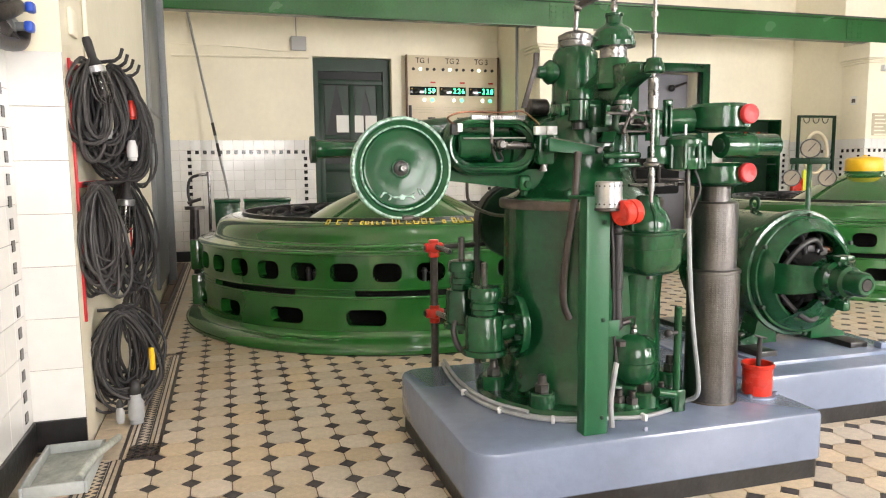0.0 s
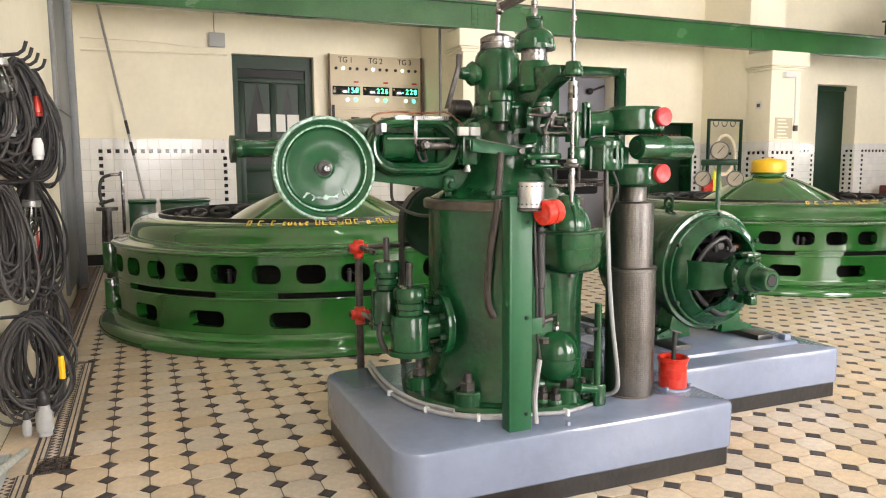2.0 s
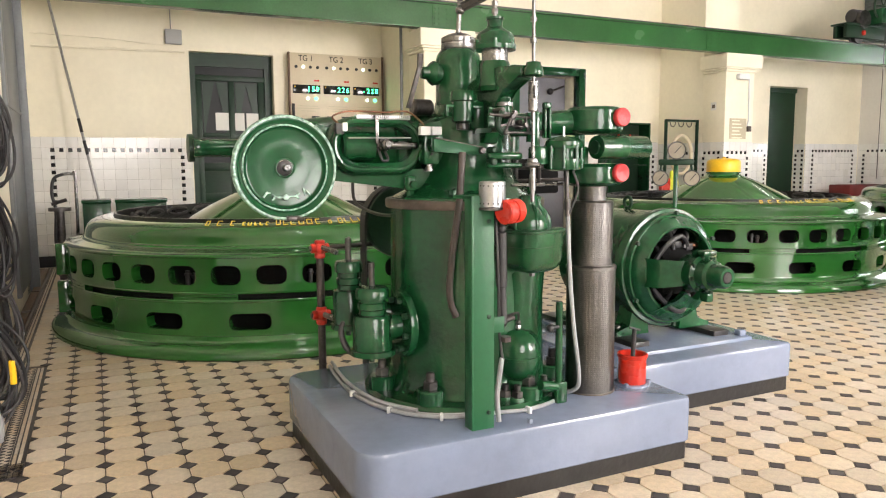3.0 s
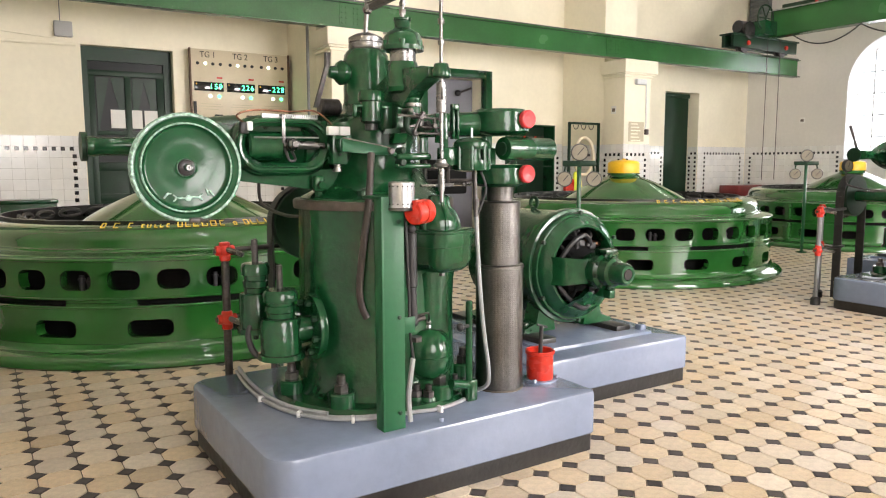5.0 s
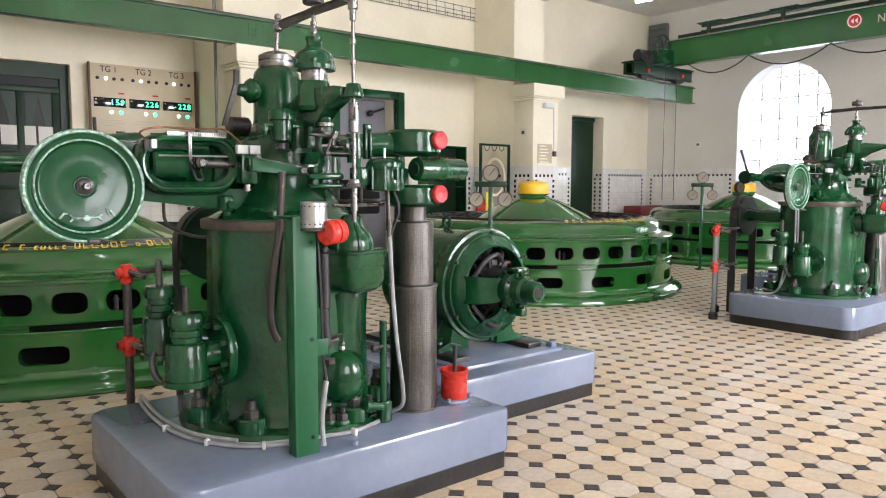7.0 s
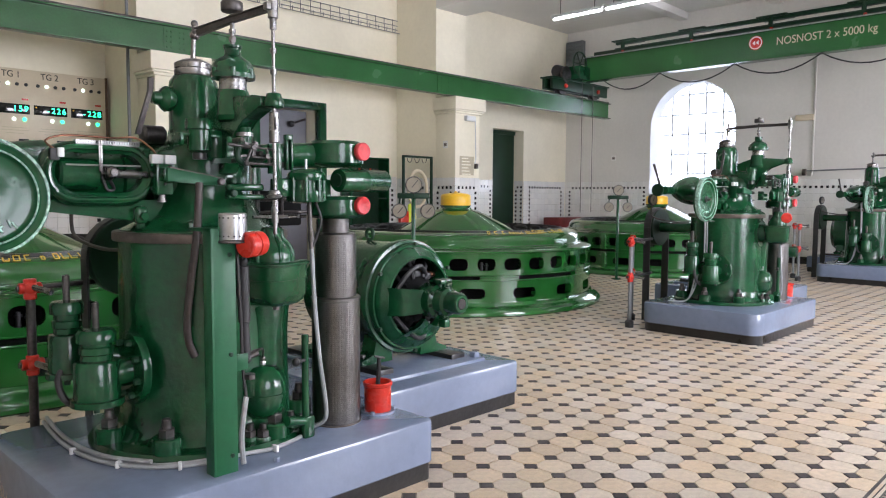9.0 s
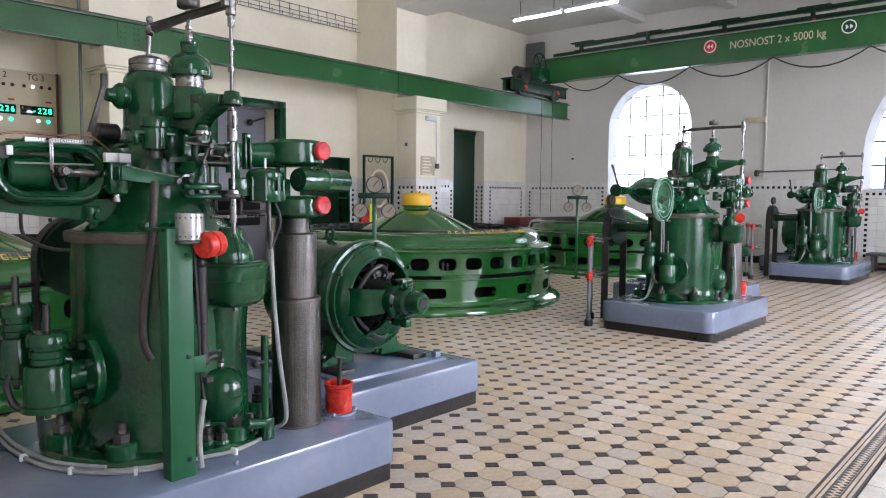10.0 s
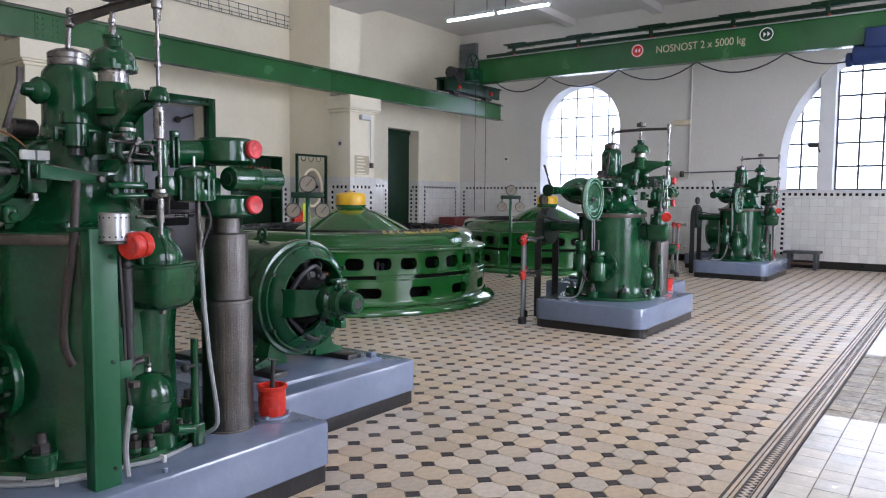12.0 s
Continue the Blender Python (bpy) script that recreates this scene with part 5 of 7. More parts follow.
def oil_can(dx, dy):
    c = thing("drip_pot", (2.289 + dx, 2.676 + dy, 0.292), "red painted drip pot with a black rod in it", "pot", "drip pots on the plinths")
    x, y, z = 2.289 + dx, 2.676 + dy, 0.292
    part("body", Shape().lathe([(0.064, 0), (0.066, 0.004), (0.066, 0.13), (0.072, 0.134), (0.073, 0.148), (0.068, 0.152), (0.06, 0.15), (0.058, 0.1), (0.0, 0.09)], (x, y, z), seg=36), RED, c)
    part("foot_ring", Shape().lathe([(0.066, 0), (0.085, 0.0), (0.083, 0.008), (0.066, 0.01)], (x, y, z), seg=28), GREY_PLINTH, c)
    part("rod", Shape().cyl((x, y, z + 0.09), (x + 0.005, y - 0.005, z + 0.27), 0.011, seg=12), RUBBER, c)
    part("rod_handle", Shape().cyl((x - 0.02, y, z + 0.278), (x + 0.035, y - 0.01, z + 0.262), 0.006, seg=8), RUBBER, c)
    for k in range(3):
        a = 2 * math.pi * k / 3 - 0.5
        part("bolt", Shape().nut((x + 0.08 * math.cos(a), y + 0.08 * math.sin(a), z + 0.005), 0.012, 0.014), GREY_PLINTH, c)


for d in ((0, 0), (5.87, 0.09), (11.95, 0.24)):
    oil_can(*d)


# ---- electric motors ----
def motor():
    m = thing("electric_motor", (3.03, 3.55, 0.29), "green open-frame electric motor with exposed windings", "motor", "governor pump motors")
    cx, cz = 3.03, 0.735
    R = 0.345
    ay = (0, 1, 0)
    part("frame", Shape().lathe([(R - 0.05, 3.36), (R + 0.008, 3.362), (R + 0.01, 3.40), (R - 0.01, 3.41), (R - 0.012, 4.0), (R - 0.06, 4.06), (0, 4.07)], (cx, 0, cz), ay, 56, cap=False), GREEN, m)
    # end shield: ring, horizontal bar and bearing
    part("end_ring", Shape().lathe([(R - 0.09, 3.37), (R - 0.105, 3.252), (R - 0.098, 3.24), (R - 0.085, 3.24), (R - 0.055, 3.268), (R - 0.035, 3.285), (R - 0.03, 3.3), (R - 0.018, 3.3), (R - 0.012, 3.31), (R - 0.01, 3.335), (R + 0.008, 3.338), (R + 0.012, 3.345), (R + 0.012, 3.375), (R - 0.02, 3.38)], (cx, 0, cz), ay, 56, cap=False), GREEN, m)
    # lining added in near black for the shade inside the open frame
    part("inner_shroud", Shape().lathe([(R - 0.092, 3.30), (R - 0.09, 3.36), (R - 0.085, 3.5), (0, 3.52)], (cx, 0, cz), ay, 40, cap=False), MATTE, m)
    sh = Shape()
    n = 12
    prev = None
    for k in range(n + 1):
        t = -1 + 2 * k / n
        x = cx + t * (R - 0.075)
        y = 3.275 - 0.17 * math.sqrt(max(0, 1 - t * t)) ** 0.9
        h = 0.085 - 0.022 * (1 - abs(t))
        cur = [sh.bm.verts.new(v) for v in ((x, y, cz - h), (x, y, cz + h), (x, y + 0.045, cz + h), (x, y + 0.045, cz - h))]
        if prev:
            for i in range(4):
                sh.bm.faces.new((prev[i], prev[(i + 1) % 4], cur[(i + 1) % 4], cur[i]))
        prev = cur
    part("bearing_bar", sh, GREEN, m)
    sh = Shape()
    prev = None
    for k in range(9):
        a = radians(-125 + 70 * k / 8)
        t = (k - 4) / 4
        ro, ri = R - 0.03, R - 0.12 - 0.1 * (1 - abs(t))
        cur = [sh.bm.verts.new((cx + r * math.cos(a), 3.29 - d, cz + r * math.sin(a))) for r, d in ((ro, 0), (ri, 0.1), (ri, 0.06), (ro, -0.05))]
        if prev:
            for i in range(4):
                sh.bm.faces.new((prev[i], prev[(i + 1) % 4], cur[(i + 1) % 4], cur[i]))
        prev = cur
    part("lower_spider", sh, GREEN, m)
    brg = part("bearing_housing", Shape().lathe([(0.08, 3.18), (0.105, 3.17), (0.112, 3.10), (0.108, 3.06), (0.088, 3.045), (0.084, 2.99), (0.068, 2.975), (0.063, 2.9), (0.052, 2.885), (0.034, 2.885), (0.03, 2.91), (0, 2.91)], (cx, 0, cz), ay, 36), GREEN, m)
    for k in range(8):
        a = math.pi * k / 4 + 0.2
        part("bearing_bolt", Shape().nut((cx + 0.095 * math.cos(a), 3.062, cz + 0.095 * math.sin(a)), 0.012, 0.02, (0, -1, 0)), GREEN_DARK, brg)
    part("oil_lid", Shape().box((cx, 3.06, cz + 0.12), (0.1, 0.1, 0.03), 0.01), GREEN, brg)
    part("drain_boss", Shape().box((cx, 3.03, cz - 0.13), (0.05, 0.06, 0.05), 0.01), GREEN, brg)
    part("shaft_bore", Shape().cyl((cx, 2.884, cz), (cx, 2.9, cz), 0.03, seg=20), BLACK, brg)
    # rotor colour holds the shade inside the motor
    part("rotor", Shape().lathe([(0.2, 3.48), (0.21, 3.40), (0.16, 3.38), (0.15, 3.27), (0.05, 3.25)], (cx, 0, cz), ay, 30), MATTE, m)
    # near-black turns among the windings deepen the shade by colour
    for k in range(14):
        a = 2 * math.pi * k / 14
        part("winding", Shape().tube([(cx + r * math.cos(a + o), y, cz + r * math.sin(a + o)) for r, o, y in ((0.235, 0, 3.46), (0.25, 0.05, 3.36), (0.22, 0.18, 3.32), (0.2, 0.3, 3.37), (0.2, 0.32, 3.46))], 0.017, 8, smooth=3), COPPER if k % 5 == 1 else (RUBBER if k % 2 else MATTE), m)
    # the later arms are near black for the same inside shade
    for k, a in enumerate((60, 95, 130, 230, 300)):
        t = radians(a)
        part("brush_arm", Shape().tube([(cx + 0.24 * math.cos(t), 3.34, cz + 0.24 * math.sin(t)), (cx + 0.2 * math.cos(t + 0.2), 3.26, cz + 0.2 * math.sin(t + 0.2)), (cx + 0.13 * math.cos(t + 0.3), 3.25, cz + 0.13 * math.sin(t + 0.3))], 0.013, 8, smooth=4).box((cx + 0.15 * math.cos(t), 3.27, cz + 0.15 * math.sin(t)), (0.05, 0.05, 0.04), 0.006), RUBBER if k < 2 else MATTE, m)
    part("brush_cable", Shape().tube([(cx - 0.2, 3.27, cz + 0.02), (cx - 0.12, 3.23, cz + 0.15), (cx - 0.02, 3.22, cz + 0.2), (cx + 0.06, 3.25, cz + 0.14)], 0.015, 8, smooth=5), RUBBER, m)
    part("brush_cable", Shape().tube([(cx - 0.18, 3.27, cz - 0.1), (cx - 0.1, 3.23, cz - 0.2), (cx + 0.02, 3.24, cz - 0.25), (cx + 0.1, 3.27, cz - 0.16)], 0.015, 8, smooth=5), RUBBER, m)
    eye = [(cx + 0.001, 3.72 + 0.035 * math.cos(t), cz + R + 0.03 + 0.035 * math.sin(t)) for t in [2 * math.pi * k / 16 for k in range(16)]]
    part("lifting_eye", Shape().tube(eye, 0.012, 8, True).cyl((cx, 3.72, cz + R - 0.02), (cx, 3.72, cz + R + 0.005), 0.02, seg=12), GREEN_DARK, m)
    for k in range(6):
        a = math.pi * k / 3 + math.pi / 2
        part("shield_bolt", Shape().nut((cx + (R - 0.012) * math.cos(a), 3.29, cz + (R - 0.012) * math.sin(a)), 0.013, 0.02, (0, -1, 0)), GREEN_DARK, m)
    for sx in (-1, 1):
        for y in (3.42, 3.9):
            part("foot", Shape().prism([(cx + sx * 0.12, 0.345), (cx + sx * 0.36, 0.345), (cx + sx * 0.36, 0.37), (cx + sx * 0.27, 0.4), (cx + sx * 0.24, 0.52), (cx + sx * 0.14, 0.5)], y - 0.06, y + 0.06, "y"), GREEN, m)
            part("foot_bolt", Shape().nut((cx + sx * 0.31, y, 0.372), 0.022, 0.025), STEEL_DARK, m)
        part("slide_rail", Shape().span((cx + sx * 0.31 - 0.06, 3.2, 0.29), (cx + sx * 0.31 + 0.06, 4.15, 0.345), 0.006), BLACK, m, "black cast slide rail")
    part("bed_plate", Shape().span((cx - 0.42, 3.10, 0.286), (cx + 0.46, 4.2, 0.315), 0.008), GREY_PLINTH, m)
    part("rail_stop", Shape().box((cx + 0.42, 3.16, 0.33), (0.05, 0.05, 0.04), 0.008), GREY_PLINTH, m)
    return m


mot = motor()
mot.location = (3.075, 3.505, 0.282)
copy_thing(mot, pose(3.075 + 5.87, 3.505 + 0.09, 0.282))
copy_thing(mot, pose(3.075 + 11.95, 3.505 + 0.24, 0.282))


# ---- guard rails beside the belts ----
def guard_rail(x, y, second):
    r = thing("guard_rail", (x, y, 0), "grey tubular steel guard rail with red joints beside the belt", "rail", "belt guard rails")
    posts = [(x, y), (x + 0.42, y + 0.22)] if second else [(x, y)]
    for a, b in posts:
        p = part("post", Shape().cyl((a, b, 0.0), (a, b, 0.93), 0.021, seg=16), STEEL_DARK if not second else GREY_POST, r)
        part("foot", Shape().lathe([(0.045, 0), (0.045, 0.06), (0.03, 0.075), (0.022, 0.08)], (a, b, 0), seg=16), RUBBER, p)
        for z in (0.9, 0.53):
            part("joint", Shape().cyl((a, b, z - 0.055), (a, b, z + 0.045), 0.029, seg=16, bevel=0.005).cyl((a - 0.05, b + 0.0, z), (a + 0.05, b, z), 0.027, seg=14, bevel=0.004).ball((a, b - 0.01, z), 0.034), RED, p, "red painted pipe joint")
        for z in (0.9, 0.53):
            part("rail_stub", Shape().cyl((a, b - 0.02, z + 0.008), (a + 0.055, b - 0.13, z - 0.012), 0.015, seg=12), STEEL, r)
    for z in (0.9, 0.53):
        part("rail", Shape().cyl((x - 0.06, y, z), (x + 0.46, y + 0.01, z + 0.01), 0.014, seg=12), STEEL_DARK, r)
        if second:
            part("rail", Shape().cyl((x, y - 0.05, z + 0.02), (x + 0.44, y + 0.24, z + 0.02), 0.014, seg=12), STEEL_DARK, r)


guard_rail(1.09, 3.84, False)
guard_rail(6.74, 3.84, True)
guard_rail(12.6, 4.1, True)


# ---- windows ----
def arched_window(name, ya, yb, sill, spring, lights, rows, label, iron=IRON, bw=0.018):
    """Iron glazing in an arched opening of the end wall; lights are (y from, y to, columns)."""
    w = thing(name, (16.3, (ya + yb) / 2, sill), label, "window")
    w["kind"] = "structure"
    c, r = (ya + yb) / 2, (yb - ya) / 2
    top = lambda y: spring + math.sqrt(max(0.0, r * r - (y - c) ** 2))
    pts = [(16.3, ya, sill)] + [(16.3, y, z) for y, z in arch(ya, yb, spring, 20)] + [(16.3, yb, sill)]
    part("window_frame", Shape().tube([(x, y * 0.985 + c * 0.015, z - 0.02 if z > spring else z) for x, y, z in pts], 0.035, 6), iron, w)
    part("window_sill", Shape().span((15.98, ya, sill - 0.05), (16.35, yb, sill + 0.01), 0.01), FRAME_WHITE, w)
    for a, b, n in lights:
        for k in range(n + 1):
            y = a + (b - a) * k / n
            y = min(max(y, ya + 0.02), yb - 0.02)
            part("glazing_bar", Shape().span((16.285, y - (2 * bw if k in (0, n) else bw), sill), (16.315, y + (2 * bw if k in (0, n) else bw), max(sill + 0.1, top(y)))), iron, w)
        for k in range(rows):
            z = sill + 0.02 + k * 0.46
            lo, hi = a, b
            if z > spring:
                h = math.sqrt(max(0.0, r * r - (z - spring) ** 2))
                lo, hi = max(a, c - h), min(b, c + h)
            if hi - lo > 0.05:
                part("glazing_bar", Shape().span((16.287, lo, z - bw), (16.313, hi, z + bw)), iron, w)
    me = Shape().prism([(ya, sill), (yb, sill)] + [(y, z) for y, z in arch(ya, yb, spring, 20)[::-1]], 16.298, 16.302, "x")
    pane = part("pane", me, WIN_GLASS, w)
    pane.visible_shadow = False
    return w


# bars take a white colour for the glare that washes them out
arched_window("window_1", 6.62, 8.67, 1.45, 3.02, [(6.62, 8.67, 5)], 6, "tall arched window, thin bars whitened for the glare of bright daylight behind", FRAME_WHITE, 0.015)
arched_window("window_2", -1.19, 3.19, 1.55, 2.2, [(2.5, 3.19, 2), (-0.22, 2.22, 6), (-1.19, -0.5, 2)], 6, "wide arched iron-barred window in three lights")
for y0, y1 in ((2.22, 2.5), (-0.5, -0.22)):
    structure("window_mullion", Shape().span((16.02, y0, 1.55), (16.42, y1, 4.35), 0.01), FRAME_WHITE, "white plastered mullion between the window lights", "mullion")
for a, b, s_, sp in ((6.62, 8.67, 1.45, 3.02), (-1.19, 3.19, 1.55, 2.2)):
    out = [(a, s_)] + arch(a, b, sp, 24) + [(b, s_)]
    c = (a + b) / 2
    r_in = lambda y, z, d: (c + (y - c) * (1 - d), z if z <= sp else sp + (z - sp) * (1 - d))
    sh = Shape()
    for (y0, z0), (y1, z1) in zip(out, out[1:]):
        p0, p1 = r_in(y0, z0, 0.004), r_in(y1, z1, 0.004)
        q0, q1 = r_in(y0, z0, 0.05), r_in(y1, z1, 0.05)
        sh._add([(15.995, *p0), (15.995, *p1), (16.28, *q1), (16.28, *q0)], [(0, 1, 2, 3)])
    structure("window_reveal", sh, FRAME_WHITE, "white splayed window reveal", "reveal")
sh = Shape().span((24.0, -14, -2), (24.1, 22, 12))
structure("backdrop", sh, glow("overcast_daylight", (0.93, 0.97, 1.0), 2.6), "bright overcast daylight outside", "backdrop")
sh = Shape().span((-12, -12.1, -2), (24, -12, 12))
structure("backdrop", sh, glow("overcast_daylight_near", (1.0, 0.97, 0.93), 2.0), "bright overcast daylight outside", "backdrop")

# ---- doors on the back wall ----
d1 = tagged(thing("door_1", (1.91, YB + 0.2, 0), "dark green glazed door with curtains and paper notices", "door"), kind="structure")
part("door_frame", Shape().span((1.31, YB + 0.14, 0), (1.40, YB + 0.24, 2.99)), GREEN_DARK, d1)
part("door_frame", Shape().span((2.40, YB + 0.14, 0), (2.51, YB + 0.24, 2.99)), GREEN_DARK, d1)
part("door_frame", Shape().span((1.40, YB + 0.14, 2.80), (2.40, YB + 0.24, 2.99)), GREEN_DARK, d1)
part("transom_bar", Shape().span((1.40, YB + 0.15, 2.60), (2.40, YB + 0.22, 2.68), 0.006), GREEN_DARK, d1)
for x0, x1 in ((1.40, 1.48), (1.87, 1.95), (2.30, 2.40)):
    part("stile", Shape().span((x0, YB + 0.16, 0), (x1, YB + 0.21, 2.60), 0.004), GREEN_DARK, d1)
for z0, z1 in ((0, 0.25), (0.85, 0.95), (1.28, 1.4), (1.78, 1.84)):
    part("rail", Shape().span((1.48, YB + 0.165, z0), (2.30, YB + 0.205, z1), 0.004), GREEN_DARK, d1)
part("panel", Shape().span((1.48, YB + 0.185, 0.25), (2.30, YB + 0.2, 1.3), 0.003), GREEN_DARK, d1)
part("pane", Shape().span((1.46, YB + 0.19, 1.4), (2.32, YB + 0.195, 2.6)), GLASS_DARK, d1)
part("transom_pane", Shape().span((1.40, YB + 0.19, 2.66), (2.40, YB + 0.195, 2.82)), GLASS_DARK, d1)
for x0, s in ((1.50, 1), (1.86, -1), (1.97, 1), (2.29, -1)):
    sh = Shape().prism([(x0, 2.58), (x0 + s * 0.17, 2.58), (x0 + s * 0.03, 1.92), (x0, 1.5)], YB + 0.18, YB + 0.188, "y")
    part("curtain", sh, GREEN_DARK, d1)
for x0 in (1.67, 1.90, 2.12):
    part("notice", Shape().span((x0, YB + 0.172, 1.88), (x0 + 0.19, YB + 0.176, 2.14)), PAPER, d1, "white paper notice")
part("handle", Shape().box((1.47, YB + 0.14, 1.62), (0.04, 0.05, 0.16), 0.01), STEEL_DARK, d1)

d2 = tagged(thing("door_2", (7.4, YB, 0), "open doorway with a broad green frame and grey room behind", "door"), kind="structure")
part("door_frame", Shape().span((8.02, YB - 0.12, 0), (8.16, YB + 0.05, 3.06), 0.006), GREEN, d2)
part("door_frame", Shape().span((6.62, YB - 0.12, 0), (6.76, YB + 0.05, 3.06), 0.006), GREEN, d2)
part("door_frame", Shape().span((6.76, YB - 0.12, 2.92), (8.02, YB + 0.05, 3.06), 0.006), GREEN, d2)
part("door_leaf", Shape().span((6.78, YB + 0.3, 0), (8.0, YB + 0.36, 2.92), 0.004), mat("grey_door_paint", (0.2, 0.2, 0.23), 0.5, var=0.1), d2, "grey painted door leaf")
part("door_closer", Shape().cyl((7.60, YB + 0.22, 2.66), (7.95, YB + 0.27, 2.78), 0.02, seg=10), STEEL_DARK, d2)
part("closer_knob", Shape().ball((7.62, YB + 0.22, 2.67), 0.06), RUBBER, d2)

d3 = tagged(thing("door_3", (13.6, YB + 0.2, 0), "tall dark green door standing in a deep reveal", "door"), kind="structure")
part("door_leaf", Shape().span((13.18, YB + 0.3, 0), (14.2, YB + 0.36, 2.9), 0.005), GREEN_DARK, d3)
part("door_frame", Shape().span((13.04, YB + 0.26, 2.88), (14.2, YB + 0.4, 2.97), 0.004), GREEN_DARK, d3)
part("pane", Shape().span((13.05, YB + 0.32, 2.0), (13.16, YB + 0.33, 2.8)), glow("daylit_pane", (0.85, 0.92, 1.0), 1.2), d3, "daylit narrow glass pane")
part("side_panel", Shape().span((13.04, YB + 0.31, 0), (13.18, YB + 0.35, 2.0)), GREEN_DARK, d3)

# ---- instrument panel ----
ip = thing("instrument_panel", (3.47, 10.98, 1.92), "beige metal instrument panel with three green digital displays", "panel")
fy = 10.96
part("cabinet", Shape().span((2.72, fy, 1.90), (4.19, YB, 3.035), 0.012), PANEL_BEIGE, ip)
# dark brown strip down each side of the cabinet
part("side_rail", Shape().span((2.70, fy - 0.02, 1.90), (2.725, fy + 0.03, 3.04), 0.004), WOOD_BROWN, ip)
part("side_rail", Shape().span((4.185, fy - 0.02, 1.90), (4.215, fy + 0.03, 3.04), 0.004), WOOD_BROWN, ip)
for i, (word, val) in enumerate((("TG 1", "159"), ("TG 2", "-226"), ("TG 3", "-228"))):
    cx = 2.97 + 0.475 * i
    flat_text(word, (cx, fy - 0.004, 2.955), 0.12, INK, ip, stretch=0.9)
    dsp = part("display", Shape().span((cx - 0.21, fy - 0.012, 2.435), (cx + 0.215, fy, 2.565), 0.004), DISPLAY, ip, "black display with green digits")
    for k, ch in enumerate(val):
        flat_text(ch, (cx + 0.17 - 0.068 * (len(val) - 1 - k), fy - 0.016, 2.50), 0.11, LED_GREEN, dsp, name="digit", extrude=0.001)
    part("amber_lamp", Shape().lathe([(0.012, 0), (0.01, -0.008), (0, -0.01)], (cx - 0.18, fy - 0.012, 2.535), (0, 1, 0), 10), YELLOW, dsp)
    for k, m in enumerate((INK, LED_WHITE, INK, INK)):
        part("lamp", Shape().lathe([(0.024, 0), (0.022, -0.014), (0, -0.018)], (cx - 0.15 + 0.11 * k, fy, 2.83), (0, 1, 0), 12), m, ip)
    for k, m in enumerate((LED_WHITE, LED_GREEN)):
        part("lamp", Shape().lathe([(0.026, 0), (0.022, -0.012), (0, -0.016)], (cx + 0.02 + 0.13 * k, fy, 2.365), (0, 1, 0), 12), m, ip)
    part("unit_mark", Shape().span((cx + 0.12, fy - 0.003, 2.62), (cx + 0.2, fy, 2.645)), RED, ip)
    for w, z in ((0.3, 2.245), (0.36, 2.21), (0.22, 2.17)):
        part("diagram_bar", Shape().span((cx + 0.02 - w / 2, fy - 0.003, z), (cx + 0.02 + w / 2, fy, z + 0.01)), PAPER_OLD, ip)
    part("selector", Shape().span((cx + 0.07, fy - 0.02, 2.06), (cx + 0.19, fy, 2.10), 0.004), INK, ip)
part("latch", Shape().span((2.74, fy - 0.03, 2.08), (2.78, fy, 2.28), 0.005), RUBBER, ip)

# ---- wall fittings ----
cb = thing("cable_conduit", (0.3, YB - 0.03, 2.97), "thin painted conduit fixed along the cream wall", "conduit")
part("pipe", Shape().tube([(-0.66, YB - 0.02, 2.94), (1.25, YB - 0.02, 2.965)], 0.018, 8), CREAM, cb)
part("wire", Shape().tube([(-0.66, YB - 0.03, 3.10), (0.2, YB - 0.02, 3.09), (0.9, YB - 0.02, 3.045), (1.02, YB - 0.02, 3.08)], 0.008, 6, smooth=4), CREAM, cb)
jb = thing("junction_box", (1.11, YB - 0.04, 3.07), "grey plastic junction box on the wall", "box")
part("body", Shape().box((1.11, YB - 0.04, 3.16), (0.22, 0.09, 0.2), 0.012), mat("grey_box_plastic", (0.36, 0.36, 0.35), 0.5, var=0.05), jb)
part("lead", Shape().cyl((1.08, YB - 0.02, 3.26), (1.08, YB - 0.02, 3.9), 0.006, seg=6), GREY_POST, jb)
rp = thing("riser_pipe", (4.15, 9.9, 2.0), "thin grey pipe running up beside the pier", "pipe")
part("pipe", Shape().cyl((4.13, 10.0, 0.0), (4.13, 10.0, 5.5), 0.022, seg=10), GREY_POST, rp)
pole = thing("long_pole", (0.1, 10.6, 0), "long worn pole leaning against the wall", "pole")
part("shaft", Shape().cyl((0.2, 10.3, 0.0), (-0.43, 11.04, 3.6), 0.017, seg=10), ALU, pole)
for a, b in ((0.42, 0.47), (0.5, 0.55)):
    part("band", Shape().cyl((0.2 - 0.63 * a, 10.3 + 0.74 * a, 3.6 * a), (0.2 - 0.63 * b, 10.3 + 0.74 * b, 3.6 * b), 0.02, seg=10), RUBBER, pole)
gp = thing("steel_upright", (-0.66, 9.0, 0), "grey painted steel upright beside the wall", "column")
part("web", Shape().span((-0.77, 8.72, 0), (-0.70, 9.06, ZC), 0.004), GREY_POST, gp)
part("flange", Shape().span((-0.70, 8.98, 0), (-0.60, 9.06, ZC), 0.004), GREY_POST, gp)
part("flange", Shape().span((-0.70, 7.6, 0.15), (-0.665, 7.75, ZC), 0.004), GREY_POST, gp)
part("face_plate", Shape().span((-0.70, 7.75, 0.15), (-0.675, 8.98, ZC), 0.002), GREY_POST, gp)
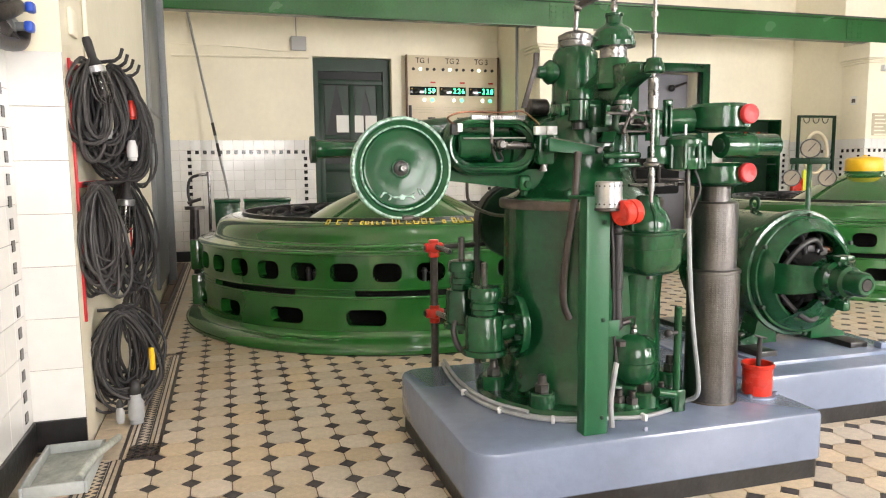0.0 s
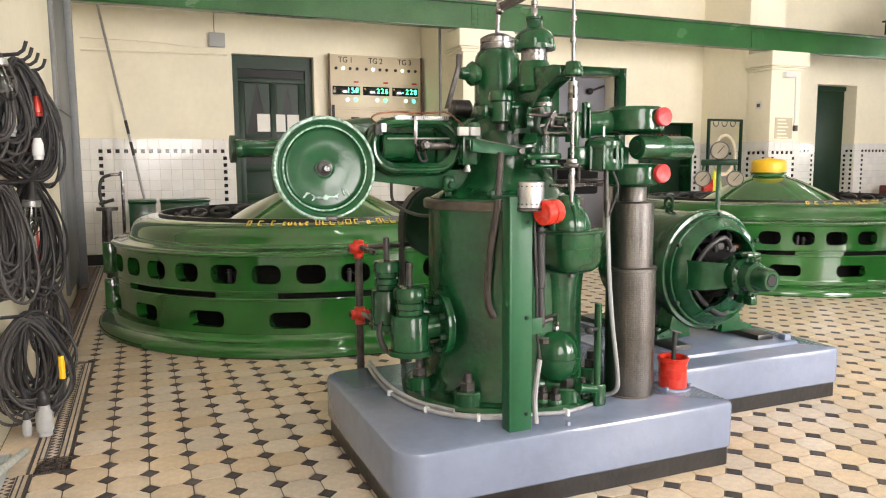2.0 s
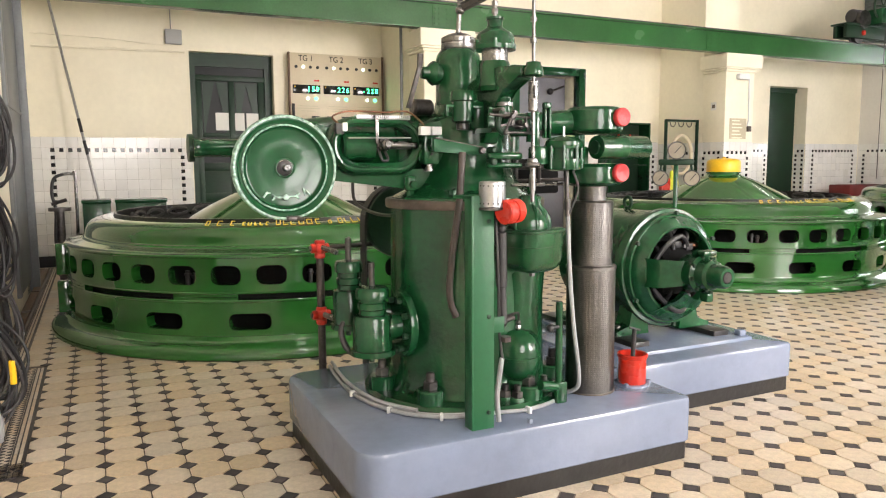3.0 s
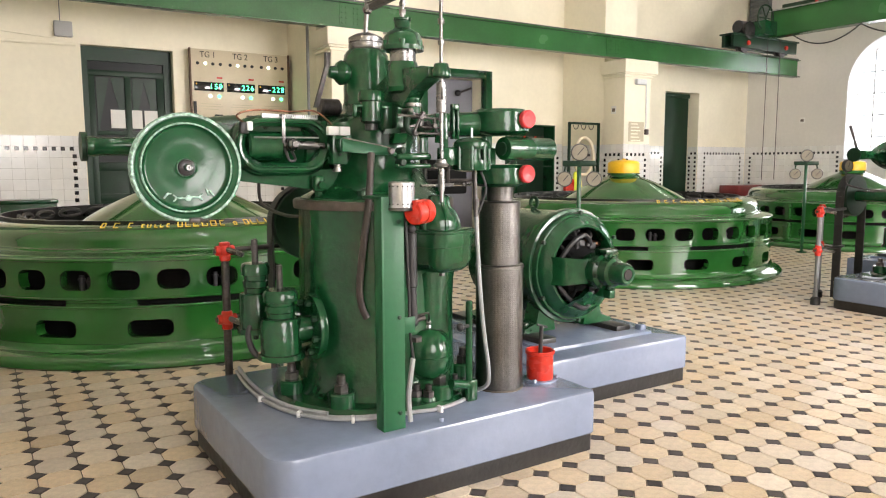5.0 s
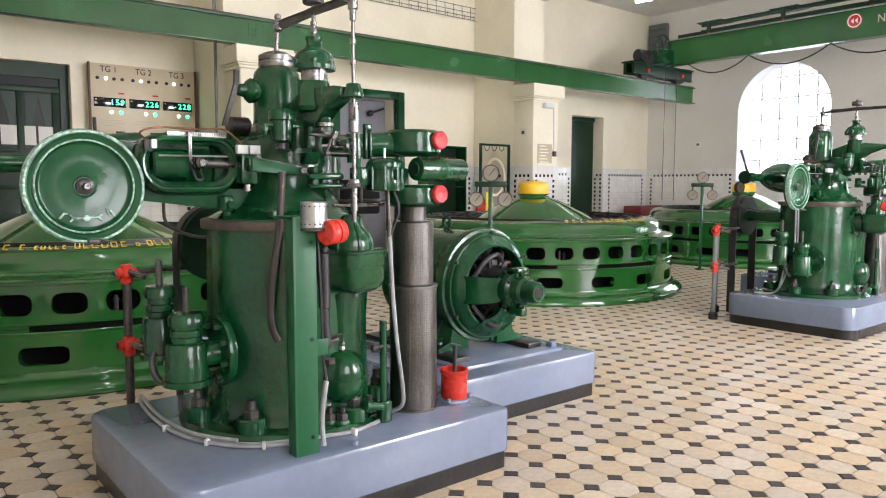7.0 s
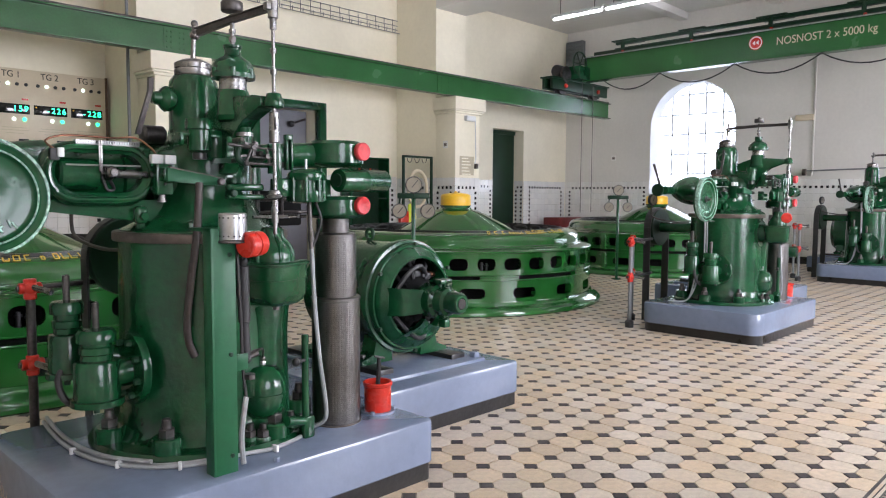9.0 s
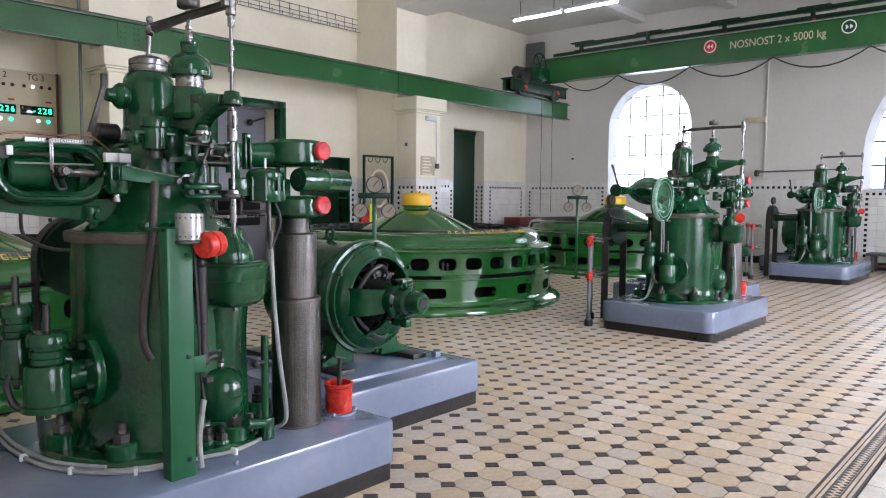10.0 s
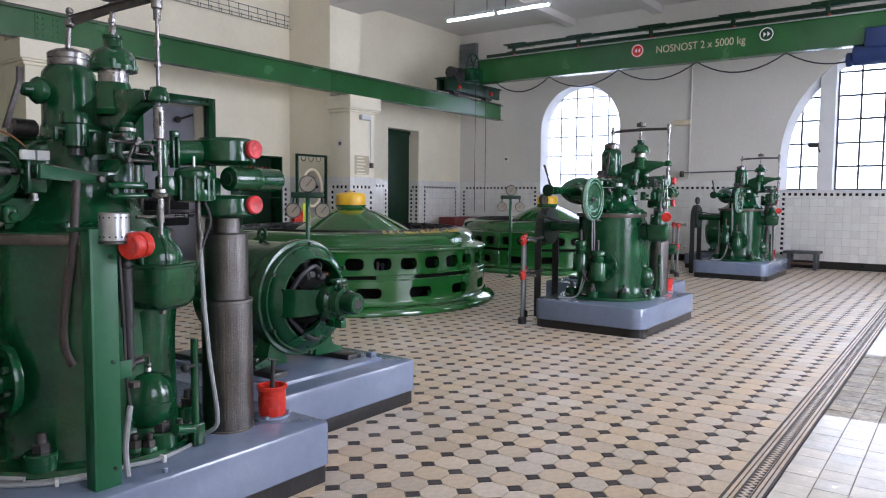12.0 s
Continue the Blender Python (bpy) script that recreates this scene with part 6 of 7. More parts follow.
part("joint_strap", Shape().span((-0.675, 7.6, 1.9), (-0.66, 9.0, 1.93), 0.002), GREY_POST, gp)
tr = thing("floor_channel", (-0.6, 7.0, 0), "brown wooden cable channel along the wall foot", "channel")
part("cover_board", Shape().span((-0.665, 5.3, 0.001), (-0.60, 10.5, 0.05), 0.006), WOOD_BROWN, tr)
part("edge_strip", Shape().span((-0.598, 5.3, 0.001), (-0.575, 10.5, 0.03), 0.004), RIM, tr)
for y in (6.2, 7.4, 8.6):
    part("tie", Shape().span((-0.66, y, 0.05), (-0.59, y + 0.06, 0.06), 0.003), RIM, tr)

grid = thing("cable_tray", (8.5, YB - 0.06, 4.6), "wire mesh cable tray high on the wall", "tray")
for z in (4.62, 4.70, 4.78, 4.88):
    part("wire", Shape().cyl((5.2, YB - (0.03 if z > 4.65 else 0.1), z), (10.0, YB - (0.03 if z > 4.65 else 0.1), z), 0.007, seg=6), GREY_POST, grid)
for k in range(22):
    x = 5.25 + k * 0.22
    part("rung", Shape().tube([(x, YB - 0.02, 4.9), (x, YB - 0.035, 4.64), (x, YB - 0.1, 4.62), (x, YB - 0.11, 4.7)], 0.006, 6), GREY_POST, grid)

def sign(x, y, z, w, h, label, face="y"):
    s = thing("wall_notice", (x, y, z), label, "notice")
    if face == "y":
        part("sheet", Shape().span((x - w / 2, y - 0.006, z - h / 2), (x + w / 2, y, z + h / 2)), PAPER if h < 0.3 else PAPER_OLD, s)
        for k in range(int(h / 0.06)):
            part("print_bar", Shape().span((x - w * 0.36, y - 0.008, z + h * 0.36 - k * 0.06), (x + w * (0.1 + 0.25 * ((k * 7) % 3) / 3), y - 0.006, z + h * 0.36 - k * 0.06 + 0.02)), INK if h < 0.3 else CREAM, s)
    else:
        part("sheet", Shape().span((x - 0.006, y - w / 2, z - h / 2), (x, y + w / 2, z + h / 2)), PAPER, s)
        part("print_bar", Shape().span((x - 0.008, y - w * 0.3, z - h * 0.25), (x - 0.006, y + w * 0.3, z + h * 0.2)), RIM, s)


sign(10.33, 9.45, 1.95, 0.4, 0.36, "yellowed paper notice pinned to the pier")
sign(10.0, 9.7, 2.35, 0.12, 0.14, "small white notice on the pier side", "x")
sign(16.0, 9.66, 2.34, 0.13, 0.13, "small framed notice on the end wall", "x")
em = thing("emergency_lamp", (10.38, 9.43, 2.84), "white plastic emergency lamp on the pier", "lamp")
part("body", Shape().span((10.24, 9.36, 2.80), (10.50, 9.45, 2.90), 0.02), WHITE_PLASTIC, em)
part("lead", Shape().tube([(10.56, 9.44, 2.85), (10.58, 9.44, 2.1), (10.55, 9.44, 1.98)], 0.012, 8), WHITE_PLASTIC, em)
part("socket", Shape().span((10.54, 9.40, 1.9), (10.62, 9.45, 2.0), 0.01), RIM, em)
pl = thing("wall_plate_lamp", (15.97, 5.18, 3.0), "flat beige emergency light on the end wall", "lamp")
part("body", Shape().span((15.92, 5.0, 2.96), (16.0, 5.36, 3.08), 0.015), PANEL_BEIGE, pl)
ep = thing("wall_pipe", (15.96, 5.0, 0), "white painted pipe on the end wall", "pipe")
part("pipe", Shape().tube([(15.97, 5.0, 4.6), (15.97, 5.0, 1.9), (15.97, 5.02, 1.82)], 0.018, 8), WHITE_WALL, ep)
part("branch", Shape().tube([(15.95, 5.1, 1.93), (15.95, 3.4, 1.96)], 0.014, 8), GREY_POST, ep)
part("branch_end", Shape().cyl((15.9, 5.1, 1.9), (15.9, 5.16, 1.9), 0.07, seg=14), RIM, ep)
lv = thing("wall_louver", (15.9, 10.85, 5.1), "grey slatted ventilation louver near the ceiling", "louver")
part("frame", Shape().span((15.86, 10.55, 4.75), (16.0, 11.05, 5.35), 0.01), GREY_POST, lv)
for k in range(7):
    part("slat", Shape().box((15.85, 10.8, 4.8 + 0.08 * k), (0.06, 0.46, 0.012), 0.002, Matrix.Rotation(0.5, 4, "Y")), GREY_POST, lv)
cm = thing("window_camera", (16.0, 2.55, 2.44), "small dark camera box fixed at the window mullion", "camera")
part("housing", Shape().span((15.9, 2.48, 2.4), (16.15, 2.66, 2.49), 0.015), RUBBER, cm)
part("arm", Shape().cyl((16.02, 2.5, 2.42), (16.02, 2.46, 2.3), 0.015, seg=8), RUBBER, cm)
bn = thing("low_bench", (15.6, 2.6, 0), "low dark wooden bench against the end wall", "bench")
part("seat", Shape().span((15.45, 2.3, 0.31), (15.85, 2.95, 0.36), 0.008), IRON, bn)
for y in (2.38, 2.85):
    for x in (15.5, 15.8):
        part("leg", Shape().span((x - 0.03, y - 0.03, 0), (x + 0.03, y + 0.03, 0.31), 0.004), IRON, bn)
part("stretcher", Shape().span((15.48, 2.38, 0.1), (15.52, 2.85, 0.14), 0.004), WOOD_BROWN, bn)
rb = thing("red_tool_trough", (15.2, 10.5, 0), "dark red painted steel trough on legs", "trough")
part("body", Shape().span((14.65, 10.3, 0.62), (15.75, 10.8, 0.86), 0.02), mat("dark_red_paint", (0.16, 0.02, 0.02), 0.4, var=0.25), rb)
for x in (14.75, 15.65):
    for y in (10.36, 10.74):
        part("leg", Shape().span((x - 0.03, y - 0.03, 0), (x + 0.03, y + 0.03, 0.62)), GREY_POST, rb)

# ---- tool cupboard, hose rack, gauge stands ----
tc_ = thing("tool_cupboard", (8.95, 10.75, 0.7), "open green tool cupboard with hanging tools", "cupboard")
part("back", Shape().span((8.55, 11.04, 0.75), (9.5, YB, 2.09)), GREEN_DARK, tc_)
part("side", Shape().span((8.55, 10.75, 0.75), (8.58, 11.04, 2.09)), GREEN, tc_)
part("side", Shape().span((9.47, 10.75, 0.75), (9.5, 11.04, 2.09)), GREEN, tc_)
part("top", Shape().span((8.55, 10.75, 2.07), (9.5, 11.04, 2.1)), GREEN, tc_)
part("bottom", Shape().span((8.55, 10.75, 0.72), (9.5, 11.04, 0.75)), GREEN, tc_)
part("cupboard_leg", Shape().span((8.6, 10.8, 0), (8.66, 10.86, 0.72)), GREEN_DARK, tc_)
part("cupboard_leg", Shape().span((9.4, 10.8, 0), (9.46, 10.86, 0.72)), GREEN_DARK, tc_)
for k in range(9):
    x = 8.68 + 0.09 * k
    part("hanging_tool", Shape().span((x, 11.0, 1.45 + 0.05 * (k % 3)), (x + 0.03, 11.03, 1.9)), RIM if k % 3 else RED, tc_)
part("shelf", Shape().span((8.58, 10.8, 1.3), (9.47, 11.04, 1.33)), GREEN_DARK, tc_)
rk = thing("hose_rack", (10.0, 10.4, 0), "green square-tube rack with hooks and hanging gear", "rack")
for x in (9.12, 9.85):
    part("upright", Shape().span((x, 9.93, 0), (x + 0.04, 9.97, 2.12)), GREEN_DARK, rk)
part("crossbar", Shape().span((9.12, 9.93, 2.08), (9.89, 9.97, 2.12)), GREEN_DARK, rk)
for k in range(3):
    x = 9.27 + 0.19 * k
    part("hook", Shape().tube([(x + 0.06 * math.cos(t), 9.92, 2.07 + 0.08 * math.sin(t)) for t in [math.pi + math.pi * i / 8 for i in range(9)]], 0.008, 6), STEEL_DARK, rk)
part("hanging_cloth", Shape().prism([(9.24, 1.2), (9.32, 1.25), (9.4, 1.2), (9.44, 0.8), (9.32, 0.76), (9.22, 0.8)], 9.90, 9.93, "y"), HIVIS, rk, "yellow safety cloth")
part("hanging_bag", Shape().box((9.1, 9.9, 0.95), (0.22, 0.1, 0.3), 0.04), RED, rk, "red cloth bag")
part("hose_coil", Shape().tube([(9.45 + 0.24 * math.cos(t), 9.89, 1.5 + 0.34 * math.sin(t)) for t in [2 * math.pi * i / 20 for i in range(20)]], 0.03, 8, True), PANEL_BEIGE, rk, "beige hose coil")


def gauge_stand(x, y, yaw):
    s = thing("gauge_stand", (0, 0, 0), "green post carrying three round pressure gauges", "gauges", "gauge stands")
    part("post", Shape().span((-0.022, -0.022, 0), (0.022, 0.022, 1.34), 0.004), GREEN, s)
    part("foot_plate", Shape().lathe([(0.08, 0), (0.08, 0.012), (0.03, 0.015)], seg=16), GREEN, s)
    part("manifold", Shape().box((0, 0, 1.36), (0.34, 0.07, 0.06), 0.012), GREEN_DARK, s)
    for gx, gz, r in ((0.0, 1.475, 0.088), (-0.15, 1.20, 0.078), (0.15, 1.20, 0.078)):
        c = part("gauge_case", Shape().lathe([(r * 0.8, 0.05), (r, 0.04), (r * 1.04, 0.0), (r, -0.012), (r * 0.9, -0.012)], (gx, -0.05, gz), (0, 1, 0), 28, cap=False), RUBBER, s)
        part("dial", Shape().lathe([(r * 0.92, 0.045), (r * 0.92, -0.006), (0, -0.006)], (gx, -0.05, gz), (0, 1, 0), 24), DIAL, c)
        part("needle", Shape().box((gx + 0.01, -0.06, gz + 0.01), (0.008, 0.003, r * 1.1), 0, Matrix.Rotation(0.7, 4, "Y")), INK, c)
        part("gauge_pipe", Shape().tube([(gx * 0.8, 0, 1.36), (gx * 0.95, -0.02, 1.33), (gx, -0.03, gz + (-r if gz > 1.4 else r))], 0.011, 8, smooth=3), GREEN_DARK, s)
    s.matrix_world = pose(x, y, 0, 0, 0, yaw)


gauge_stand(5.29, 5.6, -40)
gauge_stand(10.6, 6.3, -52)

# green lidded boxes and a hand pump behind the first generator
for x0, x1 in ((-0.16, 0.17), (0.21, 0.81)):
    bx = thing("green_lidded_box", ((x0 + x1) / 2, 9.9, 0), "green painted steel box with a flat lid", "box", "green boxes by the wall")
    part("body", Shape().span((x0 + 0.01, 9.72, 0), (x1 - 0.01, 10.1, 0.91), 0.008), GREEN, bx)
    part("lid", Shape().span((x0, 9.69, 0.91), (x1, 10.12, 0.955), 0.008), GREEN, bx)
hp = thing("hand_pump", (-0.33, 9.4, 0), "oily steel hand pump with a bent pipe and black hose", "pump")
part("barrel", Shape().cyl((-0.38, 9.4, 0.0), (-0.38, 9.4, 0.85), 0.045, seg=16), STEEL_DARK, hp)
part("bent_pipe", Shape().tube([(-0.22, 9.4, 0.0), (-0.2, 9.4, 1.2), (-0.23, 9.4, 1.27), (-0.32, 9.4, 1.27)], 0.018, 8, smooth=3), STEEL, hp)
part("hose", Shape().tube([(-0.32, 9.4, 1.27), (-0.42, 9.4, 1.22), (-0.45, 9.4, 1.05), (-0.42, 9.4, 0.85), (-0.44, 9.4, 0.5), (-0.42, 9.4, 0.1)], 0.018, 8, smooth=4), RUBBER, hp)
part("flange", Shape().cyl((-0.38, 9.4, 0.85), (-0.38, 9.4, 0.89), 0.12, seg=16), STEEL_DARK, hp)
part("tap", Shape().cyl((-0.46, 9.35, 0.93), (-0.3, 9.35, 0.98), 0.02, seg=8), STEEL_DARK, hp)

# ---- travelling crane ----
cr = thing("bridge_crane", (14.0, 6.0, 3.64), "green steel travelling crane bridge with white load lettering", "crane")
BX = 14.0
part("bridge_web", Shape().span((BX, -2.9, 3.95), (BX + 0.02, 9.25, 4.46)), GREEN_BEAM, cr)
for z in (3.94, 4.45):
    part("bridge_flange", Shape().span((BX - 0.06, -2.9, z), (BX + 0.2, 9.25, z + 0.02), 0.003), GREEN_BEAM, cr)
part("back_web", Shape().span((BX + 0.14, -2.9, 3.96), (BX + 0.16, 9.25, 4.45)), GREEN_BEAM, cr)
part("cross_girder", Shape().span((BX + 0.6, -2.9, 4.5), (BX + 0.75, 9.4, 4.7), 0.01), GREEN_DARK, cr)
for z in (4.515, 4.66):
    part("conductor_channel", Shape().span((BX + 0.06, -2.9, z), (BX + 0.12, 8.5, z + 0.06), 0.004).span((BX + 0.03, -2.9, z + 0.055), (BX + 0.12, 8.5, z + 0.07), 0.003), GREEN_DARK, cr)
# reflected light along the top flange, put in as a bright strip
part("edge_strip", Shape().span((BX - 0.068, -2.9, 4.452), (BX - 0.06, 9.25, 4.474)), ALU, cr, "bright strip for the light reflected by the flange edge")
for k in range(7):
    y = 8.3 - 1.55 * k
    part("bracket", Shape().span((BX + 0.04, y, 4.46), (BX + 0.1, y + 0.07, 4.75), 0.006).span((BX + 0.04, y - 0.25, 4.735), (BX + 0.5, y + 0.3, 4.76), 0.006), GREEN_DARK, cr)
    part("red_clip", Shape().box((BX + 0.02, y, 4.5), (0.05, 0.05, 0.05), 0.01), RED, cr)
tk = part("end_truck", Shape().span((12.92, 9.33, 3.70), (15.1, 9.40, 3.93), 0.006).span((12.92, 9.54, 3.70), (15.1, 9.61, 3.93), 0.006), GREEN_DARK, cr)
part("truck_top", Shape().span((12.88, 9.30, 3.93), (15.14, 9.64, 3.96), 0.005), GREEN_DARK, cr)
for x in (13.4, 14.7):
    part("wheel", Shape().lathe([(0.03, -0.06), (0.15, -0.06), (0.15, -0.035), (0.125, -0.03), (0.125, 0.03), (0.15, 0.035), (0.15, 0.06), (0.03, 0.06)], (x, GY, 3.765), (0, 1, 0), 28), STEEL_DARK, cr)
    part("hub_cap", Shape().lathe([(0.05, 0), (0.045, -0.03), (0.01, -0.035)], (x, 9.33, 3.8), (0, 1, 0), 16), RED, cr)
gear = [(13.75 + 0.26 * math.cos(t), 9.2, 4.3 + 0.26 * math.sin(t)) for t in [2 * math.pi * k / 24 for k in range(24)]]
gw = part("chain_wheel", Shape().tube(gear, 0.02, 8, True), GREEN_DARK, cr)
for k in range(3):
    a = math.pi * k / 3
    part("spoke", Shape().cyl((13.75 - 0.26 * math.cos(a), 9.2, 4.3 - 0.26 * math.sin(a)), (13.75 + 0.26 * math.cos(a), 9.2, 4.3 + 0.26 * math.sin(a)), 0.013, seg=8), GREEN_DARK, gw)
part("drive_gear", Shape().cyl((13.4, 9.3, 4.05), (13.4, 9.36, 4.05), 0.17, seg=28), STEEL_DARK, cr)
part("drive_motor", Shape().cyl((13.25, 9.5, 4.13), (13.65, 9.5, 4.13), 0.13, seg=20, bevel=0.02), RUBBER, cr)
part("gear_case", Shape().span((13.6, 9.1, 3.96), (14.2, 9.55, 4.25), 0.03), GREEN, cr)
for x in (13.98, 14.42):
    sh = Shape().cyl((x, 9.28, 1.02), (x, 9.28, 3.95), 0.008, seg=6)
    part("hand_chain", sh, STEEL_DARK, cr)
ends = [8.75, 7.4, 5.85, 4.3, 2.75, 1.2, -0.4]
for a, b in zip(ends, ends[1:]):
    pts = []
    for k in range(11):
        t = k / 10
        pts.append((BX - 0.03, a + (b - a) * t, 3.93 - 0.26 * (1 - (2 * t - 1) ** 2)))
    part("festoon_cable", Shape().tube(pts, 0.013, 6), RUBBER, cr)
flat_text("NOSNOST 2 x 5000 kg", (BX - 0.004, 4.27, 4.24), 0.2, PAPER_OLD, cr, (90, 0, -90), stretch=0.85)
for y, z, m in ((5.47, 4.27, RED), (3.09, 4.30, GREEN)):
    rnd = part("direction_sign", Shape().lathe([(0.13, 0), (0.13, -0.005), (0, -0.005)], (BX, y, z), (1, 0, 0), 28), m, cr, "round arrow sign")
    part("sign_ring", Shape().lathe([(0.118, -0.004), (0.118, -0.008), (0.1, -0.008), (0.1, -0.004)], (BX, y, z), (1, 0, 0), 28, cap=False), PAPER, rnd)
    for s in (-0.035, 0.03):
        f = 1 if m is RED else -1
        part("arrow", Shape().prism([(y + s + 0.03 * f, z), (y + s - 0.02 * f, z + 0.045), (y + s - 0.02 * f, z - 0.045)], BX - 0.009, BX - 0.005, "x"), PAPER, rnd)
ho = thing("chain_hoist", (14.05, 1.3, 3.6), "dark blue electric hoist hanging under the crane bridge", "hoist")
part("motor", Shape().cyl((14.05, 0.9, 3.78), (14.05, 1.72, 3.78), 0.17, seg=24, bevel=0.02), BLUE, ho)
part("trolley", Shape().span((13.9, 0.95, 3.88), (14.2, 1.55, 4.2), 0.02), BLUE, ho)
part("end_cap", Shape().cyl((14.05, 1.72, 3.72), (14.05, 1.82, 3.72), 0.12, seg=20, bevel=0.02), BLUE, ho)

# ceiling tubes
def tube_light(x, y0, y1):
    fl = thing("ceiling_tube_light", (x, (y0 + y1) / 2, 5.2), "white fluorescent tube fitting under the ceiling", "light", "ceiling tube lights")
    part("tray", Shape().span((x - 0.07, y0, 5.22), (x + 0.07, y1, 5.28), 0.008), WHITE_PLASTIC, fl)
    part("tube", Shape().cyl((x, y0 + 0.03, 5.195), (x, y1 - 0.03, 5.195), 0.022, seg=12), TUBE, fl)
    for y in (y0 + 0.2, y1 - 0.2):
        part("hanger", Shape().cyl((x, y, 5.28), (x, y, ZC), 0.008, seg=6), STEEL_DARK, fl)


for x, starts in ((13.12, (8.25, 6.95)), (7.2, (8.25, 6.95, 2.6, 1.3)), (1.4, (2.6, 1.3))):
    for y in starts:
        tube_light(x, y, y + 1.25)

# ---- cables hung on the side wall ----
board = thing("cable_hook_board", (-0.68, 4.4, 0.6), "red painted steel hook board fixed to the wall", "board")
for y0 in (3.88, 4.85, 5.8):
    part("upright", Shape().span((-0.70, y0, 0.6), (-0.686, y0 + 0.016, 1.88), 0.003), RED_CAP, board)
for z in (1.26, 1.84):
    part("crossbar", Shape().span((-0.698, 3.88, z), (-0.684, 5.85, z + 0.03), 0.003), RED_CAP, board)
HOOKS = [(3.95, 1.87), (4.15, 1.87), (4.4, 1.88), (4.7, 1.89), (3.98, 1.28), (4.4, 1.28), (4.12, 0.61), (4.8, 0.69)]
for y, z in HOOKS:
    part("hook", Shape().tube([(-0.68, y, z), (-0.5, y, z + 0.01), (-0.46, y - 0.01, z + 0.07)], 0.009, 8, smooth=3), RUBBER, board)
rc = random.Random(11)


def coil(y, top, bottom, half, turns, m, label, x0=-0.56, r=0.0095):
    half, turns = half * 1.4, int(turns * 2.3)
    c = thing("hanging_cable", (x0, y, top), label, "cable", "coiled cables on the wall")
    for k in range(turns):
        yy = y + rc.uniform(-0.1, 0.1)
        t = top + rc.uniform(-0.015, 0.02)
        b = bottom + rc.uniform(-0.06, 0.3) * (top - bottom)
        hw = half * rc.uniform(0.4, 1.0)
        xs = x0 + rc.uniform(-0.025, 0.03)
        skew = rc.uniform(-0.07, 0.07)
        pts = []
        for i in range(14):
            a = 2 * math.pi * i / 14
            w = hw * (0.35 + 0.65 * (0.5 - 0.5 * math.cos(a)) ** 0.6)
            pts.append((xs + w * math.sin(a) + skew * (1 - math.cos(a)) / 2, yy + rc.uniform(-0.015, 0.015) + 0.05 * math.sin(a), b + (t - b) * (0.5 + 0.5 * math.cos(a))))
        part("cable_turn", Shape().tube(pts, r * rc.uniform(0.65, 0.95), 7, True, smooth=3), m if rc.random() < 0.7 else RUBBER_GREY, c)
    return c


coil(3.95, 1.86, 1.38, 0.085, 11, RUBBER, "black rubber cable looped over a wall hook", -0.605)
coil(4.15, 1.86, 1.32, 0.11, 9, RUBBER, "black rubber cable hanging in loose loops", -0.535)
coil(4.4, 1.87, 1.27, 0.11, 9, RUBBER_GREY, "dark grey cable hanging in long loops", -0.545)
coil(4.7, 1.88, 1.27, 0.1, 6, RUBBER, "black cable with a red coupling", -0.55)
coil(3.98, 1.27, 0.74, 0.075, 13, RUBBER_GREY, "grey rubber cable bundled in many loops", -0.62)
coil(4.4, 1.27, 0.68, 0.095, 11, RUBBER, "black cable bundled below a hand lamp", -0.54)
coil(4.12, 0.60, 0.09, 0.14, 14, RUBBER, "black cable coil with a grey plug hanging low", -0.56)
coil(4.8, 0.68, 0.24, 0.06, 8, RUBBER_GREY, "thin grey cable coil near the floor", -0.54, 0.008)


def hand_lamp(x, y, z, lean):
    h = thing("caged_hand_lamp", (0, 0, 0), "black hand lamp with a glass bulb and wire cage", "lamp", "hand lamps on the wall")
    part("handle", Shape().lathe([(0.018, -0.2), (0.022, -0.18), (0.02, -0.1), (0.03, -0.08), (0.034, -0.06)], seg=18), RUBBER, h)
    part("collar", Shape().lathe([(0.034, -0.062), (0.043, -0.058), (0.043, -0.03), (0.036, -0.026)], seg=20), ALU, h)
    part("glass", Shape().lathe([(0.032, -0.028), (0.036, 0.0), (0.036, 0.06), (0.028, 0.09), (0, 0.1)], seg=20), LAMP_GLASS, h)
    for k in range(6):
        a = math.pi * k / 3
        part("cage_wire", Shape().tube([(0.043 * math.cos(a), 0.043 * math.sin(a), -0.03), (0.046 * math.cos(a), 0.046 * math.sin(a), 0.07), (0.02 * math.cos(a), 0.02 * math.sin(a), 0.115), (0, 0, 0.12)], 0.003, 6, smooth=3), STEEL_DARK, h)
    part("cage_ring", Shape().tube([(0.046 * math.cos(t), 0.046 * math.sin(t), 0.03) for t in [2 * math.pi * i / 16 for i in range(16)]], 0.003, 6, True), STEEL_DARK, h)
    h.matrix_world = pose(x, y, z, 0, 180 + lean, 0)


hand_lamp(-0.56, 3.86, 1.78, -14)
hand_lamp(-0.52, 4.2, 1.13, 4)


def plug(x, y, z, m, label, s=1.0, lean=0):
    p = thing("cable_plug", (0, 0, 0), label, "plug", "cable plugs")
    part("body", Shape().lathe([(0.022 * s, 0.07 * s), (0.026 * s, 0.05 * s), (0.036 * s, 0.02 * s), (0.036 * s, -0.05 * s), (0.03 * s, -0.055 * s), (0.03 * s, -0.075 * s), (0.01 * s, -0.078 * s)], seg=18), m, p)
    part("collar", Shape().lathe([(0.028 * s, 0.065 * s), (0.03 * s, 0.07 * s), (0.026 * s, 0.11 * s), (0.012 * s, 0.13 * s)], seg=16), RUBBER, p)
    p.matrix_world = pose(x, y, z, lean, 0, 0)


